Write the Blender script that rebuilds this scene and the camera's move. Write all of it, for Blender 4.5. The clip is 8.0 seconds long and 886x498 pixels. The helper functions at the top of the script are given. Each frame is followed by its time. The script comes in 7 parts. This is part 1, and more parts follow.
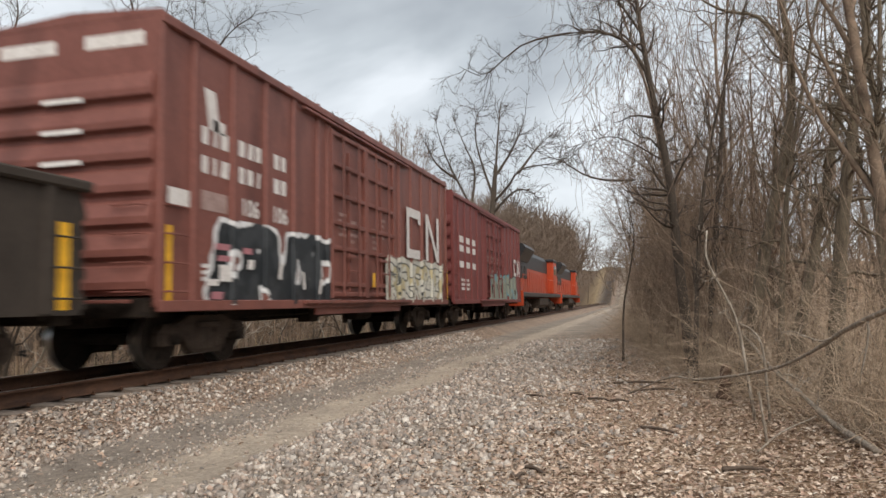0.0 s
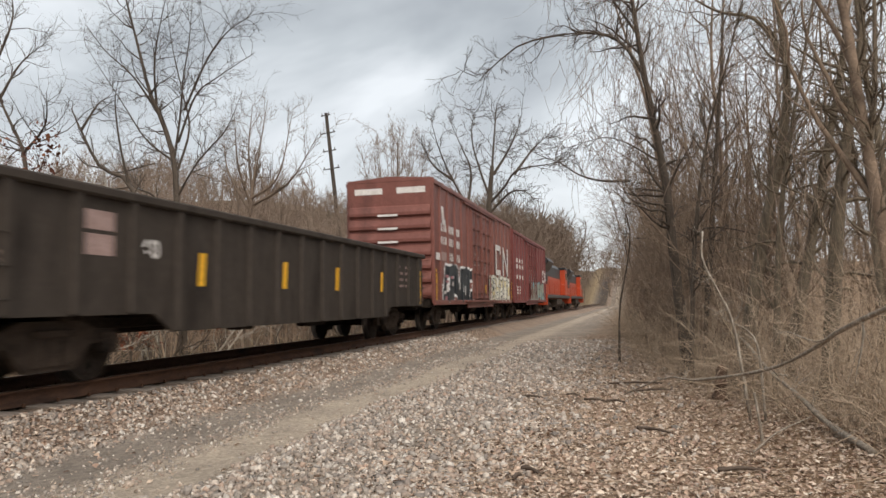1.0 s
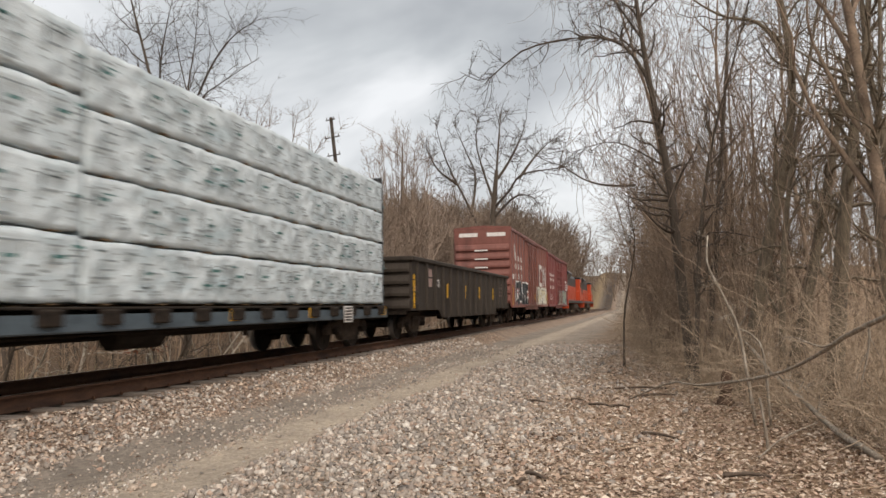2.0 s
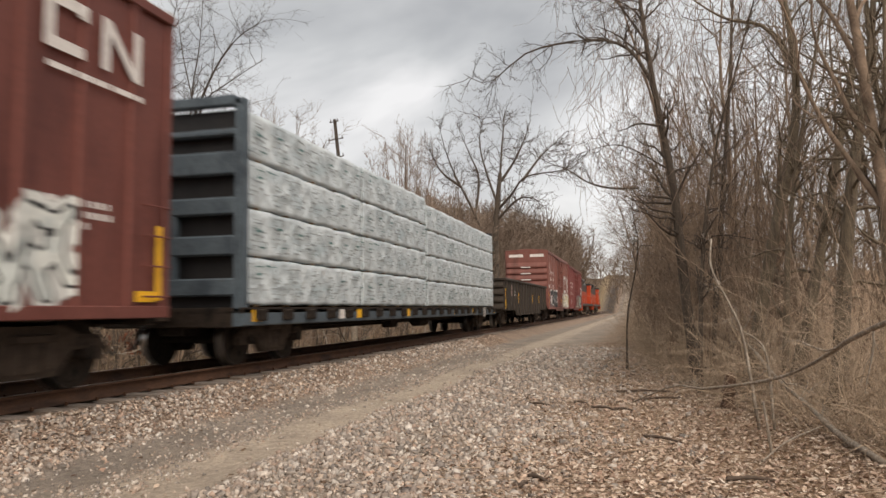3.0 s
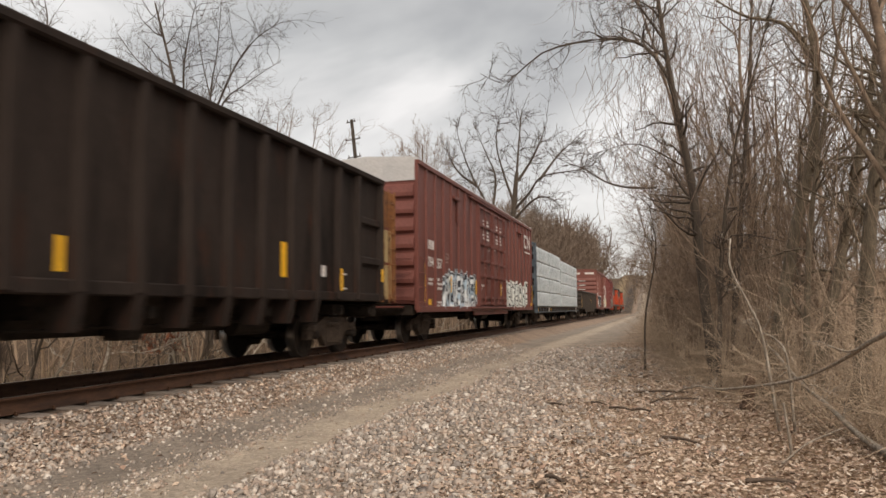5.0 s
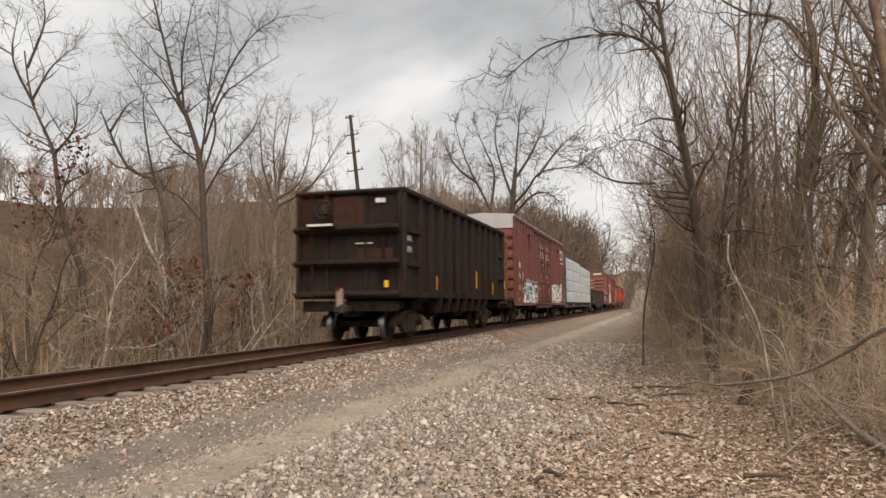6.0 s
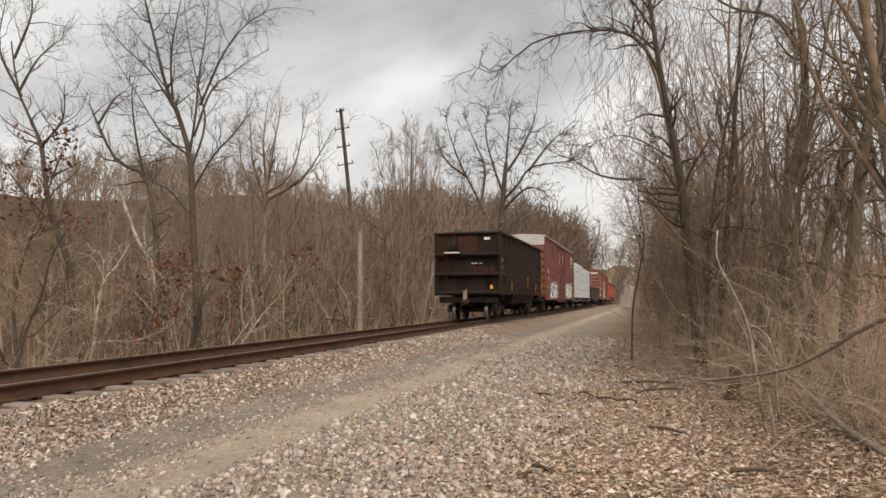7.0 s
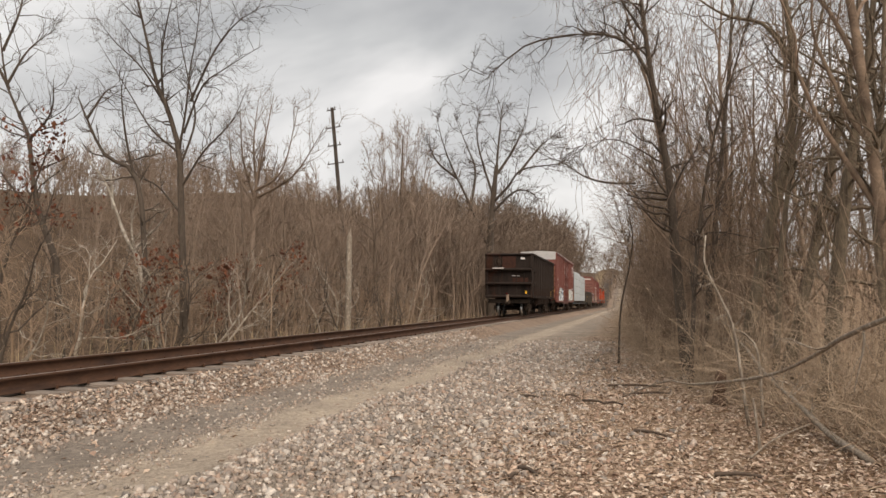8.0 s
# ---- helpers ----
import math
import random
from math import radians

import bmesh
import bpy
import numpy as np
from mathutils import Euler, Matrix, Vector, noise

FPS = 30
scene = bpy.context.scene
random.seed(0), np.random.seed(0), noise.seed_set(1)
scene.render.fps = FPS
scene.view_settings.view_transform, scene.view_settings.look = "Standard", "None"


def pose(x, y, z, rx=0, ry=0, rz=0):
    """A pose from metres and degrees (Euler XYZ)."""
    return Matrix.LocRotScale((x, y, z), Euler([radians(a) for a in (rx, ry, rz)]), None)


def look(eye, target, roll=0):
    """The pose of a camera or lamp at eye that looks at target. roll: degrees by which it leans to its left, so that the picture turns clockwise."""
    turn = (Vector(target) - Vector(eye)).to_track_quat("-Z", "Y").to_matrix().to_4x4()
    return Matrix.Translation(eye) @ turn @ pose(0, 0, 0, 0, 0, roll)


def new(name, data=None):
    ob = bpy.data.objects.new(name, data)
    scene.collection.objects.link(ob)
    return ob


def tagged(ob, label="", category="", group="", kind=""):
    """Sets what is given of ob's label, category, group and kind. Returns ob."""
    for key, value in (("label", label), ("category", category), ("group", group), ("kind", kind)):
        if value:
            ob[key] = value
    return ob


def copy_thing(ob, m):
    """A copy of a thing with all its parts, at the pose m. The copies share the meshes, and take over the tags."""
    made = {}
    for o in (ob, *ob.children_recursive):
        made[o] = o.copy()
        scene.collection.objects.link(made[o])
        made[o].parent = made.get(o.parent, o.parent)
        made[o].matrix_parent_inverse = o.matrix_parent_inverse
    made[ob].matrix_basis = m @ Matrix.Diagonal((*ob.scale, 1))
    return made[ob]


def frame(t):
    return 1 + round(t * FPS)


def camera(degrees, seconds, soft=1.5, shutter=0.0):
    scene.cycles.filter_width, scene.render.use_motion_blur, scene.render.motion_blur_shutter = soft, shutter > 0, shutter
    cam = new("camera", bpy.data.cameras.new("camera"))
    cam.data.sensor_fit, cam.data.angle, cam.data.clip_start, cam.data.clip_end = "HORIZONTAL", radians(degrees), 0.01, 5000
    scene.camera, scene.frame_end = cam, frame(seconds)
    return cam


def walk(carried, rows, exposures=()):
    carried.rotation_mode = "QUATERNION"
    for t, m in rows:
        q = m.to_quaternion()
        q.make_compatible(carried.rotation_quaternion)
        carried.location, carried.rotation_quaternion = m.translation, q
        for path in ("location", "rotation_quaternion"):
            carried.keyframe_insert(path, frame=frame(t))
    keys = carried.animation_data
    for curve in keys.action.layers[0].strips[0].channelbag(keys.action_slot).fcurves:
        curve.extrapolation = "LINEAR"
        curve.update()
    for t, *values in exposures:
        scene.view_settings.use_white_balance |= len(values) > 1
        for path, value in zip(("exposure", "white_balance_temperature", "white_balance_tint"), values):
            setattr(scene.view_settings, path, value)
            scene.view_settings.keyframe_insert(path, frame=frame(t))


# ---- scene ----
# ---- camera ----
cam = camera(63.0, 8.0, soft=1.5, shutter=0.35)
EYE = 1.5
PATH = [
    (0.0, pose(0, 0, EYE, 94.21, 0.95, 14.94)),
    (0.5, pose(0, 0, EYE, 94.15, 1.04, 14.67)),
    (1.0, pose(0, 0, EYE, 94.26, 0.98, 14.65)),
    (1.5, pose(0, 0, EYE, 94.45, 0.94, 14.90)),
    (3.0, pose(0, 0, EYE, 94.78, 0.64, 15.22)),
    (3.5, pose(0, 0, EYE, 94.77, 0.43, 15.84)),
    (4.0, pose(0, 0, EYE, 94.77, 0.44, 16.35)),
    (4.5, pose(0, 0, EYE, 94.82, 0.55, 16.54)),
    (6.0, pose(0, 0, EYE, 94.43, 0.53, 16.43)),
    (6.5, pose(0, 0, EYE, 94.15, 0.45, 16.00)),
    (7.0, pose(0, 0, EYE, 94.00, 0.30, 15.63)),
    (7.5, pose(0, 0, EYE, 94.02, -0.08, 15.28)),
    (8.0, pose(0, 0, EYE, 94.07, -0.54, 14.72)),
]
# the picture warms a little as the train passes
walk(cam, PATH, exposures=((0.0, 0.05, 6400, 10), (1.5, 0.05, 6600, 11), (3.5, 0.0, 7000, 14), (8.0, 0.0, 7100, 14)))

# ---- world, sun, exposure ----
SUN_EL, SUN_AZ = 48.0, 150.0


def build_world():
    world = bpy.data.worlds.new("overcast_sky")
    scene.world = world
    world.use_nodes = True
    nt = world.node_tree
    nt.nodes.clear()
    out = nt.nodes.new("ShaderNodeOutputWorld")
    add = nt.nodes.new("ShaderNodeAddShader")
    sky = nt.nodes.new("ShaderNodeTexSky")
    sky.sky_type = "NISHITA"
    sky.sun_disc = False
    sky.sun_elevation = radians(SUN_EL)
    sky.sun_rotation = radians(SUN_AZ)
    bg1 = nt.nodes.new("ShaderNodeBackground")
    bg1.inputs[1].default_value = 0.015
    nt.links.new(sky.outputs[0], bg1.inputs[0])
    # cloud deck: soft grey billows, stretched towards the horizon
    tc = nt.nodes.new("ShaderNodeTexCoord")
    sep = nt.nodes.new("ShaderNodeSeparateXYZ")
    nt.links.new(tc.outputs["Generated"], sep.inputs[0])
    zz = nt.nodes.new("ShaderNodeMath")
    zz.operation = "MAXIMUM"
    zz.inputs[1].default_value = 0.0
    nt.links.new(sep.outputs[2], zz.inputs[0])
    zo = nt.nodes.new("ShaderNodeMath")
    zo.inputs[1].default_value = 0.62
    nt.links.new(zz.outputs[0], zo.inputs[0])
    comb = nt.nodes.new("ShaderNodeCombineXYZ")
    for i in (0, 1):
        dv = nt.nodes.new("ShaderNodeMath")
        dv.operation = "DIVIDE"
        nt.links.new(sep.outputs[i], dv.inputs[0])
        nt.links.new(zo.outputs[0], dv.inputs[1])
        nt.links.new(dv.outputs[0], comb.inputs[i])
    n1 = nt.nodes.new("ShaderNodeTexNoise")
    n1.inputs["Scale"].default_value = 2.3
    n1.inputs["Detail"].default_value = 5
    n1.inputs["Roughness"].default_value = 0.5
    n1.inputs["Distortion"].default_value = 0.5
    mp = nt.nodes.new("ShaderNodeMapping")
    mp.inputs["Location"].default_value = (0.55, 0.2, 0)
    nt.links.new(comb.outputs[0], mp.inputs[0])
    nt.links.new(mp.outputs[0], n1.inputs["Vector"])
    cr = nt.nodes.new("ShaderNodeValToRGB")
    e = cr.color_ramp.elements
    e[0].position, e[0].color = 0.36, (0.36, 0.385, 0.405, 1)
    e[1].position, e[1].color = 0.61, (0.81, 0.845, 0.865, 1)
    m = cr.color_ramp.elements.new(0.5)
    m.color = (0.54, 0.575, 0.592, 1)
    nt.links.new(n1.outputs["Fac"], cr.inputs[0])
    bg2 = nt.nodes.new("ShaderNodeBackground")
    bg2.inputs[1].default_value = 1.0
    # thinner, brighter cloud low over the horizon
    low = nt.nodes.new("ShaderNodeMapRange")
    low.inputs["From Min"].default_value, low.inputs["From Max"].default_value = 0.34, 0.05
    low.inputs["To Min"].default_value, low.inputs["To Max"].default_value = 0.0, 0.55
    nt.links.new(sep.outputs[2], low.inputs["Value"])
    lift = nt.nodes.new("ShaderNodeMix")
    lift.data_type = "RGBA"
    lift.inputs[7].default_value = (0.86, 0.87, 0.875, 1)
    nt.links.new(low.outputs[0], lift.inputs[0])
    nt.links.new(cr.outputs[0], lift.inputs[6])
    nt.links.new(lift.outputs[2], bg2.inputs[0])
    nt.links.new(bg1.outputs[0], add.inputs[0])
    nt.links.new(bg2.outputs[0], add.inputs[1])
    nt.links.new(add.outputs[0], out.inputs[0])
    sun = new("sun", bpy.data.lights.new("sun", "SUN"))
    sun.data.energy = 3.0
    sun.data.angle = radians(50)
    sun.data.color = (1.0, 0.91, 0.80)
    a, b = radians(SUN_AZ), radians(SUN_EL)
    d = Vector((math.sin(a) * math.cos(b), math.cos(a) * math.cos(b), math.sin(b)))
    sun.matrix_world = look(d * 50, (0, 0, 0))


build_world()

# ---- materials ----
MATS = {}


def material(name, colors, scale=3.0, rough=0.7, metal=0.0, bump=0.3, bump_scale=40.0, stretch=(1, 1, 1), fine=30.0,
             rust=None, rust_amount=0.5, rust_scale=2.0, varied=0.0, islands=False, spec=0.4):
    """Noise-mixed paint, wood, steel or stone; colors: two or three linear rgb."""
    if name in MATS:
        return MATS[name]
    m = bpy.data.materials.new(name)
    m.use_nodes = True
    nt = m.node_tree
    b = nt.nodes["Principled BSDF"]
    tc = nt.nodes.new("ShaderNodeTexCoord")
    mp = nt.nodes.new("ShaderNodeMapping")
    mp.inputs["Scale"].default_value = stretch
    nt.links.new(tc.outputs["Object"], mp.inputs[0])

    def noise_node(s, detail=6, rough_=0.6):
        n = nt.nodes.new("ShaderNodeTexNoise")
        n.inputs["Scale"].default_value = s
        n.inputs["Detail"].default_value = detail
        n.inputs["Roughness"].default_value = rough_
        nt.links.new(mp.outputs[0], n.inputs["Vector"])
        return n.outputs["Fac"]

    def mix(kind, a, b_, fac):
        x = nt.nodes.new("ShaderNodeMix")
        x.data_type = "RGBA"
        x.blend_type = kind
        for sock, v in ((x.inputs[0], fac), (x.inputs[6], a), (x.inputs[7], b_)):
            if isinstance(v, bpy.types.NodeSocket):
                nt.links.new(v, sock)
            elif isinstance(v, tuple):
                sock.default_value = (*v[:3], 1)
            else:
                sock.default_value = v
        return x.outputs[2]

    def ramp(fac, stops):
        r = nt.nodes.new("ShaderNodeValToRGB")
        el = r.color_ramp.elements
        while len(el) < len(stops):
            el.new(0.5)
        for q, (p_, c_) in zip(el, stops):
            q.position, q.color = p_, (*c_[:3], 1)
        nt.links.new(fac, r.inputs[0])
        return r.outputs[0]

    n = len(colors)
    col = ramp(noise_node(scale), [(0.32 + 0.36 * i / max(1, n - 1), c) for i, c in enumerate(colors)])
    g = ramp(noise_node(fine, 4), [(0.3, (0.72, 0.72, 0.72)), (0.7, (1.18, 1.18, 1.18))])
    col = mix("MULTIPLY", col, g, 0.75)
    if rust:
        edge = 0.72 - 0.34 * rust_amount
        k = ramp(noise_node(rust_scale, 9, 0.72), [(edge, (0, 0, 0)), (edge + 0.1, (1, 1, 1))])
        col = mix("MIX", col, rust, k)
    if varied:
        if islands:
            rnd = nt.nodes.new("ShaderNodeNewGeometry").outputs["Random Per Island"]
        else:
            rnd = nt.nodes.new("ShaderNodeObjectInfo").outputs["Random"]
        v = ramp(rnd, [(0.0, (1 - varied,) * 3), (0.5, (1.0, 0.98, 0.95)), (1.0, (1 + varied,) * 3)])
        col = mix("MULTIPLY", col, v, 1.0)
    nt.links.new(col, b.inputs["Base Color"])
    b.inputs["Roughness"].default_value = rough
    b.inputs["Metallic"].default_value = metal
    b.inputs["Specular IOR Level"].default_value = spec
    if bump:
        bp = nt.nodes.new("ShaderNodeBump")
        bp.inputs["Strength"].default_value = bump
        bp.inputs["Distance"].default_value = 0.02
        nt.links.new(noise_node(bump_scale, 4), bp.inputs["Height"])
        nt.links.new(bp.outputs[0], b.inputs["Normal"])
    MATS[name] = m
    return m


# ---- mesh helpers ----
def empty(name):
    return new(name)


def link_mesh(name, me, mats, parent=None, label="", kind=""):
    ob = new(name, me)
    for m in (mats if isinstance(mats, (list, tuple)) else [mats]):
        me.materials.append(m)
    if parent:
        ob.parent = parent
    return tagged(ob, label=label, kind=kind)


def part(name, bm, mats, parent, label="", smooth=False):
    me = bpy.data.meshes.new(name)
    bm.to_mesh(me)
    bm.free()
    if smooth:
        me.polygons.foreach_set("use_smooth", [True] * len(me.polygons))
    return link_mesh(name, me, mats, parent, label)


def box(bm, cx, cy, cz, sx, sy, sz, bev=0.0, m=None, mi=0):
    r = bmesh.ops.create_cube(bm, size=1.0, matrix=(m or Matrix()) @ Matrix.LocRotScale((cx, cy, cz), None, (sx, sy, sz)))
    if bev:
        edges = {e for v in r["verts"] for e in v.link_edges}
        bmesh.ops.bevel(bm, geom=list(edges), offset=bev, segments=1, affect="EDGES", profile=0.5)
    if mi:
        for f in {f for v in r["verts"] if v.is_valid for f in v.link_faces}:
            f.material_index = mi
    return r


def cyl(bm, a, b, r, r2=None, n=10):
    a, b = Vector(a), Vector(b)
    d = b - a
    m = Matrix.Translation((a + b) / 2) @ d.to_track_quat("Z", "Y").to_matrix().to_4x4()
    return bmesh.ops.create_cone(bm, cap_ends=True, segments=n, radius1=r, radius2=r if r2 is None else r2, depth=d.length, matrix=m)


def prism(bm, poly, axis, lo, hi):
    """Extrudes the 2D outline poly along an axis: 'x' (poly is y, z) or 'y' (poly is x, z)."""
    def p3(u, v, w):
        return (w, u, v) if axis == "x" else (u, w, v)
    a = [bm.verts.new(p3(u, v, lo)) for u, v in poly]
    b = [bm.verts.new(p3(u, v, hi)) for u, v in poly]
    n = len(poly)
    fs = [bm.faces.new(a), bm.faces.new(b[::-1])]
    for i in range(n):
        fs.append(bm.faces.new((a[i], b[i], b[(i + 1) % n], a[(i + 1) % n])))
    bmesh.ops.recalc_face_normals(bm, faces=fs)


def fast_mesh(name, verts, quads, smooth=False):
    """A mesh from arrays: verts (n, 3), faces (m, 3 or 4)."""
    me = bpy.data.meshes.new(name)
    k = quads.shape[1]
    me.vertices.add(len(verts))
    me.vertices.foreach_set("co", np.ascontiguousarray(verts, dtype=np.float32).ravel())
    me.loops.add(quads.size)
    me.loops.foreach_set("vertex_index", np.ascontiguousarray(quads, dtype=np.int32).ravel())
    me.polygons.add(len(quads))
    me.polygons.foreach_set("loop_start", np.arange(0, quads.size, k, dtype=np.int32))
    me.polygons.foreach_set("loop_total", np.full(len(quads), k, dtype=np.int32))
    if smooth:
        me.polygons.foreach_set("use_smooth", np.ones(len(quads), dtype=bool))
    me.update(calc_edges=True)
    return me


def tubes(name, lines, smooth=True):
    """One mesh of tapered round limbs; lines: (points (n, 3), radii (n), sides)."""
    groups = {}
    for p, r, s in lines:
        groups.setdefault((len(p), s), []).append((p, r))
    V, F, base = [], [], 0
    for (n, s), items in groups.items():
        P = np.array([i[0] for i in items])
        R = np.array([i[1] for i in items])
        tg = np.gradient(P, axis=1)
        tg /= np.linalg.norm(tg, axis=2, keepdims=True) + 1e-9
        ref = np.where(np.abs(tg[..., 2:3]) > 0.8, np.array([1.0, 0, 0]), np.array([0, 0, 1.0]))
        ref = np.broadcast_to(ref[:, :1], tg.shape)
        u = np.cross(tg, ref)
        u /= np.linalg.norm(u, axis=2, keepdims=True) + 1e-9
        w = np.cross(tg, u)
        a = np.arange(s) * 2 * np.pi / s
        ring = P[:, :, None] + R[:, :, None, None] * (np.cos(a)[:, None] * u[:, :, None] + np.sin(a)[:, None] * w[:, :, None])
        V.append(ring.reshape(-1, 3))
        m = len(items)
        idx = base + np.arange(m * n * s).reshape(m, n, s)
        q = np.stack([idx[:, :-1], np.roll(idx, -1, 2)[:, :-1], np.roll(idx, -1, 2)[:, 1:], idx[:, 1:]], -1)
        F.append(q.reshape(-1, 4))
        base += m * n * s
    return fast_mesh(name, np.concatenate(V), np.concatenate(F), smooth)


# ---- bare trees ----
def limb(rng, p, d, length, r, n, wander=0.15, up=0.1, tip=0.25):
    pts = np.empty((n, 3))
    pts[0] = p
    d = np.array(d, float)
    d /= np.linalg.norm(d)
    step = length / (n - 1)
    for i in range(1, n):
        d = d + rng.normal(0, wander, 3)
        d[2] += up
        d /= np.linalg.norm(d)
        pts[i] = pts[i - 1] + d * step
    return pts, np.linspace(r, r * tip, n)


def side_dir(rng, d, angle):
    a = rng.normal(0, 1, 3)
    a -= d * (a @ d)
    a /= np.linalg.norm(a) + 1e-9
    return d * math.cos(angle) + a * math.sin(angle)


def grow(rng, height, r, fork=0.35, limbs=8, subs=6, twigs=5, open_=0.7, reach=0.5, lean=(0, 0), wander=0.06, up=0.10,
         thin=0.006, leader=0.9, crook=0.14, fine=3):
    """Limbs of a bare tree: (trunk lines, crown lines)."""
    trunk, crown = [], []
    tp, tr = limb(rng, (0, 0, -0.15), (lean[0], lean[1], 1), height * leader, r, 12, wander, 0.05, 0.18)
    tr[0] *= 1.35
    trunk.append((tp, tr, 9))
    for i in range(limbs):
        f = fork + (1 - fork) * (i + rng.uniform(0, 0.8)) / limbs
        k = min(10.99, f * 11)
        j = int(k)
        p = tp[j] + (tp[min(j + 1, 11)] - tp[j]) * (k - j)
        rr = np.interp(k, np.arange(12), tr)
        d = tp[min(j + 1, 11)] - tp[j]
        d /= np.linalg.norm(d)
        L = height * reach * (1.12 - 0.75 * (f - fork) / (1 - fork)) * rng.uniform(0.75, 1.15)
        lp, lr = limb(rng, p, side_dir(rng, d, open_ * rng.uniform(0.7, 1.25)), L, rr * rng.uniform(0.45, 0.7), 9, crook, up)
        crown.append((lp, lr, 6))
        for s in range(subs):
            g = rng.uniform(0.2, 0.98) * 8
            q = int(min(g, 7))
            sp = lp[q] + (lp[q + 1] - lp[q]) * (g - q)
            sd = lp[q + 1] - lp[q]
            sd /= np.linalg.norm(sd)
            sL = L * rng.uniform(0.25, 0.5) * (1.1 - 0.5 * g / 8)
            ps, rs = limb(rng, sp, side_dir(rng, sd, rng.uniform(0.5, 1.0)), sL, max(thin * 1.4, lr[q] * 0.5), 6, crook * 1.15, up)
            crown.append((ps, rs, 4))
            for w in range(twigs):
                h = rng.uniform(0.15, 1.0) * 5
                q2 = int(min(h, 4))
                wp = ps[q2] + (ps[q2 + 1] - ps[q2]) * (h - q2)
                wd = ps[q2 + 1] - ps[q2]
                wd /= np.linalg.norm(wd)
                wl = sL * rng.uniform(0.3, 0.6)
                pw, rw = limb(rng, wp, side_dir(rng, wd, rng.uniform(0.4, 0.9)), wl, max(thin, rs[q2] * 0.5), 4, crook * 1.2, up)
                crown.append((pw, rw, 3))
                for x in range(fine):
                    z = rng.integers(0, 3)
                    xd = pw[z + 1] - pw[z]
                    xd /= np.linalg.norm(xd)
                    px, rx = limb(rng, pw[z + 1], side_dir(rng, xd, rng.uniform(0.3, 0.8)), wl * rng.uniform(0.3, 0.6), max(thin * 0.7, rw[z] * 0.6), 3, crook, up)
                    crown.append((px, rx, 3))
    return trunk, crown


def tree(name, rng, bark, label, group="", **kw):
    ob = empty(name)
    trunk, crown = grow(rng, **kw)
    link_mesh("trunk", tubes("trunk", trunk), bark, ob)
    link_mesh("crown", tubes("crown", crown), bark, ob)
    return tagged(ob, label, "tree", group)

# ---- the place: plan numbers ----
RAIL = EYE - 0.94          # top of the rails
TRACK_X, GAUGE = -7.79, 1.505
BEND, BEND_Y = 0.084e-3, 29.7
TIE_TOP = RAIL - 0.19


def track_x(y):
    u = max(0.0, min(y, 420.0) - BEND_Y)
    return TRACK_X - BEND * u * u / 2


def smooth(a, b, x):
    t = np.clip((x - a) / (b - a), 0, 1)
    return t * t * (3 - 2 * t)


def ground_z(x, y):
    """Height of the ground sheet: roadside, ballast shoulder, embankment, bottomland, hillside."""
    x = np.asarray(x, float)
    y = np.asarray(y, float)
    u = np.clip(np.minimum(y, 420) - BEND_Y, 0, None)
    d = x + BEND * u * u / 2                      # distance in the track's frame
    top = TIE_TOP - 0.03
    z = top * smooth(-5.6, -6.6, d)
    z = z + (-1.0 - top) * smooth(-9.3, -12.5, d)
    hill = smooth(-14, -56, d) * (1 - smooth(85, 240, y)) * smooth(-140, -40, y)
    z = z + 11.8 * hill
    z = z + 8.0 * smooth(-15, -42, d) * smooth(45, 115, y)
    far = smooth(120, 500, np.hypot(x, y)) * 6 * smooth(-20, -120, d)
    z = z + far + 15.0 * smooth(212, 300, y)
    z = z + 0.10 * smooth(0.2, 3.5, x) + 0.03 * np.sin(x * 1.7 + 0.6 * y) * smooth(0.0, 2.5, x)
    # wheel tracks of the service road
    z = z - 0.035 * np.exp(-((d + 4.05) / 0.33) ** 2) - 0.03 * np.exp(-((d + 5.2) / 0.42) ** 2)
    z = z + 0.012 * np.sin(3.1 * x + 1.3 * y) * np.sin(2.3 * y - 0.7 * x)
    return z


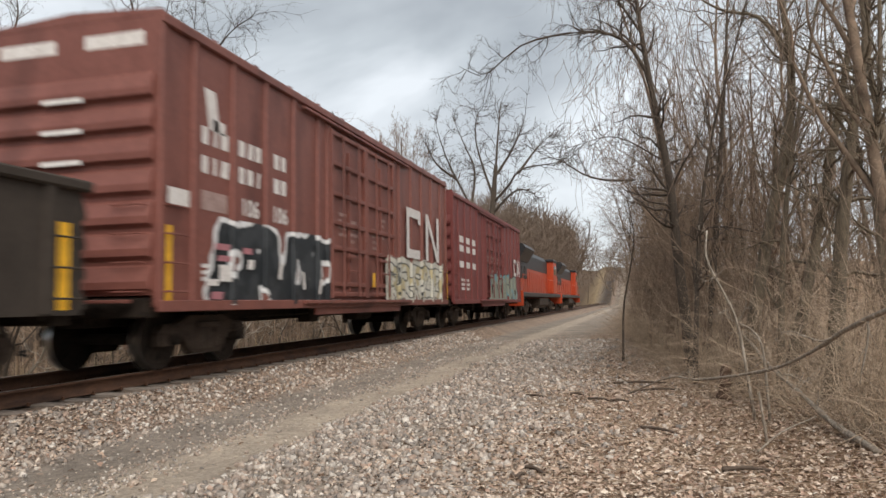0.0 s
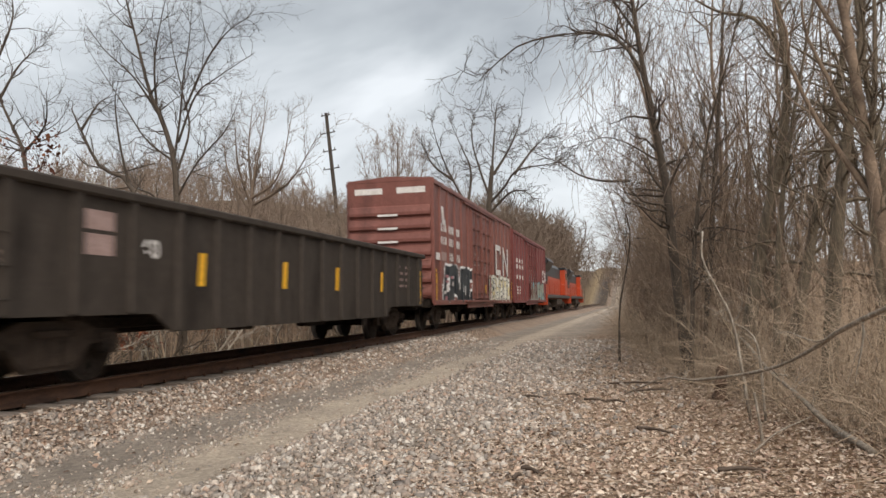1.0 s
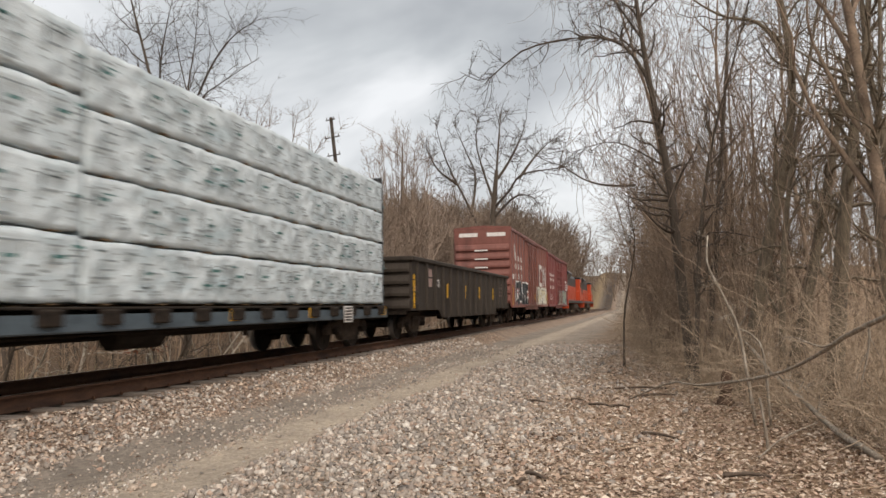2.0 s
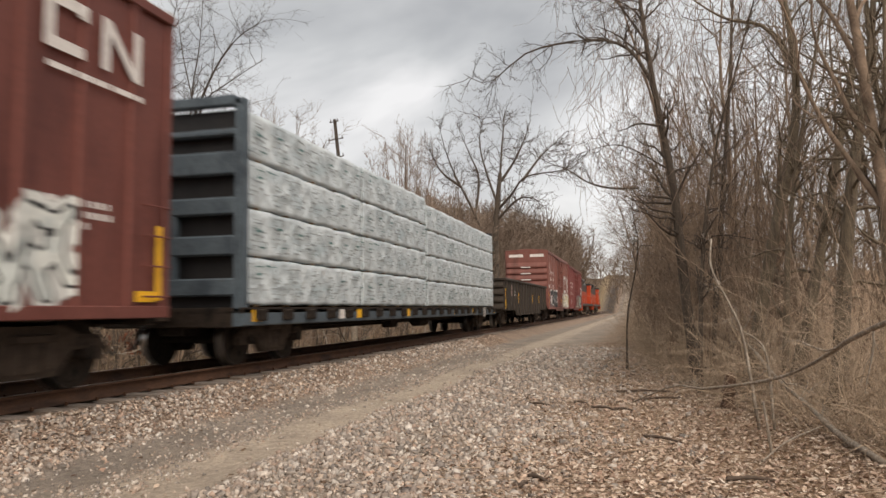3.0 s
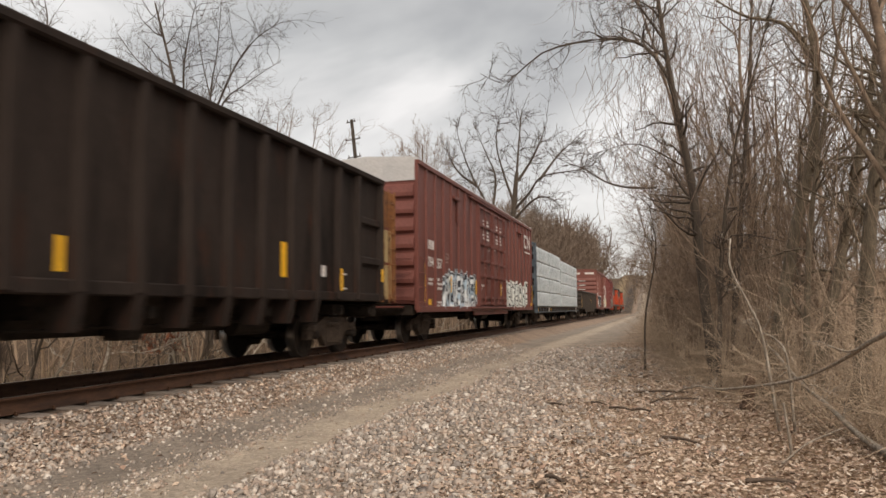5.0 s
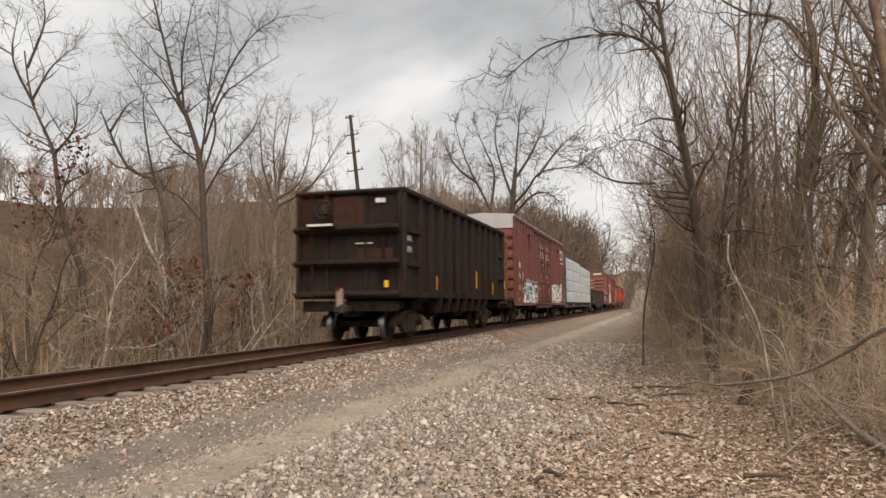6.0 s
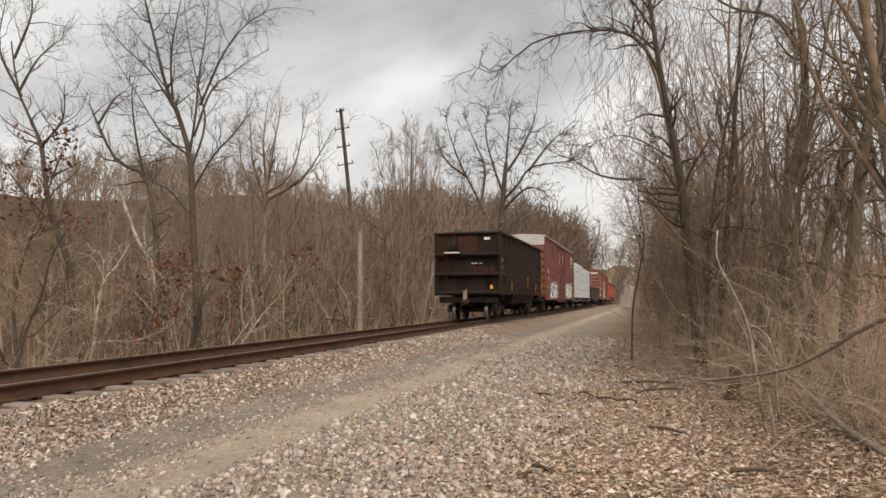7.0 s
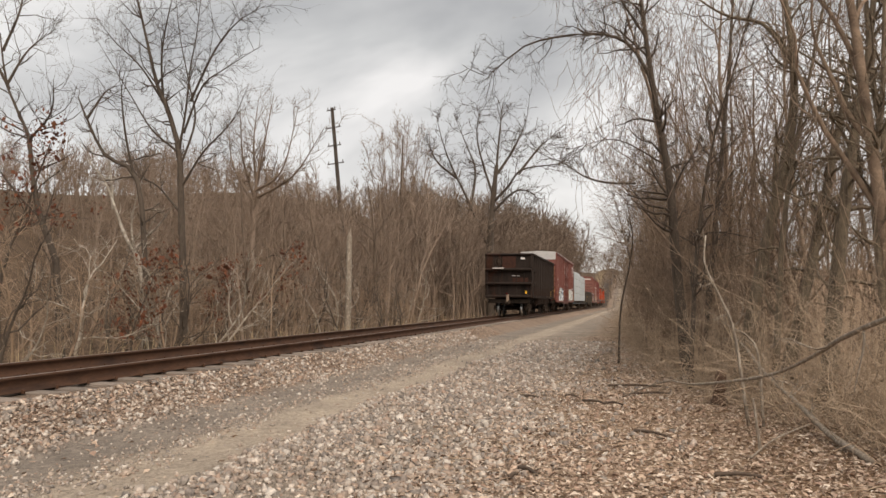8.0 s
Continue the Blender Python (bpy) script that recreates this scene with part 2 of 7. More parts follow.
def ground_material():
    m = bpy.data.materials.new("ground_cover")
    m.use_nodes = True
    nt = m.node_tree
    b = nt.nodes["Principled BSDF"]
    b.inputs["Roughness"].default_value = 0.95
    b.inputs["Specular IOR Level"].default_value = 0.2
    tc = nt.nodes.new("ShaderNodeTexCoord")
    sep = nt.nodes.new("ShaderNodeSeparateXYZ")
    nt.links.new(tc.outputs["Object"], sep.inputs[0])

    def tex(kind, scale, detail=5):
        n = nt.nodes.new(kind)
        n.inputs["Scale"].default_value = scale
        if kind == "ShaderNodeTexNoise":
            n.inputs["Detail"].default_value = detail
            n.inputs["Roughness"].default_value = 0.65
        nt.links.new(tc.outputs["Object"], n.inputs["Vector"])
        return n

    def math_node(op, a, c=None):
        n = nt.nodes.new("ShaderNodeMath")
        n.operation = op
        for s, v in ((n.inputs[0], a), (n.inputs[1], c)):
            if v is None:
                continue
            if isinstance(v, (int, float)):
                s.default_value = v
            else:
                nt.links.new(v, s)
        return n.outputs[0]

    def ramp(fac, stops):
        r = nt.nodes.new("ShaderNodeValToRGB")
        el = r.color_ramp.elements
        while len(el) < len(stops):
            el.new(0.5)
        for q, (p_, c_) in zip(el, stops):
            q.position, q.color = p_, (*c_, 1)
        nt.links.new(fac, r.inputs[0])
        return r.outputs[0]

    # strips along the track, their borders made ragged by noise
    w = math_node("MULTIPLY", math_node("SUBTRACT", tex("ShaderNodeTexNoise", 1.1).outputs["Fac"], 0.5), 0.9)
    x = math_node("ADD", sep.outputs[0], w)
    pos = math_node("DIVIDE", math_node("ADD", x, 16.0), 24.0)
    # stone: base under the gravel, darkened as shade in gaps between stones
    litter, stone = (0.33, 0.243, 0.175), (0.32, 0.278, 0.236)
    grey, tan = (0.28, 0.245, 0.212), (0.43, 0.37, 0.305)
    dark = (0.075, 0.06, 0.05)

    def at(v):
        return (v + 16.0) / 24.0
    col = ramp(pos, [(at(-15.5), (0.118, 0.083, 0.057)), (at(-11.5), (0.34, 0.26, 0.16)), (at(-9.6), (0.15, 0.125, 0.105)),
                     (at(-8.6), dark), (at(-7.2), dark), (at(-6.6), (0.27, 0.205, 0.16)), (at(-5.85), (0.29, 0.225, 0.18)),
                     (at(-5.6), grey), (at(-4.95), grey), (at(-4.7), (0.27, 0.235, 0.2)), (at(-4.45), tan), (at(-3.75), tan), (at(-3.4), stone), (at(-2.4), stone),
                     (at(-1.5), (0.30, 0.232, 0.178)), (at(-0.3), litter), (at(2.0), (0.25, 0.168, 0.108))])
    pebbles = tex("ShaderNodeTexVoronoi", 24.0)
    tone = ramp(pebbles.outputs["Color"], [(0.0, (0.62, 0.62, 0.62)), (1.0, (1.35, 1.32, 1.3))])
    big = ramp(tex("ShaderNodeTexNoise", 0.7, 8).outputs["Fac"], [(0.3, (0.72, 0.71, 0.70)), (0.7, (1.2, 1.18, 1.14))])
    grain = ramp(tex("ShaderNodeTexNoise", 60.0, 3).outputs["Fac"], [(0.3, (0.7, 0.7, 0.7)), (0.7, (1.25, 1.25, 1.25))])
    for other, f in ((tone, 0.75), (big, 0.9), (grain, 0.7)):
        mx = nt.nodes.new("ShaderNodeMix")
        mx.data_type, mx.blend_type = "RGBA", "MULTIPLY"
        mx.inputs[0].default_value = f
        nt.links.new(col, mx.inputs[6])
        nt.links.new(other, mx.inputs[7])
        col = mx.outputs[2]
    nt.links.new(col, b.inputs["Base Color"])
    bp = nt.nodes.new("ShaderNodeBump")
    bp.inputs["Strength"].default_value = 0.7
    bp.inputs["Distance"].default_value = 0.03
    nt.links.new(math_node("ADD", pebbles.outputs["Distance"], tex("ShaderNodeTexNoise", 90.0, 3).outputs["Fac"]), bp.inputs["Height"])
    nt.links.new(bp.outputs[0], b.inputs["Normal"])
    return m


def build_ground():
    xs = np.unique(np.concatenate([np.linspace(-1500, -120, 24), np.linspace(-120, -16, 53), np.linspace(-16, 8, 121), np.linspace(8, 60, 30), np.linspace(60, 1500, 22)]))
    ys = np.unique(np.concatenate([np.linspace(-1500, -60, 20), np.linspace(-60, 0, 31), np.linspace(0, 30, 101), np.linspace(30, 200, 69), np.linspace(200, 2500, 40)]))
    X, Y = np.meshgrid(xs, ys, indexing="ij")
    V = np.stack([X, Y, ground_z(X, Y)], -1).reshape(-1, 3)
    idx = np.arange(len(V)).reshape(X.shape)
    F = np.stack([idx[:-1, :-1], idx[1:, :-1], idx[1:, 1:], idx[:-1, 1:]], -1).reshape(-1, 4)
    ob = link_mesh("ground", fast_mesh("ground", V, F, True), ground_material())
    tagged(ob, "gravel service road beside leaf litter and ballast, wooded bottomland beyond", "ground", kind="structure")


build_ground()

# ---- track ----
RUST = material("rail_steel", [(0.07, 0.035, 0.022), (0.11, 0.055, 0.032), (0.05, 0.028, 0.02)], 4, 0.75, 0.3, 0.3, 60, (1, 0.3, 1))
SHINE = material("rail_top", [(0.42, 0.36, 0.31), (0.30, 0.24, 0.20)], 8, 0.42, 0.85, 0.05, 30, (1, 0.1, 1))
TIE = material("tie_timber", [(0.16, 0.13, 0.11), (0.26, 0.22, 0.19), (0.09, 0.07, 0.055)], 5, 0.9, 0, 0.6, 30, (0.4, 3, 3), varied=0.25)


def build_rail(side):
    prof = [(-0.075, -0.19), (0.075, -0.19), (0.075, -0.178), (0.014, -0.158), (0.011, -0.045), (0.036, -0.036), (0.036, -0.006),
            (0.028, 0.0), (-0.028, 0.0), (-0.036, -0.006), (-0.036, -0.036), (-0.011, -0.045), (-0.014, -0.158), (-0.075, -0.178)]
    ys = [-120, -40, 0, 15, 30] + list(range(40, 430, 10)) + [600]
    n = len(prof)
    V = np.array([(track_x(y) + side * GAUGE / 2 + u, y, RAIL + w) for y in ys for u, w in prof])
    i = np.arange((len(ys) - 1) * n).reshape(-1, n)
    F = np.stack([i, np.roll(i, -1, 1), np.roll(i, -1, 1) + n, i + n], -1).reshape(-1, 4)
    me = fast_mesh("rail", V, F)
    ob = link_mesh("rail", me, [RUST, SHINE])
    me.polygons.foreach_set("material_index", np.array([1 if k % n == 7 else 0 for k in range(len(F))], dtype=np.int32))
    bm = bmesh.new()
    box(bm, 0, 0, 0, 0.035, 0.035, 0.05, 0.006)
    spike = bpy.data.meshes.new("rail_spike")
    bm.to_mesh(spike)
    bm.free()
    spike.materials.append(RUST)
    for i in range(60):
        y = -2 + i * 0.53
        for s in (-1, 1):
            sp = new("rail_spike", spike)
            sp.parent = ob
            sp.matrix_basis = Matrix.Translation((track_x(y) + side * GAUGE / 2 + s * 0.092, y + 0.05 * s, TIE_TOP + 0.012))
    return tagged(ob, "rusty brown steel rail with worn running surface", "rail", "rails of the track")


build_rail(-1)
build_rail(1)


def build_ties():
    rng = random.Random(5)
    me = None
    for i in range(110):
        y = -14 + i * 0.53
        bm = bmesh.new()
        if me is None:
            box(bm, 0, 0, -0.09, 2.6, 0.23, 0.18, 0.012)
            me = bpy.data.meshes.new("railroad_tie")
            bm.to_mesh(me)
            me.materials.append(TIE)
        bm.free()
        ob = new("railroad_tie", me)
        ob.matrix_basis = pose(track_x(y) + rng.uniform(-0.05, 0.05), y + rng.uniform(-0.03, 0.03), TIE_TOP + rng.uniform(-0.012, 0.004), 0, rng.uniform(-0.4, 0.4), rng.uniform(-1.2, 1.2))
        tagged(ob, "weathered timber tie bedded in ballast under the rails", "railroad tie", "ties of the track")


build_ties()

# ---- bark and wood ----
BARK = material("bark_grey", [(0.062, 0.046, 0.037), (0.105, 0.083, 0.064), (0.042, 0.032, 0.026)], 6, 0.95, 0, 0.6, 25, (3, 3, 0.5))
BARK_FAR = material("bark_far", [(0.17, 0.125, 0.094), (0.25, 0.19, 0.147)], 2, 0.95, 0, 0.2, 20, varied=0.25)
BRUSH = material("brush_stems", [(0.33, 0.246, 0.176), (0.44, 0.345, 0.255), (0.225, 0.162, 0.115)], 1.2, 0.95, 0, 0.2, 20, varied=0.3, islands=True)
BRUSH_DARK = material("underbrush_stems", [(0.25, 0.178, 0.125), (0.35, 0.26, 0.188), (0.165, 0.115, 0.082)], 0.5, 0.95, 0, 0.2, 20, varied=0.3, islands=True)
BARK_BROWN = material("bark_brown", [(0.165, 0.12, 0.089), (0.26, 0.192, 0.142), (0.105, 0.075, 0.056)], 1.5, 0.95, 0, 0.2, 20, varied=0.3, islands=True)
BARK_OLIVE = material("bark_olive", [(0.125, 0.098, 0.07), (0.19, 0.152, 0.108), (0.085, 0.064, 0.048)], 5, 0.95, 0, 0.6, 25, (3, 3, 0.5))
PALE = material("pale_wood", [(0.42, 0.365, 0.30), (0.22, 0.18, 0.14), (0.50, 0.445, 0.375)], 9, 0.9, 0, 0.4, 40, (2, 2, 0.5))
PALE_BARK = material("pale_bark", [(0.486, 0.439, 0.371), (0.297, 0.253, 0.205), (0.608, 0.559, 0.486)], 3, 0.9, 0, 0.3, 30)


def stems(rng, places, hgt, r, sides=3, n=4, wander=0.09, twigs=4, lean=0.12, low=1, spread=0.7, reach=(0.12, 0.35), tw=3):
    """Slim stems with side twigs on the ground at the places."""
    out = []
    for x, y in places:
        h = hgt * rng.uniform(0.45, 1.2)
        d = (*np.clip(rng.normal(0, lean, 2), -0.42, 0.42), 1)
        p, rr = limb(rng, (x, y, float(ground_z(x, y)) - 0.05), d, h, r * rng.uniform(0.6, 1.4), n, wander, 0.02, 0.25)
        out.append((p, rr, sides))
        for k in range(twigs):
            i = rng.integers(low, n)
            a = p[i - 1] + (p[i] - p[i - 1]) * rng.uniform(0, 1)
            q, qr = limb(rng, a, (rng.normal(0, spread), rng.normal(0, spread), rng.uniform(0.1, 1.0)), h * rng.uniform(*reach), rr[i] * 0.6, tw, 0.2, 0.05)
            out.append((q, qr, 3))
    return out



# ---- woods ----
def put_tree(ob, x, y, turn=0, size=1.0):
    ob.matrix_basis = Matrix.LocRotScale((x, y, float(ground_z(x, y))), Euler((0, 0, radians(turn))), (size, size, size))
    return ob


def bend(points, n):
    """A smooth limb through a few joints."""
    p = np.array(points, float)
    p = np.vstack([2 * p[0] - p[1], p, 2 * p[-1] - p[-2]])
    m = len(p) - 3
    out = []
    for u in np.linspace(0, m - 1e-6, n):
        i = int(u)
        t = u - i
        a, b, c, d = p[i:i + 4]
        out.append(0.5 * (2 * b + (c - a) * t + (2 * a - 5 * b + 4 * c - d) * t * t + (3 * b - a - 3 * c + d) * t ** 3))
    return np.array(out)


def dress(rng, line, count, length, thin=0.005, twigs=4, fine=2, up=0.05, lo=0.2, crook=0.27, angle=(0.35, 1.35)):
    """Side branches and twigs along a limb."""
    p, r, s = line
    n = len(p) - 1
    out = []
    for i in range(count):
        g = rng.uniform(lo, 1.0) * n
        q = int(min(g, n - 1))
        d = p[q + 1] - p[q]
        d = d / np.linalg.norm(d)
        L = length * rng.uniform(0.4, 1.2)
        ps, rs = limb(rng, p[q] + (p[q + 1] - p[q]) * (g - q), side_dir(rng, d, rng.uniform(*angle)), L, max(thin * 1.6, min(r[q] * 0.5, 0.03)), 6, crook, up)
        out.append((ps, rs, 4))
        for w in range(twigs):
            k = rng.integers(1, 5)
            d2 = ps[k + 1] - ps[k]
            d2 = d2 / np.linalg.norm(d2)
            pw, rw = limb(rng, ps[k], side_dir(rng, d2, rng.uniform(0.4, 1.0)), L * rng.uniform(0.3, 0.6), max(thin, rs[k] * 0.5), 4, crook * 1.2, up)
            out.append((pw, rw, 3))
            for x in range(fine):
                z = rng.integers(1, 4)
                d3 = pw[z] - pw[z - 1]
                d3 = d3 / np.linalg.norm(d3)
                px, rx = limb(rng, pw[z], side_dir(rng, d3, rng.uniform(0.3, 0.9)), L * rng.uniform(0.12, 0.3), thin * 0.7, 3, crook, up)
                out.append((px, rx, 3))
    return out


def shaped_tree(name, rng, trunk, r, branches, bark, label, group, count=16, length=1.6, thin=0.005, up=0.05, twigs=4, fine=2, lo=0.25, tip=0.18):
    """A tree with a given bend of trunk and main branches, in world metres."""
    ob = empty(name)
    base = np.array(trunk[0], float)
    base[2] = float(ground_z(base[0], base[1]))
    ob.matrix_basis = Matrix.Translation(base)
    tp = bend(trunk, 14) - base
    tr = np.linspace(r, r * tip, 14)
    tr[0] *= 1.3
    main = [(tp, tr, 10)]
    crown = dress(rng, main[0], count, length, thin, twigs, fine, up, lo)
    for pts, br, c, bl, bu in branches:
        bp = bend(pts, 16) - base
        ln = (bp, np.linspace(br, br * 0.12, 16), 6)
        crown.append(ln)
        crown += dress(rng, ln, c, bl, thin, twigs, fine, bu, 0.15)
    link_mesh("trunk", tubes("trunk", main), bark, ob)
    link_mesh("crown", tubes("crown", crown), bark, ob)
    return tagged(ob, label, "tree", group)


def sprig(rng, limbs, subs, twigs, fork=0.2, thin=0.0012, r=0.011, open_=0.6, droop=0.0, fine=0, reach=0.42, steps=(6, 4, 3)):
    """Limbs of a bare woodland tree one metre high."""
    tp, tr = limb(rng, (0, 0, -0.03), (rng.normal(0, 0.08), rng.normal(0, 0.08), 1), 0.92, r, 7, 0.09, 0.04, 0.2)
    out = [(tp, tr, 5)]
    for i in range(limbs):
        f = fork + (0.97 - fork) * (i + rng.uniform(0, 0.9)) / limbs
        k = f * 6
        j = int(min(k, 5))
        d = tp[j + 1] - tp[j]
        d /= np.linalg.norm(d)
        L = reach * (1.15 - 0.7 * f) * rng.uniform(0.7, 1.2)
        lp, lr = limb(rng, tp[j] + (tp[j + 1] - tp[j]) * (k - j), side_dir(rng, d, open_ * rng.uniform(0.6, 1.4)), L, tr[j] * 0.55, steps[0], 0.2, 0.12 - droop)
        out.append((lp, np.maximum(lr, thin), 3))
        for q in range(subs):
            m = int(rng.integers(1, steps[0] - 1))
            d2 = lp[m + 1] - lp[m]
            d2 /= np.linalg.norm(d2)
            sl = L * rng.uniform(0.3, 0.6)
            sp, sr = limb(rng, lp[m] + (lp[m + 1] - lp[m]) * rng.uniform(0, 1), side_dir(rng, d2, rng.uniform(0.4, 1.0)), sl, max(thin * 1.3, lr[m] * 0.5), steps[1], 0.22, 0.1 - droop)
            out.append((sp, np.maximum(sr, thin * 0.8), 3))
            for w in range(twigs):
                z = int(rng.integers(1, steps[1]))
                d3 = sp[z] - sp[z - 1]
                d3 /= np.linalg.norm(d3)
                wp, wr = limb(rng, sp[z], side_dir(rng, d3, rng.uniform(0.3, 0.9)), sl * rng.uniform(0.3, 0.6), thin, steps[2], 0.22, 0.08 - 1.6 * droop, 0.5)
                out.append((wp, wr, 3))
                for u in range(fine):
                    vp, vr = limb(rng, wp[0] + (wp[-1] - wp[0]) * rng.uniform(0.3, 0.9), side_dir(rng, d3, rng.uniform(0.4, 1.1)), sl * rng.uniform(0.2, 0.4), thin * 0.8, 2, 0.25, 0.05 - 1.6 * droop, 0.5)
                    out.append((vp, vr, 3))
    return out


def plant(rng, kinds, spots):
    """Woodland trees of the given kinds at the spots (x, y, height)."""
    out = []
    for x, y, h in spots:
        a = rng.uniform(0, 2 * math.pi)
        c, q = math.cos(a), math.sin(a)
        w = h * rng.uniform(0.8, 1.2)
        m = np.array(((c * w, -q * w, 0), (q * w, c * w, 0), (0, 0, h)))
        o = np.array((x, y, float(ground_z(x, y))))
        for p, r, n in kinds[int(rng.integers(len(kinds)))]:
            out.append((p @ m.T + o, r * h, n))
    return out


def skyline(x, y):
    """Woods' canopy height by camera bearing: a long ridge falling away along the line."""
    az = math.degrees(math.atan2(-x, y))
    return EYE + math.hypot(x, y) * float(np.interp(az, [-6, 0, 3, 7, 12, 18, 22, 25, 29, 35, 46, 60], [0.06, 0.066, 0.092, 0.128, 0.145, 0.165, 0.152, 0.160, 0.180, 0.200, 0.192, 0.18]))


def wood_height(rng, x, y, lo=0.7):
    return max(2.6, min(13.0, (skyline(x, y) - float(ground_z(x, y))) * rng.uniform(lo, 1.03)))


def build_woods():
    rng = np.random.default_rng(11)
    far_kinds = [sprig(rng, 8, 4, 2, thin=0.0025, open_=rng.uniform(0.4, 0.75), steps=(5, 3, 2)) for i in range(9)]
    near_kinds = [sprig(rng, 9, 5, 3, thin=0.0014, open_=rng.uniform(0.5, 0.9), droop=0.03, steps=(6, 4, 2)) for i in range(9)]
    # far hillside woodland, too many to count
    spots = []
    while len(spots) < 310:
        az, far = radians(rng.uniform(9, 52)), 42 + 85 * rng.uniform(0, 1) ** 0.8
        x, y = -far * math.sin(az) - 4.0, far * math.cos(az)
        if -64 < x < track_x(y) - 8:
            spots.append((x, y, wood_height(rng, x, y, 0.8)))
    # low growth on the slope
    for i in range(250):
        y = 18 + 75 * rng.uniform(0, 1)
        spots.append((-rng.uniform(32, 60), y, rng.uniform(2.4, 4.6)))
    lines = plant(rng, far_kinds, spots)
    spots = []
    for i in range(160):
        y = 24 + 95 * rng.uniform(0, 1) ** 1.3
        x = -(13.4 + 0.03 * y) - 18 * rng.uniform(0, 1) ** 1.3
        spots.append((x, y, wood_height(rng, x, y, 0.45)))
    lines += plant(rng, near_kinds, spots)
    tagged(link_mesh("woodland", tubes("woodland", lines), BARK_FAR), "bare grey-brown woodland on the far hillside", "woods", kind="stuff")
    # brush of the bottomland, close behind the track
    pl = []
    for i in range(2400):
        y = 1 + 110 * rng.uniform(0, 1) ** 1.3
        pl.append((-11.6 - 0.02 * y - 24 * rng.uniform(0, 1) ** 1.2, y))
    lines = stems(rng, pl, 1.8, 0.006, n=6, twigs=6, lean=0.35, wander=0.6, spread=1.3, tw=2)
    spots = []
    for i in range(140):
        y = 9 + 50 * rng.uniform(0, 1) ** 1.2
        spots.append((-12.2 - 0.02 * y - 9 * rng.uniform(0, 1) ** 1.2, y, rng.uniform(1.8, 4.6)))
    lines += plant(rng, near_kinds, spots)
    tagged(link_mesh("underbrush", tubes("underbrush", lines), BRUSH_DARK), "tangled leafless brown underbrush beyond the track", "brush", kind="stuff")
    # woods that close the view along the line
    spots = []
    for i in range(110):
        x, y = rng.uniform(-75, 22), rng.uniform(205, 275)
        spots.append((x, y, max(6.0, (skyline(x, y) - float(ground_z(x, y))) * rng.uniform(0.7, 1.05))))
    for i in range(290):
        y = rng.uniform(62, 205)
        x = track_x(y) - 7.0 - 22 * rng.uniform(0, 1) ** 1.5
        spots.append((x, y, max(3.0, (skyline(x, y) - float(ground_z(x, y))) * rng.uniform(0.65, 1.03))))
    for i in range(60):
        x, y = rng.uniform(2.0, 30), rng.uniform(55, 200)
        spots.append((x, y, rng.uniform(8, 15)))
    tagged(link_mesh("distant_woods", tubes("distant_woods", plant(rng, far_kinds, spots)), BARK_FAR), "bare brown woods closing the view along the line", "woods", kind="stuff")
    # dead grass on the embankment
    pl = [(rng.uniform(-13.5, -9.5), 1 + 70 * rng.uniform(0, 1) ** 1.4) for i in range(4500)]
    grass = material("dead_grass", [(0.44, 0.34, 0.20), (0.54, 0.43, 0.27), (0.34, 0.25, 0.14)], 2, 0.9, 0, 0, varied=0.3, islands=True)
    tagged(link_mesh("dead_grass", tubes("dead_grass", stems(rng, pl, 0.5, 0.006, n=3, twigs=0, lean=0.35)), grass), "pale dead grass on the embankment beyond the rails", "grass", kind="stuff")


build_woods()


def build_pale_trees():
    """Crooked pale trees of the bottomland."""
    rng = np.random.default_rng(77)
    for i in range(4):
        a = tree("tree", rng, PALE_BARK if i < 2 else BARK, "crooked pale-barked bare tree among the underbrush" if i < 2 else "crooked dark bare tree among the underbrush", "crooked trees beyond the track", height=rng.uniform(5.5, 7.5), r=rng.uniform(0.06, 0.09), fork=0.2, limbs=8, subs=4, twigs=3, open_=0.9, reach=0.42, thin=0.006, fine=0, crook=0.26, wander=0.13, up=0.06)
        for j in range(6):
            y = 14 + 36 * rng.uniform(0, 1)
            put_tree(a if j == 0 else copy_thing(a, Matrix()), -12.7 - 0.025 * y - 5 * rng.uniform(0, 1) ** 1.4, y, rng.uniform(0, 360), rng.uniform(0.5, 0.95))


build_pale_trees()


def limbs_of(rows, r, count, length, up):
    """Main limbs, each leaning a little nearer or farther on its way out."""
    out = []
    for k, pts in enumerate(rows):
        s = 0.05 * ((k * 5) % 7 - 3) / 3
        n = len(pts) - 1
        out.append((tuple((x * (1 + s * i / n), y * (1 + s * i / n), EYE + (z - EYE) * (1 + s * i / n)) for i, (x, y, z) in enumerate(pts)), r, count, length, up))
    return out


def at_depth(y, *pts):
    return tuple((x, y, z) for x, z in pts)


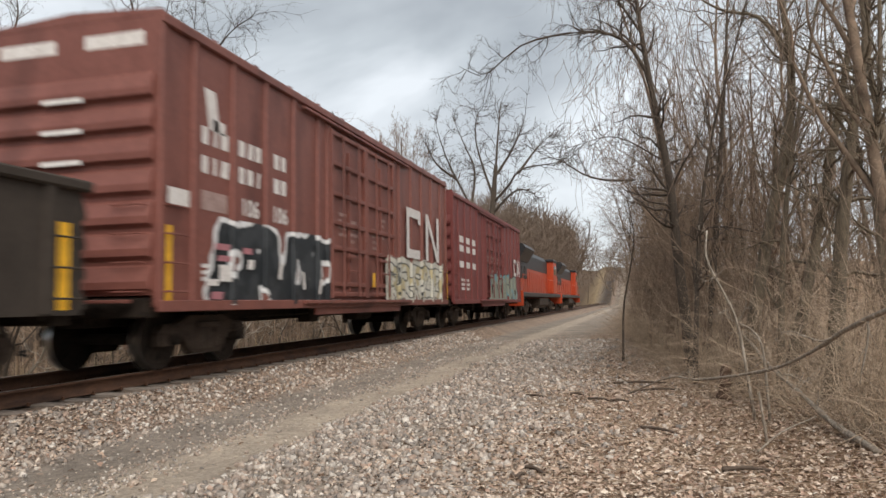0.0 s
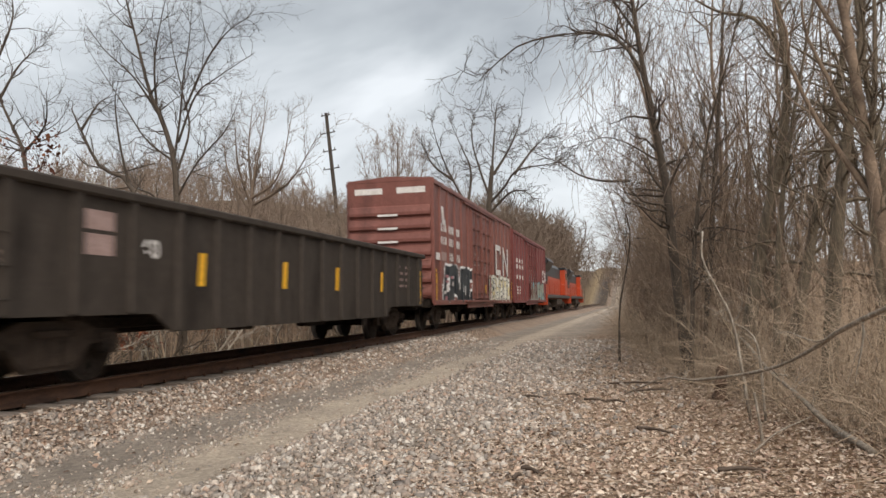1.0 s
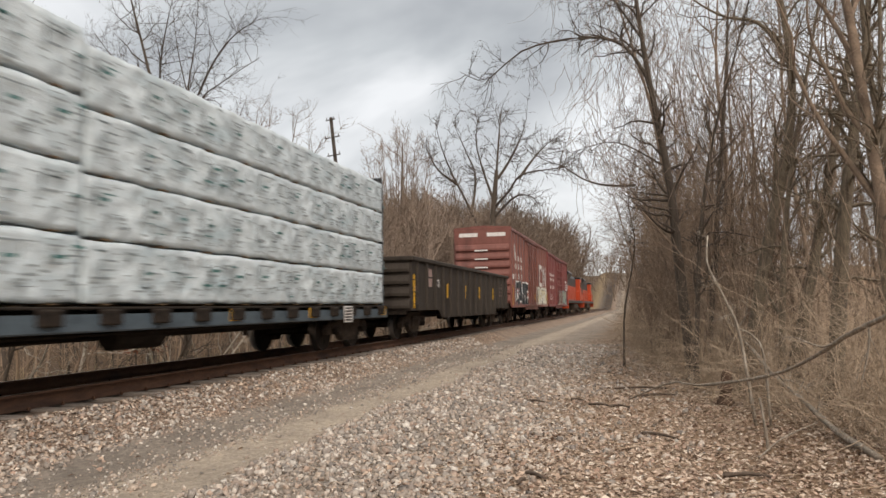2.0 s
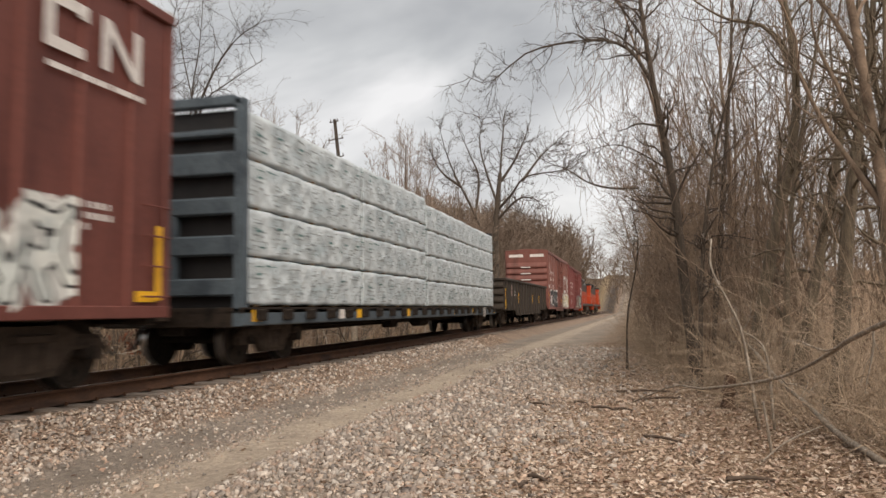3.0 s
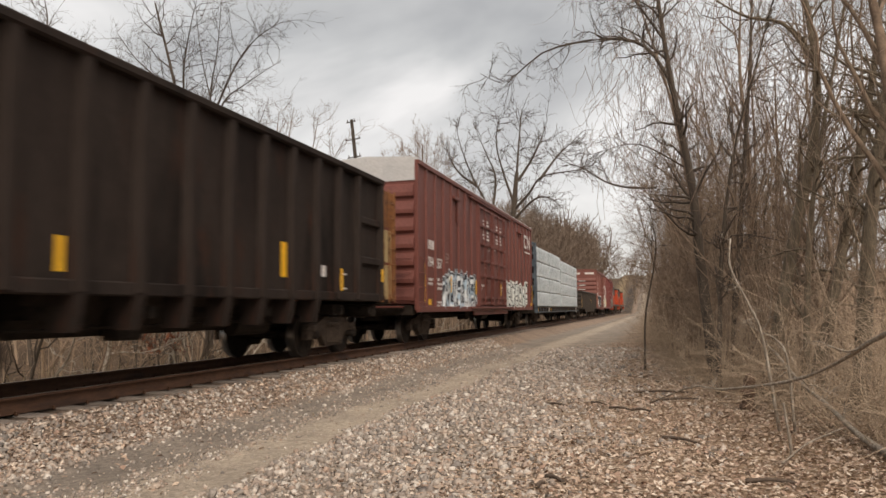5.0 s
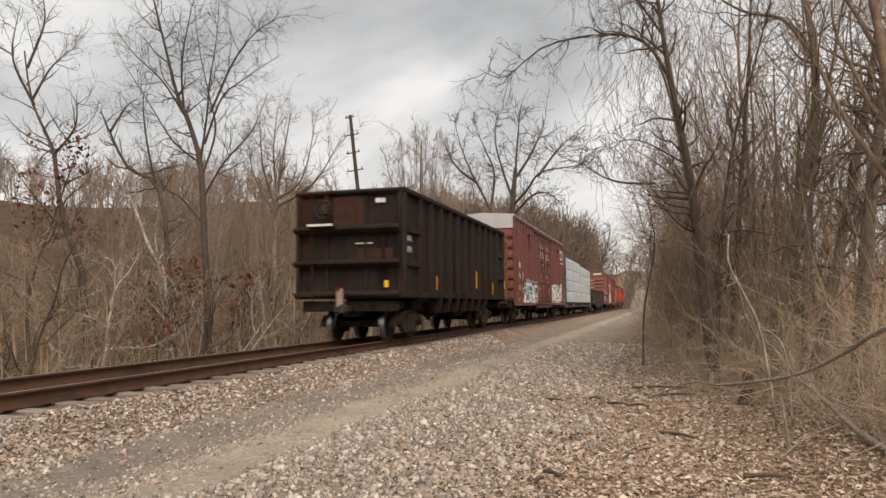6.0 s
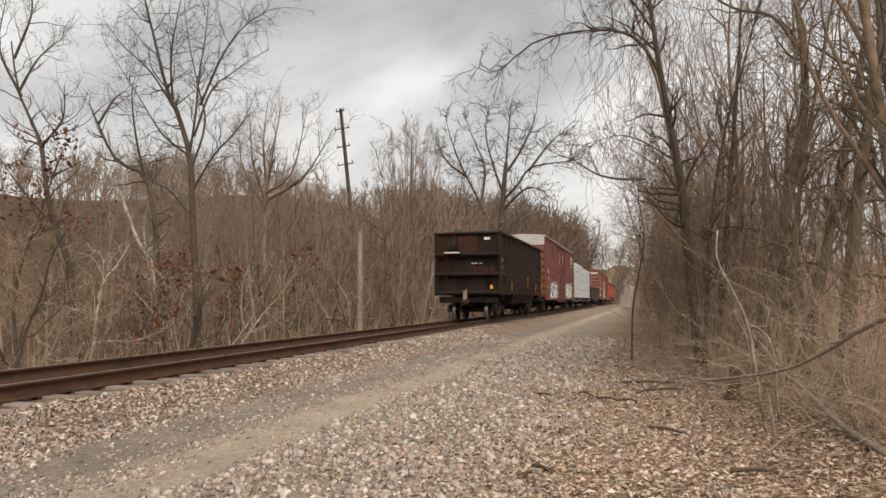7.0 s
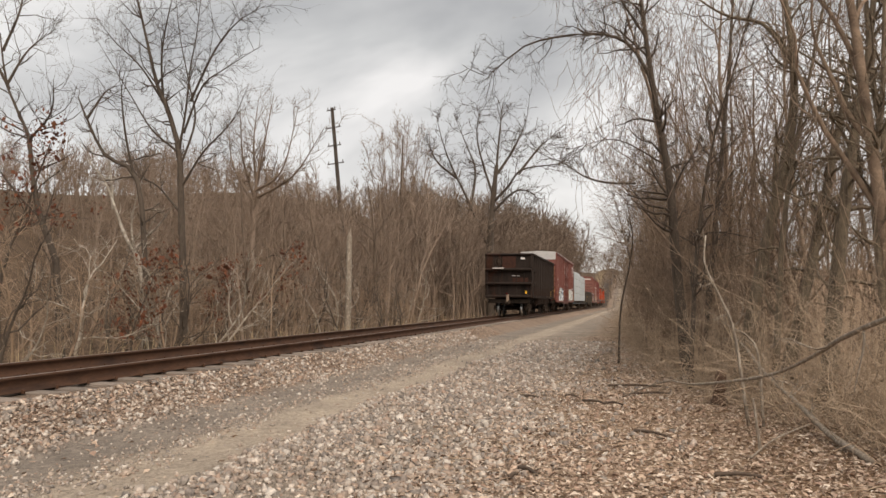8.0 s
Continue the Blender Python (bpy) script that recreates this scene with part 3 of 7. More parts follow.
def build_left_trees():
    rng = np.random.default_rng(3)
    group = "bare trees beyond the track"
    # many-limbed tree behind the rails
    y = 20.5
    br = limbs_of((at_depth(y, (-14.41, 6.31), (-14.21, 7.68), (-14.09, 9.06), (-13.87, 10.44), (-13.75, 12.4)),
                   at_depth(y, (-14.26, 6.91), (-13.62, 8.42), (-12.81, 8.96), (-11.5, 9.63)),
                   at_depth(y, (-14.05, 7.95), (-13.2, 9.6), (-12.4, 10.48), (-11.4, 10.95)),
                   at_depth(y, (-14.49, 6.32), (-15.5, 7.12), (-16.44, 8.43), (-17.97, 10.58)),
                   at_depth(y, (-14.89, 7.72), (-15.98, 9.24), (-17.16, 10.31), (-18.02, 11.39)),
                   at_depth(y, (-14.38, 5.71), (-13.85, 7.28), (-14.11, 8.53), (-14.55, 10.28), (-14.77, 11.9)),
                   at_depth(y, (-14.25, 5.15), (-13.5, 6.24), (-12.5, 7.21), (-11.93, 8.38)),
                   at_depth(y, (-15.1, 8.2), (-15.2, 9.6), (-15.0, 11.0), (-14.6, 12.6)),
                   at_depth(y, (-14.30, 4.3), (-15.2, 5.2), (-16.0, 5.6), (-16.6, 6.6))), 0.042, 20, 1.5, 0.05)
    shaped_tree("tree", rng, at_depth(y, (-13.95, -1.0), (-14.05, 1.5), (-14.27, 4.62), (-14.41, 6.31), (-14.89, 7.72), (-15.37, 8.69), (-15.8, 10.14), (-16.41, 12.2)), 0.135, br, BARK, "tall bare tree with a fan of grey limbs", group, 26, 1.5, 0.0055, 0.05, 5, 3, 0.4, 0.22)
    # crooked dark limbs beside it
    y = 19.0
    shaped_tree("tree", rng, at_depth(y, (-14.2, -1.0), (-14.43, 2.83), (-14.86, 5.25), (-15.99, 5.93), (-16.75, 7.15), (-17.13, 7.9)), 0.10,
                limbs_of((at_depth(y, (-14.95, 5.3), (-15.3, 6.62), (-15.5, 7.94), (-15.39, 8.68)), at_depth(y, (-16.75, 7.15), (-16.09, 7.98), (-15.52, 8.18))), 0.045, 8, 1.1, 0.02),
                BARK, "small tree with crooked dark limbs", group, 18, 1.3, 0.005, 0.03, 4, 2, 0.25, 0.18)
    # pale mottled trunk
    y = 22.0
    shaped_tree("tree", rng, at_depth(y, (-16.5, -1.0), (-16.82, 2.44), (-17.58, 3.75), (-18.46, 5.61), (-19.42, 6.59)), 0.10,
                limbs_of((at_depth(y, (-17.18, 3.14), (-16.2, 4.03), (-15.54, 4.82)), at_depth(y, (-18.1, 4.68), (-18.3, 6.13), (-18.59, 7.18)), at_depth(y, (-17.0, 2.6), (-17.3, 4.2), (-16.9, 5.8))), 0.055, 8, 1.1, 0.05),
                PALE_BARK, "slim tree with mottled pale bark", group, 10, 1.3, 0.006, 0.05)
    # tree with a long bent trunk
    y = 17.5
    shaped_tree("tree", rng, at_depth(y, (-15.9, -1.0), (-16.26, 2.41), (-16.82, 3.58), (-17.2, 4.77), (-17.45, 6.14), (-17.73, 6.76), (-18.39, 7.93), (-18.75, 9.55)), 0.11,
                limbs_of((at_depth(y, (-17.49, 6.14), (-16.72, 6.96), (-16.68, 7.99)), at_depth(y, (-18.39, 7.93), (-17.66, 8.93), (-16.66, 9.54)), at_depth(y, (-16.83, 3.75), (-18.02, 4.79), (-19.16, 6.05)),
                          at_depth(y, (-18.3, 7.8), (-19.2, 9.4), (-19.0, 11.0)), at_depth(y, (-18.6, 9.0), (-18.0, 10.4), (-18.2, 11.6))), 0.05, 13, 1.5, 0.06), BARK, "bare tree with a long bent trunk", group, 16, 1.5, 0.0055, 0.05)
    # vase-shaped tree further along
    y = 30.0
    shaped_tree("tree", rng, at_depth(y, (-17.09, -1.0), (-17.01, 4.87), (-16.99, 6.18), (-16.7, 8.6)), 0.14,
                limbs_of((at_depth(y, (-16.99, 6.18), (-17.64, 8.07), (-17.87, 10.64)), at_depth(y, (-16.99, 6.18), (-16.62, 8.29), (-16.12, 11.07)), at_depth(y, (-17.0, 6.45), (-15.59, 7.46), (-14.82, 10.59)),
                          at_depth(y, (-16.85, 6.18), (-15.01, 7.17), (-13.52, 9.33)), at_depth(y, (-16.98, 5.79), (-18.17, 7.82), (-18.44, 9.73)), at_depth(y, (-16.9, 6.6), (-17.1, 8.8), (-16.9, 10.9))), 0.07, 17, 1.5, 0.16),
                BARK_FAR, "bare tree with a narrow vase-shaped crown", group, 14, 1.4, 0.008, 0.12, 5, 2)
    # wide-crowned tree over the woods
    y = 78.0
    br = limbs_of((at_depth(y, (-14.73, 12.5), (-13.23, 14.03), (-11.73, 15.85), (-8.4, 16.29), (-6.16, 16.57)), at_depth(y, (-14.73, 12.88), (-14.38, 17.85), (-14.01, 21.7), (-13.83, 23.61)),
                   at_depth(y, (-14.93, 13.26), (-15.96, 16.39), (-16.75, 19.87), (-16.39, 23.12)), at_depth(y, (-15.2, 7.0), (-17.87, 12.96), (-19.45, 16.14), (-20.67, 19.28), (-21.49, 22.45)),
                   at_depth(y, (-17.4, 11.55), (-16.92, 16.05), (-17.91, 18.77), (-19.51, 22.66)), at_depth(y, (-14.37, 15.57), (-12.86, 17.78), (-11.74, 20.0), (-10.99, 22.17)),
                   at_depth(y, (-15.0, 11.2), (-12.6, 13.4), (-11.0, 13.5), (-9.9, 12.6)), at_depth(y, (-19.0, 15.2), (-21.2, 17.0), (-22.6, 19.6)), at_depth(y, (-12.0, 15.5), (-10.0, 18.0), (-8.2, 19.6))), 0.17, 22, 2.7, 0.03)
    shaped_tree("tree", rng, at_depth(y, (-15.1, -1.2), (-15.16, 9.13), (-14.8, 13.51), (-14.5, 16.5)), 0.42, br, BARK, "wide-crowned bare oak standing above the woods", group, 6, 2.6, 0.022, 0.02, 5, 2, 0.6, 0.5)
    # fine-twigged round crown
    x, y = -23.0, 70.0
    br = []
    for i in range(15):
        a = i * 2.399
        q = 3.9 * math.sqrt((i + 0.5) / 15)
        dx, dy = q * math.cos(a), q * math.sin(a)
        h = 19.4 - 0.30 * dx * dx
        z = 3.5 + 0.3 * i
        br.append((((x, y, z), (x + dx * 0.6, y + dy * 0.6, z + (h - z) * 0.4), (x + dx, y + dy, h)), 0.10, 21, 2.2, 0.22))
    shaped_tree("tree", rng, ((x, y, -1.2), (x, y, 8.0), (x + 0.2, y, 18.5)), 0.30, br, BARK_FAR, "bare tree with a dense rounded crown of fine twigs", group, 14, 2.4, 0.017, 0.2, 5, 2, 0.3, 0.2)
    # the rest of the wood's edge
    for i in range(4):
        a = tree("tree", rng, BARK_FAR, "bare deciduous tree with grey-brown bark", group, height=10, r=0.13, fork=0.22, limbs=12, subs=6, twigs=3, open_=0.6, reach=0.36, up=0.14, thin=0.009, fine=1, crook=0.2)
        for j in range(6):
            y = 24 + 90 * rng.uniform(0, 1) ** 1.2
            x = -(13.2 + 0.03 * y) - rng.uniform(0, 1) ** 1.4 * 14
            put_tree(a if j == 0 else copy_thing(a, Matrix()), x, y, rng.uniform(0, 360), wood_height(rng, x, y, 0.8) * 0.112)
    # slim pale and dark saplings before the brush
    for bark, lb, k in ((PALE_BARK, "slim pale-barked sapling before the brush", 7), (BARK, "slim dark crooked sapling before the brush", 25)):
        for v in range(2):
            a = tree("tree", rng, bark, lb, group, height=5.0, r=0.045, fork=0.2, limbs=8, subs=4, twigs=3, open_=0.8, reach=0.4, crook=0.3, thin=0.005, fine=0, wander=0.16, lean=(rng.normal(0, 0.2), 0))
            for j in range(k // 2 + 1):
                y = 9 + 34 * rng.uniform(0, 1) ** 1.2
                put_tree(a if j == 0 else copy_thing(a, Matrix()), -11.8 - rng.uniform(0, 4.5), y, rng.uniform(0, 360), rng.uniform(0.5, 1.1))
    # withered brown leaves that hang on low oaks
    leaf_cloud(19, (-16.4, 16.0), 6.6, 4.2, 0.55)
    leaf_cloud(20, (-13.2, 17.2), 3.6, 0.8, 0.5)
    leaf_cloud(21, (-14.4, 22.5), 3.4, 0.6, 0.5)
    leaf_cloud(22, (-14.2, 27.0), 4.4, 2.2, 0.4)


def leaf_cloud(seed, spot, tall, low, keep):
    rng = np.random.default_rng(seed)
    ob = empty("oak_sapling")
    base = np.array((*spot, float(ground_z(*spot))))
    ob.matrix_basis = Matrix.Translation(base)
    k = tall / 6.2
    trunk = (bend(((0, 0, 0), (-0.3 * k, 0, 2.4 * k), (0.3 * k, 0.1, 4.4 * k), (0.9 * k, 0.2, tall)), 12), np.linspace(0.06, 0.015, 12) * max(0.6, k), 7)
    crown = dress(rng, trunk, 18, 1.7 * max(0.7, k), 0.005, 4, 2, 0.0, 0.25)
    link_mesh("trunk", tubes("trunk", [trunk]), BARK, ob)
    link_mesh("crown", tubes("crown", crown), BARK, ob)
    tips = np.array([p[-1] for p, r, n in crown if n == 3])
    c = np.repeat(tips[tips[:, 2] > low], 6, 0)
    c = c[rng.random(len(c)) < keep]
    c = c + rng.normal(0, 0.09, c.shape)
    link_mesh("leaves", leaf_mesh("leaves", rng, c, 0.12, 1.0), LEAF_RED, ob, "withered red-brown leaves")
    tagged(ob, "young oak holding withered red-brown leaves", "tree", "bare trees beyond the track")


def leaf_mesh(name, rng, c, size, tilt):
    """Folded leaves at the centres c."""
    n = len(c)
    a = rng.uniform(0, 2 * np.pi, n)
    el = rng.normal(0, tilt, n)
    d = np.stack([np.cos(a) * np.cos(el), np.sin(a) * np.cos(el), np.sin(el)], -1)
    up = np.stack([rng.normal(0, 0.3 + tilt * 0.5, n), rng.normal(0, 0.3 + tilt * 0.5, n), np.ones(n)], -1)
    s = np.cross(d, up)
    s /= np.linalg.norm(s, axis=1, keepdims=True) + 1e-9
    w = np.cross(s, d)
    L = (size * np.clip(rng.lognormal(-0.25, 0.45, n), 0.3, 2.0))[:, None]
    wd = L * rng.uniform(0.14, 0.40, n)[:, None]
    curl = L * rng.uniform(0.0, 0.28, n)[:, None]
    V = np.stack([c - d * L / 2, c + s * wd + w * curl - d * L * 0.05, c + d * L / 2 + w * curl * 0.6, c - s * wd + w * curl - d * L * 0.05], 1).reshape(-1, 3)
    i = np.arange(n)[:, None] * 4
    F = np.concatenate([i + np.array([0, 1, 2]), i + np.array([0, 2, 3])], 0)
    return fast_mesh(name, V, F)


def island_material(name, colors, rough=0.9):
    """Each loose piece takes one of the colours."""
    m = bpy.data.materials.new(name)
    m.use_nodes = True
    nt = m.node_tree
    b = nt.nodes["Principled BSDF"]
    b.inputs["Roughness"].default_value = rough
    b.inputs["Specular IOR Level"].default_value = 0.25
    g = nt.nodes.new("ShaderNodeNewGeometry")
    r = nt.nodes.new("ShaderNodeValToRGB")
    el = r.color_ramp.elements
    while len(el) < len(colors):
        el.new(0.5)
    for k, (q, c) in enumerate(zip(el, colors)):
        q.position, q.color = k / (len(colors) - 1), (*c, 1)
    nt.links.new(g.outputs["Random Per Island"], r.inputs[0])
    tc = nt.nodes.new("ShaderNodeTexCoord")
    n = nt.nodes.new("ShaderNodeTexNoise")
    n.inputs["Scale"].default_value = 45
    nt.links.new(tc.outputs["Object"], n.inputs["Vector"])
    r2 = nt.nodes.new("ShaderNodeValToRGB")
    r2.color_ramp.elements[0].position, r2.color_ramp.elements[0].color = 0.3, (0.7, 0.7, 0.7, 1)
    r2.color_ramp.elements[1].position, r2.color_ramp.elements[1].color = 0.7, (1.2, 1.2, 1.2, 1)
    nt.links.new(n.outputs["Fac"], r2.inputs[0])
    mx = nt.nodes.new("ShaderNodeMix")
    mx.data_type, mx.blend_type = "RGBA", "MULTIPLY"
    mx.inputs[0].default_value = 1.0
    nt.links.new(r.outputs[0], mx.inputs[6])
    nt.links.new(r2.outputs[0], mx.inputs[7])
    nt.links.new(mx.outputs[2], b.inputs["Base Color"])
    return m


LEAF_RED = island_material("withered_leaves", [(0.14, 0.05, 0.03), (0.20, 0.075, 0.04), (0.10, 0.04, 0.028), (0.24, 0.10, 0.05)])
LEAF = island_material("leaf_litter", [(0.34, 0.235, 0.17), (0.57, 0.445, 0.345), (0.43, 0.305, 0.228), (0.65, 0.535, 0.435), (0.21, 0.14, 0.102), (0.50, 0.372, 0.285), (0.71, 0.62, 0.52), (0.28, 0.188, 0.138), (0.46, 0.318, 0.248)])
STONE = island_material("crushed_stone", [(0.40, 0.345, 0.295), (0.18, 0.16, 0.143), (0.50, 0.435, 0.375), (0.36, 0.28, 0.225), (0.22, 0.196, 0.178), (0.45, 0.36, 0.29), (0.64, 0.585, 0.525), (0.28, 0.243, 0.21), (0.40, 0.29, 0.225)], 0.9)

build_left_trees()


def build_poles():
    bm = bmesh.new()
    ob = empty("utility_pole")
    z = float(ground_z(-25.2, 60))
    ob.matrix_basis = pose(-24.45, 60, z, 0, -6.3, 0)
    cyl(bm, (0, 0, -0.5), (0, 0, 19.0 - z), 0.22, 0.15, 12)
    wood = material("creosote_wood", [(0.05, 0.04, 0.033), (0.085, 0.068, 0.055)], 4, 0.9, 0, 0.4, 20, (3, 3, 0.4))
    part("post", bm, wood, ob)
    for k, w in enumerate((0.9, 1.5, 1.3, 1.6)):
        bm = bmesh.new()
        box(bm, 0, -0.18, 18.75 - z - k * 1.65, w, 0.09, 0.08, 0.01)
        arm = part("crossarm", bm, wood, ob)
        for s in (-1, 1):
            bm = bmesh.new()
            cyl(bm, (s * (w / 2 - 0.12), -0.18, 18.8 - z - k * 1.65), (s * (w / 2 - 0.12), -0.18, 19.02 - z - k * 1.65), 0.05, 0.035, 8)
            part("insulator", bm, BARK, arm)
    tagged(ob, "dark leaning timber utility pole with four short crossarms", "utility pole")
    rng = np.random.default_rng(2)
    ob = empty("dead_tree")
    z = float(ground_z(-13.5, 33))
    ob.matrix_basis = Matrix.Translation((-13.5, 33, z))
    p, r = limb(rng, (0, 0, -0.2), (0.05, 0, 1), 4.85 - z, 0.17, 9, 0.02, 0.05, 0.75)
    link_mesh("trunk", tubes("trunk", [(p, r, 10)]), PALE, ob)
    link_mesh("splinter", tubes("splinter", [(np.array([p[-1] + (dx, dy, -0.1), p[-1] + (dx * 0.8, dy, h)]), np.array([0.06, 0.008]), 5) for dx, dy, h in ((0.06, 0, 0.4), (-0.06, 0.03, 0.22), (0, -0.06, 0.3))]), PALE, ob)
    tagged(ob, "pale barkless dead trunk broken off at the top", "dead tree")


build_poles()


# ---- thicket beside the road ----
def verge(y):
    """The thicket's edge."""
    return np.interp(y, [2, 6, 8, 12.5, 19, 24, 50, 120], [3.4, 2.5, 2.0, 0.9, 0.15, -0.15, -0.8, -1.4])


def build_thicket():
    rng = np.random.default_rng(8)
    pl = []
    for i in range(3500):
        y = 6.5 + 54 * rng.uniform(0, 1) ** 1.5
        pl.append((verge(y) + 0.1 + rng.exponential(2.2), y))
    lines = stems(rng, pl, 2.9, 0.0048, n=8, twigs=7, lean=0.25, wander=0.5, spread=1.2)
    pl = []
    for i in range(260):
        y = 12.5 + 46 * rng.uniform(0, 1) ** 1.3
        pl.append((verge(y) + 0.5 + rng.exponential(3.5), y))
    tall = stems(rng, pl, 6.5, 0.014, n=7, twigs=12, lean=0.08, wander=0.16)
    kinds = [sprig(rng, 13, 4, 4, 0.15, 0.0005, 0.0064, 0.7, 0.09, 1, 0.29, (6, 4, 2)) for i in range(8)]
    spots = []
    for i in range(70):
        y = 14.0 + 34 * rng.uniform(0, 1) ** 1.2
        spots.append((verge(y) + 0.7 + rng.exponential(3.0), y, rng.uniform(5.5, 11.0)))
    # shrubs wound with vines along the edge
    for i in range(70):
        y = 15.0 + 20 * rng.uniform(0, 1)
        spots.append((verge(y) + 0.35 + rng.exponential(0.9), y, rng.uniform(2.2, 5.2)))
    tall += plant(rng, kinds, spots)
    # arching canes and vines
    for i in range(1500):
        y = 7 + 34 * rng.uniform(0, 1) ** 1.4
        x = verge(y) + rng.exponential(1.4)
        p, r = limb(rng, (x, y, float(ground_z(x, y))), (rng.normal(0, 0.5), rng.normal(0, 0.5), 1), rng.uniform(0.8, 2.4), rng.uniform(0.003, 0.007), 8, 0.34, -0.16, 0.4)
        lines.append((p, r, 3))
    for i in range(1300):
        y = 9 + 30 * rng.uniform(0, 1) ** 1.4
        x = verge(y) + 0.2 + rng.exponential(2.0)
        p, r = limb(rng, (x, y, rng.uniform(2.5, 8.0)), (rng.normal(0, 0.3), rng.normal(0, 0.3), -1), rng.uniform(1.0, 3.0), rng.uniform(0.004, 0.009), 6, 0.22, -0.05, 0.4)
        tall.append((p, r, 3))
    for i in range(420):
        p, r = limb(rng, (rng.normal(0.1, 0.7), rng.uniform(14.2, 16.5), rng.uniform(4.2, 8.6)), (rng.normal(0, 0.35), rng.normal(0, 0.3), -1), rng.uniform(0.5, 1.7), rng.uniform(0.003, 0.007), 6, 0.26, -0.02, 0.5)
        tall.append((p, r, 3))
    tagged(link_mesh("saplings", tubes("saplings", tall), BARK_BROWN), "tall dark brown saplings and hanging vines of the thicket", "saplings", kind="stuff")
    tagged(link_mesh("thicket", tubes("thicket", lines), BRUSH), "dense leafless thicket of tan and brown stems at the roadside", "brush", kind="stuff")
    group = "bare trees of the roadside thicket"
    for i in range(5):
        a = tree("tree", rng, BARK_OLIVE if i % 2 else BARK_BROWN, "slim bare tree with grey-brown bark in the thicket", group, height=rng.uniform(8, 11), r=rng.uniform(0.06, 0.10), fork=0.28, limbs=9, subs=5, twigs=4, open_=0.55, reach=0.32, thin=0.005, fine=0)
        for j in range(7):
            y = 10 + 50 * rng.uniform(0, 1) ** 1.3
            put_tree(a if j == 0 else copy_thing(a, Matrix()), verge(y) + 0.9 + rng.exponential(3.2), y, rng.uniform(0, 360), rng.uniform(0.7, 1.1))
    # the nearer trunks
    shaped_tree("tree", rng, ((1.02, 14.96, 0.0), (0.82, 14.96, 2.32), (0.72, 14.96, 3.89), (0.42, 14.96, 5.87), (0.20, 14.96, 7.76), (0.00, 14.96, 10.34)), 0.115,
                ((((0.44, 14.96, 5.92), (0.00, 14.96, 6.72), (-0.54, 14.96, 7.02), (-1.35, 14.96, 7.06), (-2.19, 14.96, 6.91), (-2.99, 14.96, 6.36), (-3.54, 14.96, 6.60)), 0.042, 34, 0.85, -0.04),
                 (((0.27, 14.96, 6.94), (-0.41, 15.37, 8.16), (-1.22, 15.50, 8.84)), 0.03, 24, 1.0, -0.03),
                 (((0.68, 14.96, 4.22), (-0.27, 14.82, 4.76), (-1.09, 14.69, 4.63)), 0.02, 16, 0.8, -0.02)), BARK, "bare tree with a long limb arching over the road", group, 40, 1.3, 0.005, -0.02, 6, 3)
    shaped_tree("tree", rng, ((1.29, 15.78, 0.0), (1.56, 15.78, 2.18), (1.73, 15.78, 3.95), (1.97, 15.78, 6.40), (2.24, 15.78, 10.34)), 0.08, (), BARK, "straight slim trunk in the thicket", group, 26, 1.3, 0.0045, 0.03, 5, 3)
    shaped_tree("tree", rng, ((1.65, 12.90, 0.0), (2.08, 12.75, 2.34), (2.50, 12.75, 4.17), (2.59, 12.75, 5.28), (2.49, 12.75, 6.52), (2.25, 12.75, 9.75)), 0.115,
                ((((2.58, 12.75, 5.40), (2.17, 12.75, 6.13), (1.58, 12.75, 6.35), (1.09, 12.75, 6.72), (0.45, 12.75, 7.35)), 0.04, 12, 0.7, 0.0),), BARK_OLIVE, "leaning bare tree with a limb reaching over the verge", group, 24, 1.2, 0.0045, 0.0, 5, 3)
    shaped_tree("tree", rng, ((2.25, 12.55, 0.0), (2.63, 12.40, 1.81), (3.02, 12.40, 3.67), (3.41, 12.40, 5.69), (3.80, 12.40, 9.25)), 0.105, (), BARK_OLIVE, "bare trunk leaning out of the thicket", group, 22, 1.1, 0.0045, 0.02, 5, 3)
    shaped_tree("tree", rng, ((3.56, 11.78, 0.0), (3.64, 11.78, 3.05), (3.41, 11.78, 5.69), (3.56, 11.78, 10.03)), 0.075, (), BARK_OLIVE, "thin upright trunk in the thicket", group, 22, 1.1, 0.0045, 0.02, 5, 3)
    shaped_tree("tree", rng, ((2.5, 11.0, 0.0), (2.6, 11.0, 0.72), (2.79, 11.0, 2.58), (3.01, 11.0, 3.99), (3.21, 11.0, 5.1), (3.4, 11.0, 7.2)), 0.13, (), BARK_OLIVE, "stout bare trunk in the thicket", group, 40, 1.1, 0.004, -0.02, 6, 3)
    shaped_tree("tree", rng, ((3.1, 10.0, 0.0), (2.92, 10.0, 2.83), (3.05, 10.0, 4.25), (3.14, 10.0, 6.4)), 0.07, (), BARK_OLIVE, "bare trunk at the edge of the thicket", group, 30, 1.0, 0.004, -0.02, 6, 3)
    shaped_tree("tree", rng, ((2.05, 12.0, 0.0), (2.1, 12.0, 0.79), (2.22, 12.0, 2.52), (2.45, 12.0, 4.0), (2.72, 12.0, 5.31), (3.1, 12.0, 7.2)), 0.06, (), BARK_OLIVE, "slim leaning trunk in the thicket", group, 36, 1.1, 0.004, -0.03, 6, 3)
    shaped_tree("tree", rng, ((0.95, 13.5, 0.0), (0.99, 13.5, 0.77), (1.12, 13.5, 2.66), (1.4, 13.5, 4.38), (1.78, 13.5, 5.68), (2.4, 13.5, 7.9)), 0.05, (), BARK, "thin leaning trunk in the thicket", group, 36, 1.1, 0.004, -0.03, 6, 3)
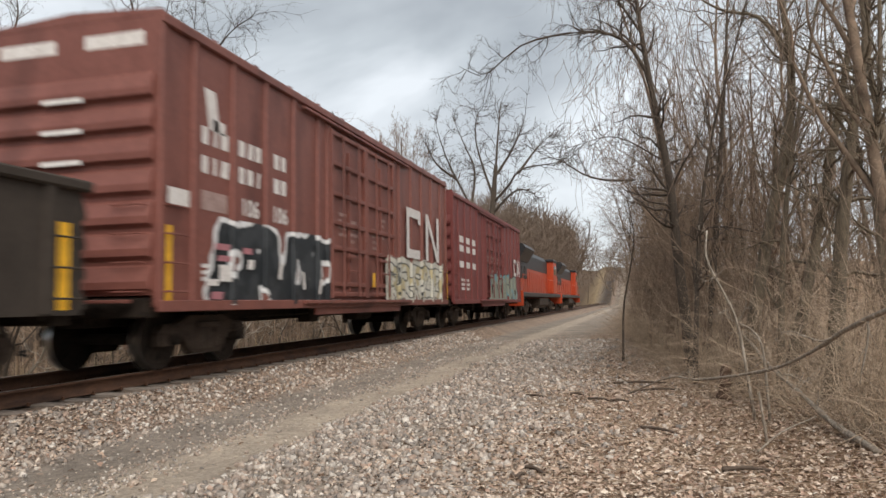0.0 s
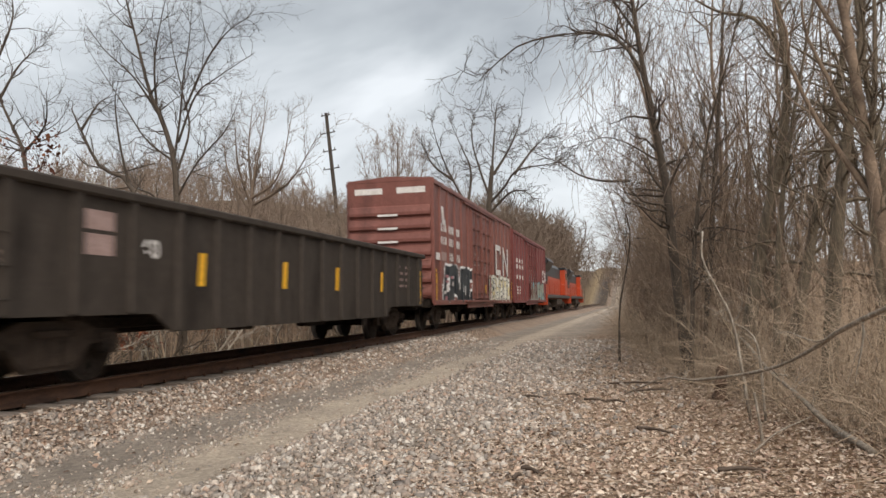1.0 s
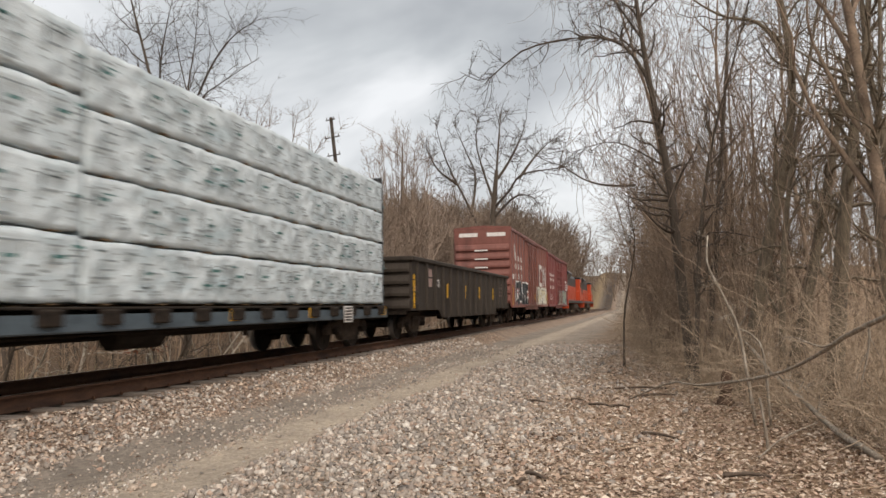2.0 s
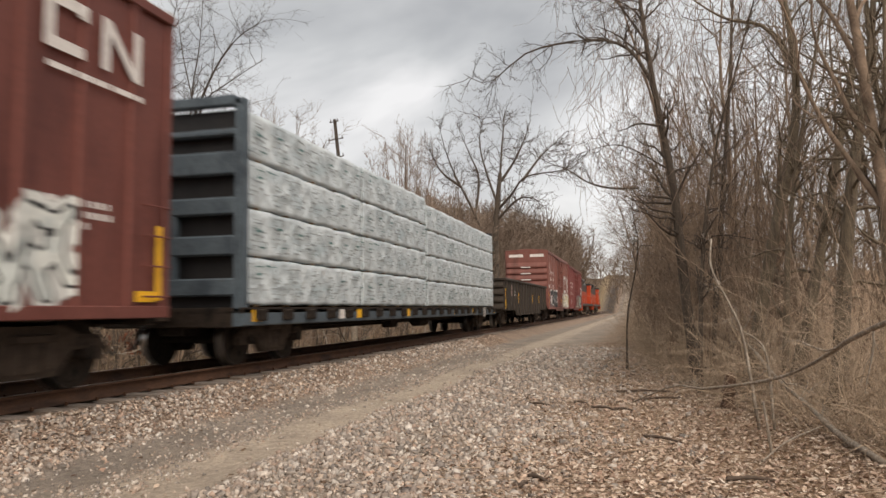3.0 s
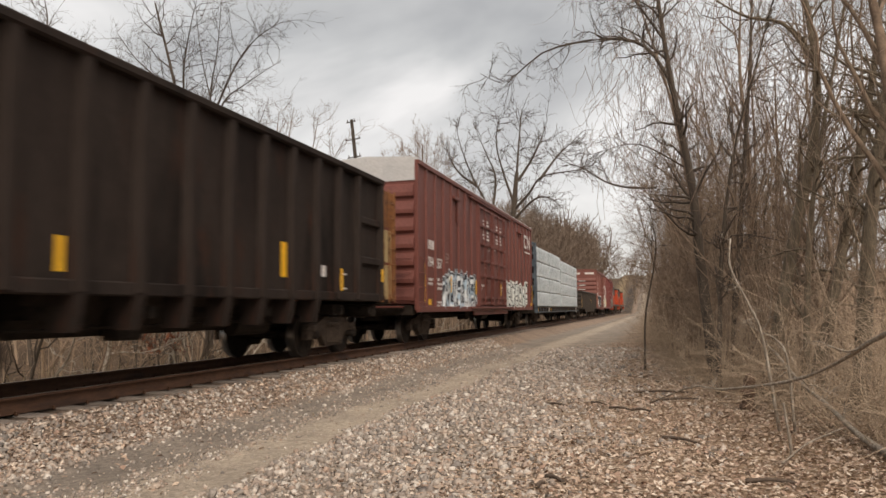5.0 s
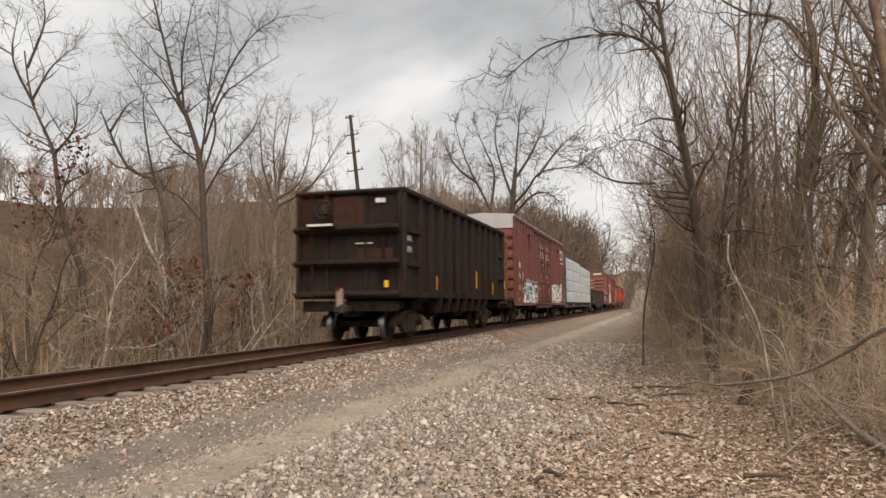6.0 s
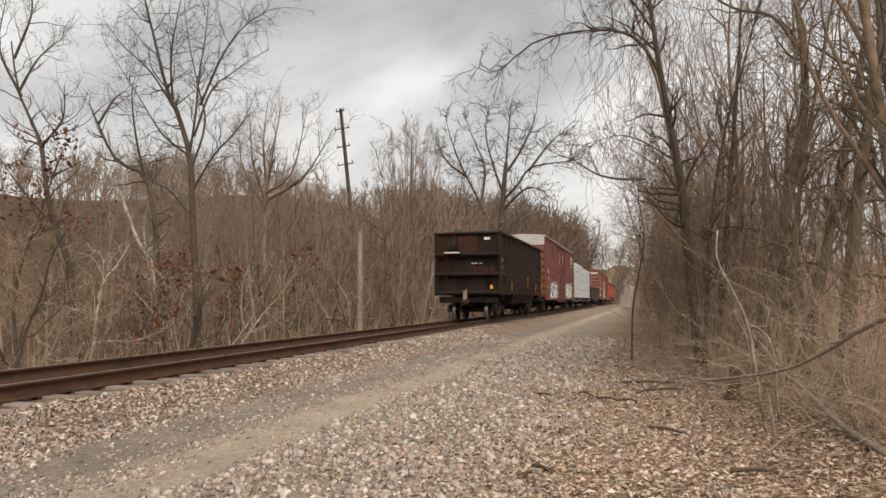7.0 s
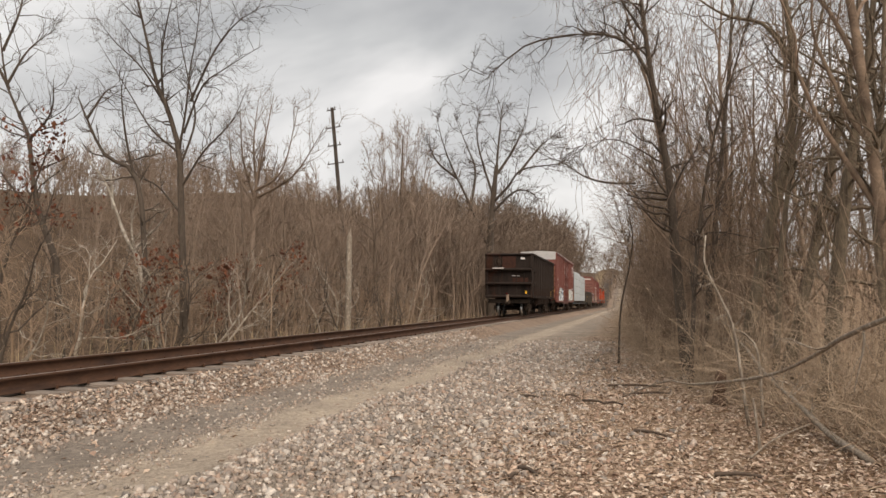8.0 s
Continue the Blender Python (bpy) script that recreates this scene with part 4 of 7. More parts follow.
    shaped_tree("tree", rng, ((-0.35, 18.0, 0.0), (-0.3, 18.0, 1.3), (-0.1, 18.0, 2.3), (0.0, 18.0, 3.1), (-0.12, 18.0, 4.0), (0.1, 18.0, 5.2)), 0.028,
                ((((0.05, 17.5, 4.3), (-0.6, 17.0, 4.26), (-1.1, 17.0, 4.43), (-1.55, 17.0, 4.75), (-2.0, 17.0, 4.95), (-2.7, 17.0, 5.4)), 0.032, 8, 0.8, -0.03),), BARK, "crooked dark sapling with a branch over the road", group, 14, 1.0, 0.006, -0.05)
    rng = np.random.default_rng(31)
    # fallen and leaning wood
    def log(name, pts, r, bark, label, count=0, length=0.5, tip=0.4):
        ob = empty(name)
        base = np.array(pts[0], float)
        ob.matrix_basis = Matrix.Translation(base)
        ln = (bend(pts, 18) - base, np.linspace(r, r * tip, 18), 8)
        q = ln[0]
        closed = (np.vstack([q[:1] + (q[:1] - q[1:2]) * 0.01, q, q[-1:] + (q[-1:] - q[-2:-1]) * 0.01]), np.concatenate([[0.0005], ln[1] * rng.uniform(0.82, 1.18, 18), [0.0005]]), 8)
        link_mesh("stem", tubes("stem", [closed]), bark, ob)
        if count:
            link_mesh("twig_spray", tubes("twig_spray", dress(rng, ln, count, length, 0.004, 3, 1, 0.02, 0.1)), bark, ob, kind="stuff")
        tagged(ob, label, "branch", "fallen and leaning branches")
    log("fallen_branch", ((2.05, 5.3, 1.62), (1.76, 6.79, 1.25), (1.62, 7.57, 0.99), (1.41, 8.36, 0.75), (1.06, 9.14, 0.58), (0.69, 9.93, 0.45), (0.42, 10.71, 0.40), (-0.17, 11.5, 0.06)), 0.024, PALE, "long pale fallen branch hung across the brush", 6, 0.5, 0.45)
    log("fallen_log", ((2.0, 7.2, 0.13), (1.92, 8.3, 0.18), (1.85, 9.4, 0.34), (1.72, 10.6, 0.55), (1.6, 11.6, 0.85)), 0.036, PALE, "pale weathered log lying in the brush", 8, 0.5, 0.6)
    log("leaning_branch", ((1.26, 9.0, 0.10), (1.13, 9.0, 1.14), (1.0, 9.0, 1.52), (0.82, 9.0, 1.95), (0.84, 9.1, 2.3)), 0.019, PALE, "pale dead branch leaning in the thicket", 6, 0.5)
    log("leaning_branch", ((1.42, 9.0, 0.10), (1.38, 9.0, 0.88), (1.28, 9.0, 1.11), (1.10, 9.0, 1.22)), 0.018, PALE, "thin pale bent branch", 3, 0.4)
    log("snapped_stick", ((1.22, 7.95, 0.02), (1.19, 7.95, 0.3), (1.16, 7.95, 0.54)), 0.016, PALE, "pale snapped stick standing in the litter", 0, 0, 0.7)
    log("snapped_stick", ((1.05, 7.4, 0.06), (1.35, 7.9, 0.16), (1.75, 8.3, 0.26)), 0.010, PALE, "thin pale stick propped on the litter", 0, 0, 0.7)
    log("dead_stump", ((1.17, 11.14, 0.0), (1.18, 11.14, 0.3), (1.22, 11.14, 0.55)), 0.11, material("rotten_wood", [(0.10, 0.062, 0.043), (0.15, 0.095, 0.066)], 6, 0.95, 0, 0.8, 20), "dark rotten stump among the brush", 0, 0, 0.55)
    stick = material("dark_stick", [(0.07, 0.05, 0.038), (0.11, 0.082, 0.062)], 8, 0.95, 0, 0.4, 30)
    for x, y, a, L in ((-0.57, 11.0, -35, 0.42), (-1.55, 11.3, -30, 0.4), (-0.28, 10.9, -25, 0.3), (0.86, 6.75, 5, 0.40), (0.0, 13.2, 10, 0.9), (-1.0, 6.2, 75, 0.16), (-0.95, 11.6, -20, 0.22), (-0.9, 6.4, -50, 0.3), (0.3, 12.3, 20, 0.7), (0.2, 8.6, -40, 0.5)):
        c, s = math.cos(radians(a)) * L / 2, math.sin(radians(a)) * L / 2
        z = float(ground_z(x, y)) + 0.03
        log("stick", ((x - c, y - s, z), (x, y, z + 0.02), (x + c, y + s, z)), 0.02, stick, "short dark stick on the leaf litter", 0, 0, 0.6)


build_thicket()

# ---- stones and leaves on the ground ----
def build_stones():
    rng = np.random.default_rng(77)
    n = 70000
    y = 3.6 + 24 * rng.uniform(0, 1, n) ** 1.9
    x = rng.uniform(-6.5, 0.8, n)
    keep = np.ones(n)
    u = x + 0.12 * np.sin(y * 0.8) + 0.05 * np.sin(y * 2.9 + 1)
    for lo, hi, k in ((-4.42, -3.72, 0.96), (-5.72, -4.9, 0.84)):
        keep -= k * smooth(lo - 0.14, lo + 0.14, u) * smooth(hi + 0.14, hi - 0.14, u)
    keep *= 1 - 0.9 * smooth(-1.9, -0.2, x + 0.3 * np.sin(1.3 * y))
    patchy = 0.75 + 0.35 * np.sin(1.9 * x + 0.7 * y) * np.sin(1.1 * y - 0.8 * x)
    ok = rng.uniform(0, 1, n) < keep * patchy
    x, y = x[ok], y[ok]
    n = len(x)
    size = np.clip(rng.lognormal(-3.95, 0.36, n), 0.009, 0.042) * np.where(x < -5.2, 0.95, 1.0) * (1 - 0.45 * np.exp(-((x + 4.7) / 0.7) ** 2)) * (1 + 0.02 * (y - 5))
    cube = np.array([(sx, sy, sz) for sx in (-1, 1) for sy in (-1, 1) for sz in (-1, 1)], float) * (1, 0.8, 0.62)
    V = cube[None] * rng.uniform(0.55, 1.2, (n, 8, 1)) + rng.normal(0, 0.16, (n, 8, 3))
    q = rng.normal(0, 1, (n, 4))
    q[:, 1:3] *= 0.5
    q /= np.linalg.norm(q, axis=1, keepdims=True)
    w, a, b, c = q.T
    R = np.stack([1 - 2 * (b * b + c * c), 2 * (a * b - c * w), 2 * (a * c + b * w), 2 * (a * b + c * w), 1 - 2 * (a * a + c * c), 2 * (b * c - a * w),
                  2 * (a * c - b * w), 2 * (b * c + a * w), 1 - 2 * (a * a + b * b)], -1).reshape(-1, 3, 3)
    V = np.einsum("nij,nkj->nki", R, V) * size[:, None, None]
    V += np.stack([x, y, ground_z(x, y) + size * 0.28], -1)[:, None]
    f = np.array([(0, 1, 3, 2), (4, 6, 7, 5), (0, 4, 5, 1), (2, 3, 7, 6), (0, 2, 6, 4), (1, 5, 7, 3)])
    F = (np.arange(n)[:, None, None] * 8 + f[None]).reshape(-1, 4)
    tagged(link_mesh("gravel", fast_mesh("gravel", V.reshape(-1, 3), F), STONE), "loose grey and tan crushed stone on the road and shoulder", "gravel", kind="stuff")


def build_litter():
    rng = np.random.default_rng(78)
    n = 230000
    y = 4.2 + 28 * rng.uniform(0, 1, n) ** 1.9
    x = rng.uniform(-6.55, 4.0, n)
    dens = smooth(-2.5, -0.3, x + 0.4 * np.sin(1.1 * y)) * (1 - 0.5 * smooth(3.0, 5.5, x)) + 1.0 * smooth(-5.6, -5.9, x) + 0.05 * smooth(-3.6, -3.0, x) + 0.02
    ok = rng.uniform(0, 1, n) < dens
    x, y = x[ok], y[ok]
    c = np.stack([x, y, ground_z(x, y) + rng.uniform(0.008, 0.026, len(x))], -1)
    tagged(link_mesh("leaf_litter", leaf_mesh("leaf_litter", rng, c, 0.043, 0.35), LEAF), "dry tan and brown fallen leaves along the verge", "leaves", kind="stuff")
    # fallen twigs on the verge
    lines = []
    for i in range(900):
        y = 4.4 + 16 * rng.uniform(0, 1) ** 1.6
        x = rng.uniform(-1.6, 3.2)
        a = rng.uniform(0, 2 * math.pi)
        p, r = limb(rng, (x, y, 0), (math.cos(a), math.sin(a), 0), rng.uniform(0.12, 0.6), rng.uniform(0.002, 0.006), 5, 0.18, 0.0, 0.5)
        p[:, 2] = ground_z(p[:, 0], p[:, 1]) + 0.022 + np.abs(rng.normal(0, 0.008, 5))
        lines.append((p, r, 4))
    tagged(link_mesh("fallen_twigs", tubes("fallen_twigs", lines), BRUSH), "thin dry twigs strewn over the leaf litter", "twigs", kind="stuff")


build_stones()
build_litter()

# ---- train ----
SPEED = 14.405
TIMES = [i * 0.5 for i in range(17)]
CARS = []      # (thing, middle of its car at the start, its pose on the car)
WHEELS = []    # (wheelset, place along its truck, radius)

OXIDE = material("oxide_paint", [(0.172, 0.061, 0.047), (0.215, 0.080, 0.062), (0.13, 0.047, 0.037)], 1.1, 0.55, 0, 0.12, 18, (1, 1, 0.35),
                 rust=(0.06, 0.024, 0.017), rust_amount=0.25, rust_scale=5)
OXIDE_B = material("oxide_paint_maroon", [(0.15, 0.036, 0.033), (0.19, 0.052, 0.046)], 1.1, 0.6, 0, 0.12, 18, (1, 1, 0.35), rust=(0.05, 0.02, 0.016), rust_amount=0.25, rust_scale=5)
OXIDE_C = material("oxide_paint_brown", [(0.138, 0.045, 0.036), (0.168, 0.058, 0.046), (0.105, 0.036, 0.030)], 1.1, 0.58, 0, 0.12, 18, (1, 1, 0.35), rust=(0.055, 0.022, 0.017), rust_amount=0.25, rust_scale=5, spec=0.3)
PINK = material("pink_spray", [(0.465, 0.195, 0.218), (0.375, 0.156, 0.172)], 6, 0.6, 0, 0.0)
GRIME = material("underframe_grime", [(0.020, 0.015, 0.012), (0.038, 0.029, 0.023), (0.012, 0.010, 0.009)], 5, 0.85, 0.1, 0.4, 30, spec=0.12)
CAST = material("cast_steel", [(0.048, 0.035, 0.028), (0.078, 0.058, 0.045), (0.028, 0.021, 0.017)], 6, 0.8, 0.2, 0.4, 30, spec=0.12)
TREAD = material("wheel_tread", [(0.55, 0.55, 0.55), (0.45, 0.44, 0.42)], 20, 0.28, 1.0, 0.05, 60)
GOND = material("gondola_paint", [(0.042, 0.034, 0.028), (0.060, 0.049, 0.041), (0.031, 0.025, 0.021)], 1.3, 0.68, 0, 0.2, 20, (1, 1, 0.4), rust=(0.075, 0.036, 0.021), rust_amount=0.2, rust_scale=4, spec=0.12)
COAL = material("coal_car_paint", [(0.018, 0.013, 0.0115), (0.036, 0.027, 0.023), (0.011, 0.0085, 0.0075)], 0.9, 0.75, 0, 0.3, 14, (1, 1, 0.3), rust=(0.052, 0.024, 0.016), rust_amount=0.5, rust_scale=1.3, spec=0.1)
RUSTY = material("rusted_plate", [(0.16, 0.062, 0.024), (0.24, 0.10, 0.035), (0.07, 0.03, 0.016)], 3.5, 0.85, 0, 0.4, 30)
RUSTY_DARK = material("dark_rust", [(0.042, 0.02, 0.0145), (0.062, 0.027, 0.019), (0.026, 0.015, 0.012)], 2.5, 0.85, 0, 0.3, 20, spec=0.2)
CREAM = material("cream_paint", [(0.52, 0.40, 0.20), (0.42, 0.30, 0.14)], 4, 0.7, 0, 0.2, 30, rust=(0.16, 0.065, 0.025), rust_amount=0.5, rust_scale=5)
SLATE = material("slate_blue_paint", [(0.062, 0.085, 0.105), (0.085, 0.11, 0.13), (0.045, 0.06, 0.075)], 2, 0.6, 0, 0.15, 20, rust=(0.06, 0.04, 0.03), rust_amount=0.25, rust_scale=5)
YELLOW = material("yellow_reflector", [(0.90, 0.50, 0.03), (0.82, 0.43, 0.025)], 5, 0.5, 0, 0.05, 30)
WHITE = material("white_stencil", [(0.78, 0.75, 0.72), (0.62, 0.575, 0.545)], 7, 0.65, 0, 0.0, 30)
DULL = material("faded_stencil", [(0.42, 0.30, 0.27), (0.30, 0.20, 0.18)], 7, 0.7, 0, 0.0, 30)
GALV = material("galvanised_roof", [(0.46, 0.46, 0.46), (0.55, 0.54, 0.53)], 2, 0.6, 0.1, 0.1, 20)
ORANGE = material("orange_paint", [(0.44, 0.058, 0.016), (0.36, 0.046, 0.014)], 2, 0.45, 0, 0.05, 20, rust=(0.2, 0.06, 0.02), rust_amount=0.2, rust_scale=4)
BLACK = material("black_paint", [(0.014, 0.014, 0.015), (0.024, 0.023, 0.023)], 3, 0.5, 0, 0.1, 20)
WRAP = material("lumber_wrap", [(0.55, 0.625, 0.655), (0.66, 0.72, 0.745), (0.43, 0.51, 0.54)], 1.6, 0.36, 0, 1.0, 9, (1, 0.6, 1.2), fine=4)
TEAL = material("wrap_print_teal", [(0.05, 0.15, 0.14), (0.11, 0.22, 0.21)], 6, 0.5, 0, 0.0)
INK = material("wrap_print_grey", [(0.22, 0.255, 0.265), (0.36, 0.39, 0.40)], 6, 0.5, 0, 0.0)
BOARD = material("sawn_timber", [(0.33, 0.21, 0.11), (0.22, 0.14, 0.08)], 6, 0.85, 0, 0.3, 40)
LENS = material("red_lamp_lens", [(0.10, 0.010, 0.008), (0.07, 0.008, 0.006)], 9, 0.2, 0, 0.0)
AMBER = material("device_shell", [(0.34, 0.26, 0.20), (0.24, 0.17, 0.12)], 6, 0.6, 0, 0.1)
GLASS = material("dark_cab_glass", [(0.012, 0.014, 0.016), (0.016, 0.018, 0.02)], 3, 0.08, 0, 0.0)

SHEET = 1.500     # half width to the side sheet
RIBX = 1.556      # half width over the ribs


def piece(name, me, parent, x, y, z, m=None):
    ob = new(name, me)
    ob.parent = parent
    ob.matrix_basis = (Matrix.Translation((x, y, z)) @ m) if m else Matrix.Translation((x, y, z))
    return ob


def mesh_of(name, bm, mats):
    me = bpy.data.meshes.new(name)
    bm.to_mesh(me)
    bm.free()
    for m in (mats if isinstance(mats, (list, tuple)) else [mats]):
        me.materials.append(m)
    return me


def make_shared():
    """Meshes that many cars share: side frames, wheelsets, couplers."""
    s = {}
    bm = bmesh.new()
    outer = [(-1.18, 0.36), (-1.20, 0.56), (-1.08, 0.68), (-0.78, 0.68), (-0.46, 0.80), (0.46, 0.80), (0.78, 0.68), (1.08, 0.68), (1.20, 0.56),
             (1.18, 0.36), (0.92, 0.36), (0.90, 0.50), (0.66, 0.50), (0.38, 0.20), (-0.38, 0.20), (-0.66, 0.50), (-0.90, 0.50), (-0.92, 0.36)]
    prism(bm, outer, "x", -0.07, 0.07)
    for y in (-0.23, 0.0, 0.23):
        cyl(bm, (0.06, y, 0.27), (0.06, y, 0.60), 0.085, n=8)
    box(bm, 0.05, 0, 0.655, 0.2, 0.62, 0.1, 0.02)
    for y in (-0.89, 0.89):
        box(bm, 0.03, y, 0.58, 0.2, 0.30, 0.16, 0.03)
    s["side_frame"] = mesh_of("side_frame", bm, CAST)
    bm = bmesh.new()
    box(bm, 0, 0, 0.56, 2.0, 0.36, 0.26, 0.03)
    cyl(bm, (0, 0, 0.62), (0, 0, 0.78), 0.2, n=12)
    box(bm, 0, 0.42, 0.42, 1.7, 0.07, 0.14)
    box(bm, 0, -0.42, 0.42, 1.7, 0.07, 0.14)
    s["bolster"] = mesh_of("bolster", bm, GRIME)

    def wheelset(r):
        bm = bmesh.new()
        cyl(bm, (-0.98, 0, 0), (0.98, 0, 0), 0.085, n=10)
        for sx in (-1, 1):
            a = [cyl(bm, (sx * 0.69, 0, 0), (sx * 0.72, 0, 0), r + 0.028, n=28), cyl(bm, (sx * 0.715, 0, 0), (sx * 0.825, 0, 0), r, n=28)]
            for f in {f for v in a[1]["verts"] for f in v.link_faces}:
                if abs(f.normal.x) < 0.5:
                    f.material_index = 1
            for f in {f for v in a[0]["verts"] for f in v.link_faces}:
                if abs(f.normal.x) < 0.5:
                    f.material_index = 1
            cyl(bm, (sx * 0.82, 0, 0), (sx * 0.835, 0, 0), r * 0.86, r * 0.80, n=24)
            cyl(bm, (sx * 0.83, 0, 0), (sx * 0.86, 0, 0), 0.15, 0.12, n=12)
            cyl(bm, (sx * 0.96, 0, 0), (sx * 1.14, 0, 0), 0.11, 0.09, n=12)
            for k in range(3):
                t = k * 2 * math.pi / 3
                cyl(bm, (sx * 1.13, 0.05 * math.cos(t), 0.05 * math.sin(t)), (sx * 1.15, 0.05 * math.cos(t), 0.05 * math.sin(t)), 0.018, n=6)
        return mesh_of("wheelset", bm, [GRIME, TREAD])
    s["wheelset"] = wheelset(0.46)
    s["wheelset_big"] = wheelset(0.53)
    bm = bmesh.new()
    box(bm, 0, -0.32, 0, 0.14, 0.7, 0.16, 0.02)
    prism(bm, [(-0.17, -0.02), (0.16, -0.02), (0.2, 0.10), (0.08, 0.26), (-0.05, 0.2), (-0.16, 0.22)], "x", -0.01, 0.01)
    box(bm, 0.0, 0.12, 0, 0.34, 0.28, 0.24, 0.06)
    box(bm, -0.1, 0.3, 0, 0.12, 0.16, 0.24, 0.04)
    s["coupler"] = mesh_of("coupler", bm, CAST)
    pts = [Vector((0.25, 0, -0.05)), Vector((0.26, 0.1, -0.25)), Vector((0.25, 0.25, -0.42)), Vector((0.22, 0.42, -0.47))]
    bm = bmesh.new()
    for a, b in zip(pts, pts[1:]):
        cyl(bm, a, b, 0.024, n=6)
    s["air_hose"] = mesh_of("air_hose", bm, BLACK)
    return s


SHARED = make_shared()


def add_truck(car, y, label="", big=False, axles=2):
    tk = new("truck", SHARED["bolster"])
    tk.parent = car
    tk.matrix_basis = Matrix.Translation((0, y, 0))
    for sx in (-1, 1):
        f = piece("side_frame", SHARED["side_frame"], tk, sx * 1.0, 0, 0, Matrix.Diagonal((sx, 1.0 if axles == 2 else 1.85, 1.12 if big else 1.0, 1)))
    r = 0.53 if big else 0.46
    ys = (-0.89, 0.89) if axles == 2 else (-1.75, 0.0, 1.75)
    for wy in ys:
        w = new("wheelset", SHARED["wheelset_big" if big else "wheelset"])
        w.parent = tk
        w.matrix_basis = Matrix.Translation((0, wy, r))
        WHEELS.append((w, wy, r))
    return tk


def add_running_gear(car, half, inset=1.9):
    for s in (-1, 1):
        add_truck(car, s * (half - inset))
        piece("coupler", SHARED["coupler"], car, 0, s * (half + 0.28), 0.86, Matrix.Rotation(0 if s > 0 else math.pi, 4, "Z"))
        piece("air_hose", SHARED["air_hose"], car, 0, s * (half + 0.1), 0.80, Matrix.Rotation(0 if s > 0 else math.pi, 4, "Z"))


def patch(bm, x, y, z, w, h, skew=0.0):
    """A flat painted rectangle on the near side (facing +x)."""
    q = [(y - w / 2, z - h / 2), (y + w / 2, z - h / 2), (y + w / 2 + skew, z + h / 2), (y - w / 2 + skew, z + h / 2)]
    bm.faces.new([bm.verts.new((x, a, b)) for a, b in q])


def painted(name, bm, m, parent, label=""):
    """Each larger painted shape as a part of its own; tiny stencil lines stay together."""
    small = bmesh.new()
    for f in bm.faces:
        target = small if f.calc_area() < 0.022 else bmesh.new()
        target.faces.new([target.verts.new(v.co) for v in f.verts])
        if target is not small:
            part(name, target, m, parent, label)
    if len(small.faces):
        tagged(part("stencil_lines", small, m, parent, "small stencilled lines"), kind="stuff")
    else:
        small.free()
    bm.free()


def end_patch(bm, y, x, z, w, h):
    """A flat painted rectangle on the rear end (facing -y)."""
    bm.faces.new([bm.verts.new((a, y, b)) for a, b in ((x - w / 2, z - h / 2), (x + w / 2, z - h / 2), (x + w / 2, z + h / 2), (x - w / 2, z + h / 2))])


def lettering(text, x, y, z, size, m, parent, width=1.0):
    """Stencilled figures on the near side, in the built-in font."""
    cu = bpy.data.curves.new("stencil", "FONT")
    cu.body, cu.size, cu.align_x, cu.align_y, cu.offset = text, size, "CENTER", "CENTER", 0.010
    tmp = new("stencil", cu)
    dg = bpy.context.evaluated_depsgraph_get()
    me = bpy.data.meshes.new_from_object(tmp.evaluated_get(dg))
    bpy.data.objects.remove(tmp)
    rows = Matrix(((0, 0, 1, x), (1, 0, 0, y), (0, 1, 0, z), (0, 0, 0, 1)))
    me.transform(rows @ Matrix.Diagonal((width, 1, 1, 1)))
    me.materials.clear()
    return link_mesh("stencil", me, m, parent, "white stencilled number")


def bars(bm, rng, x, y, z, w, h, rows, fill=0.6):
    """Unreadable lines of lettering as plain bars."""
    step = h / rows
    for i in range(rows):
        zz = z + h / 2 - (i + 0.5) * step
        yy = y - w / 2
        while yy < y + w / 2 - 0.02:
            d = min(rng.uniform(0.08, 0.3) * max(0.5, w), y + w / 2 - yy)
            patch(bm, x, yy + d / 2, zz, d, step * fill)
            yy += d + rng.uniform(0.02, 0.06)
            if rng.random() < 0.12:
                break


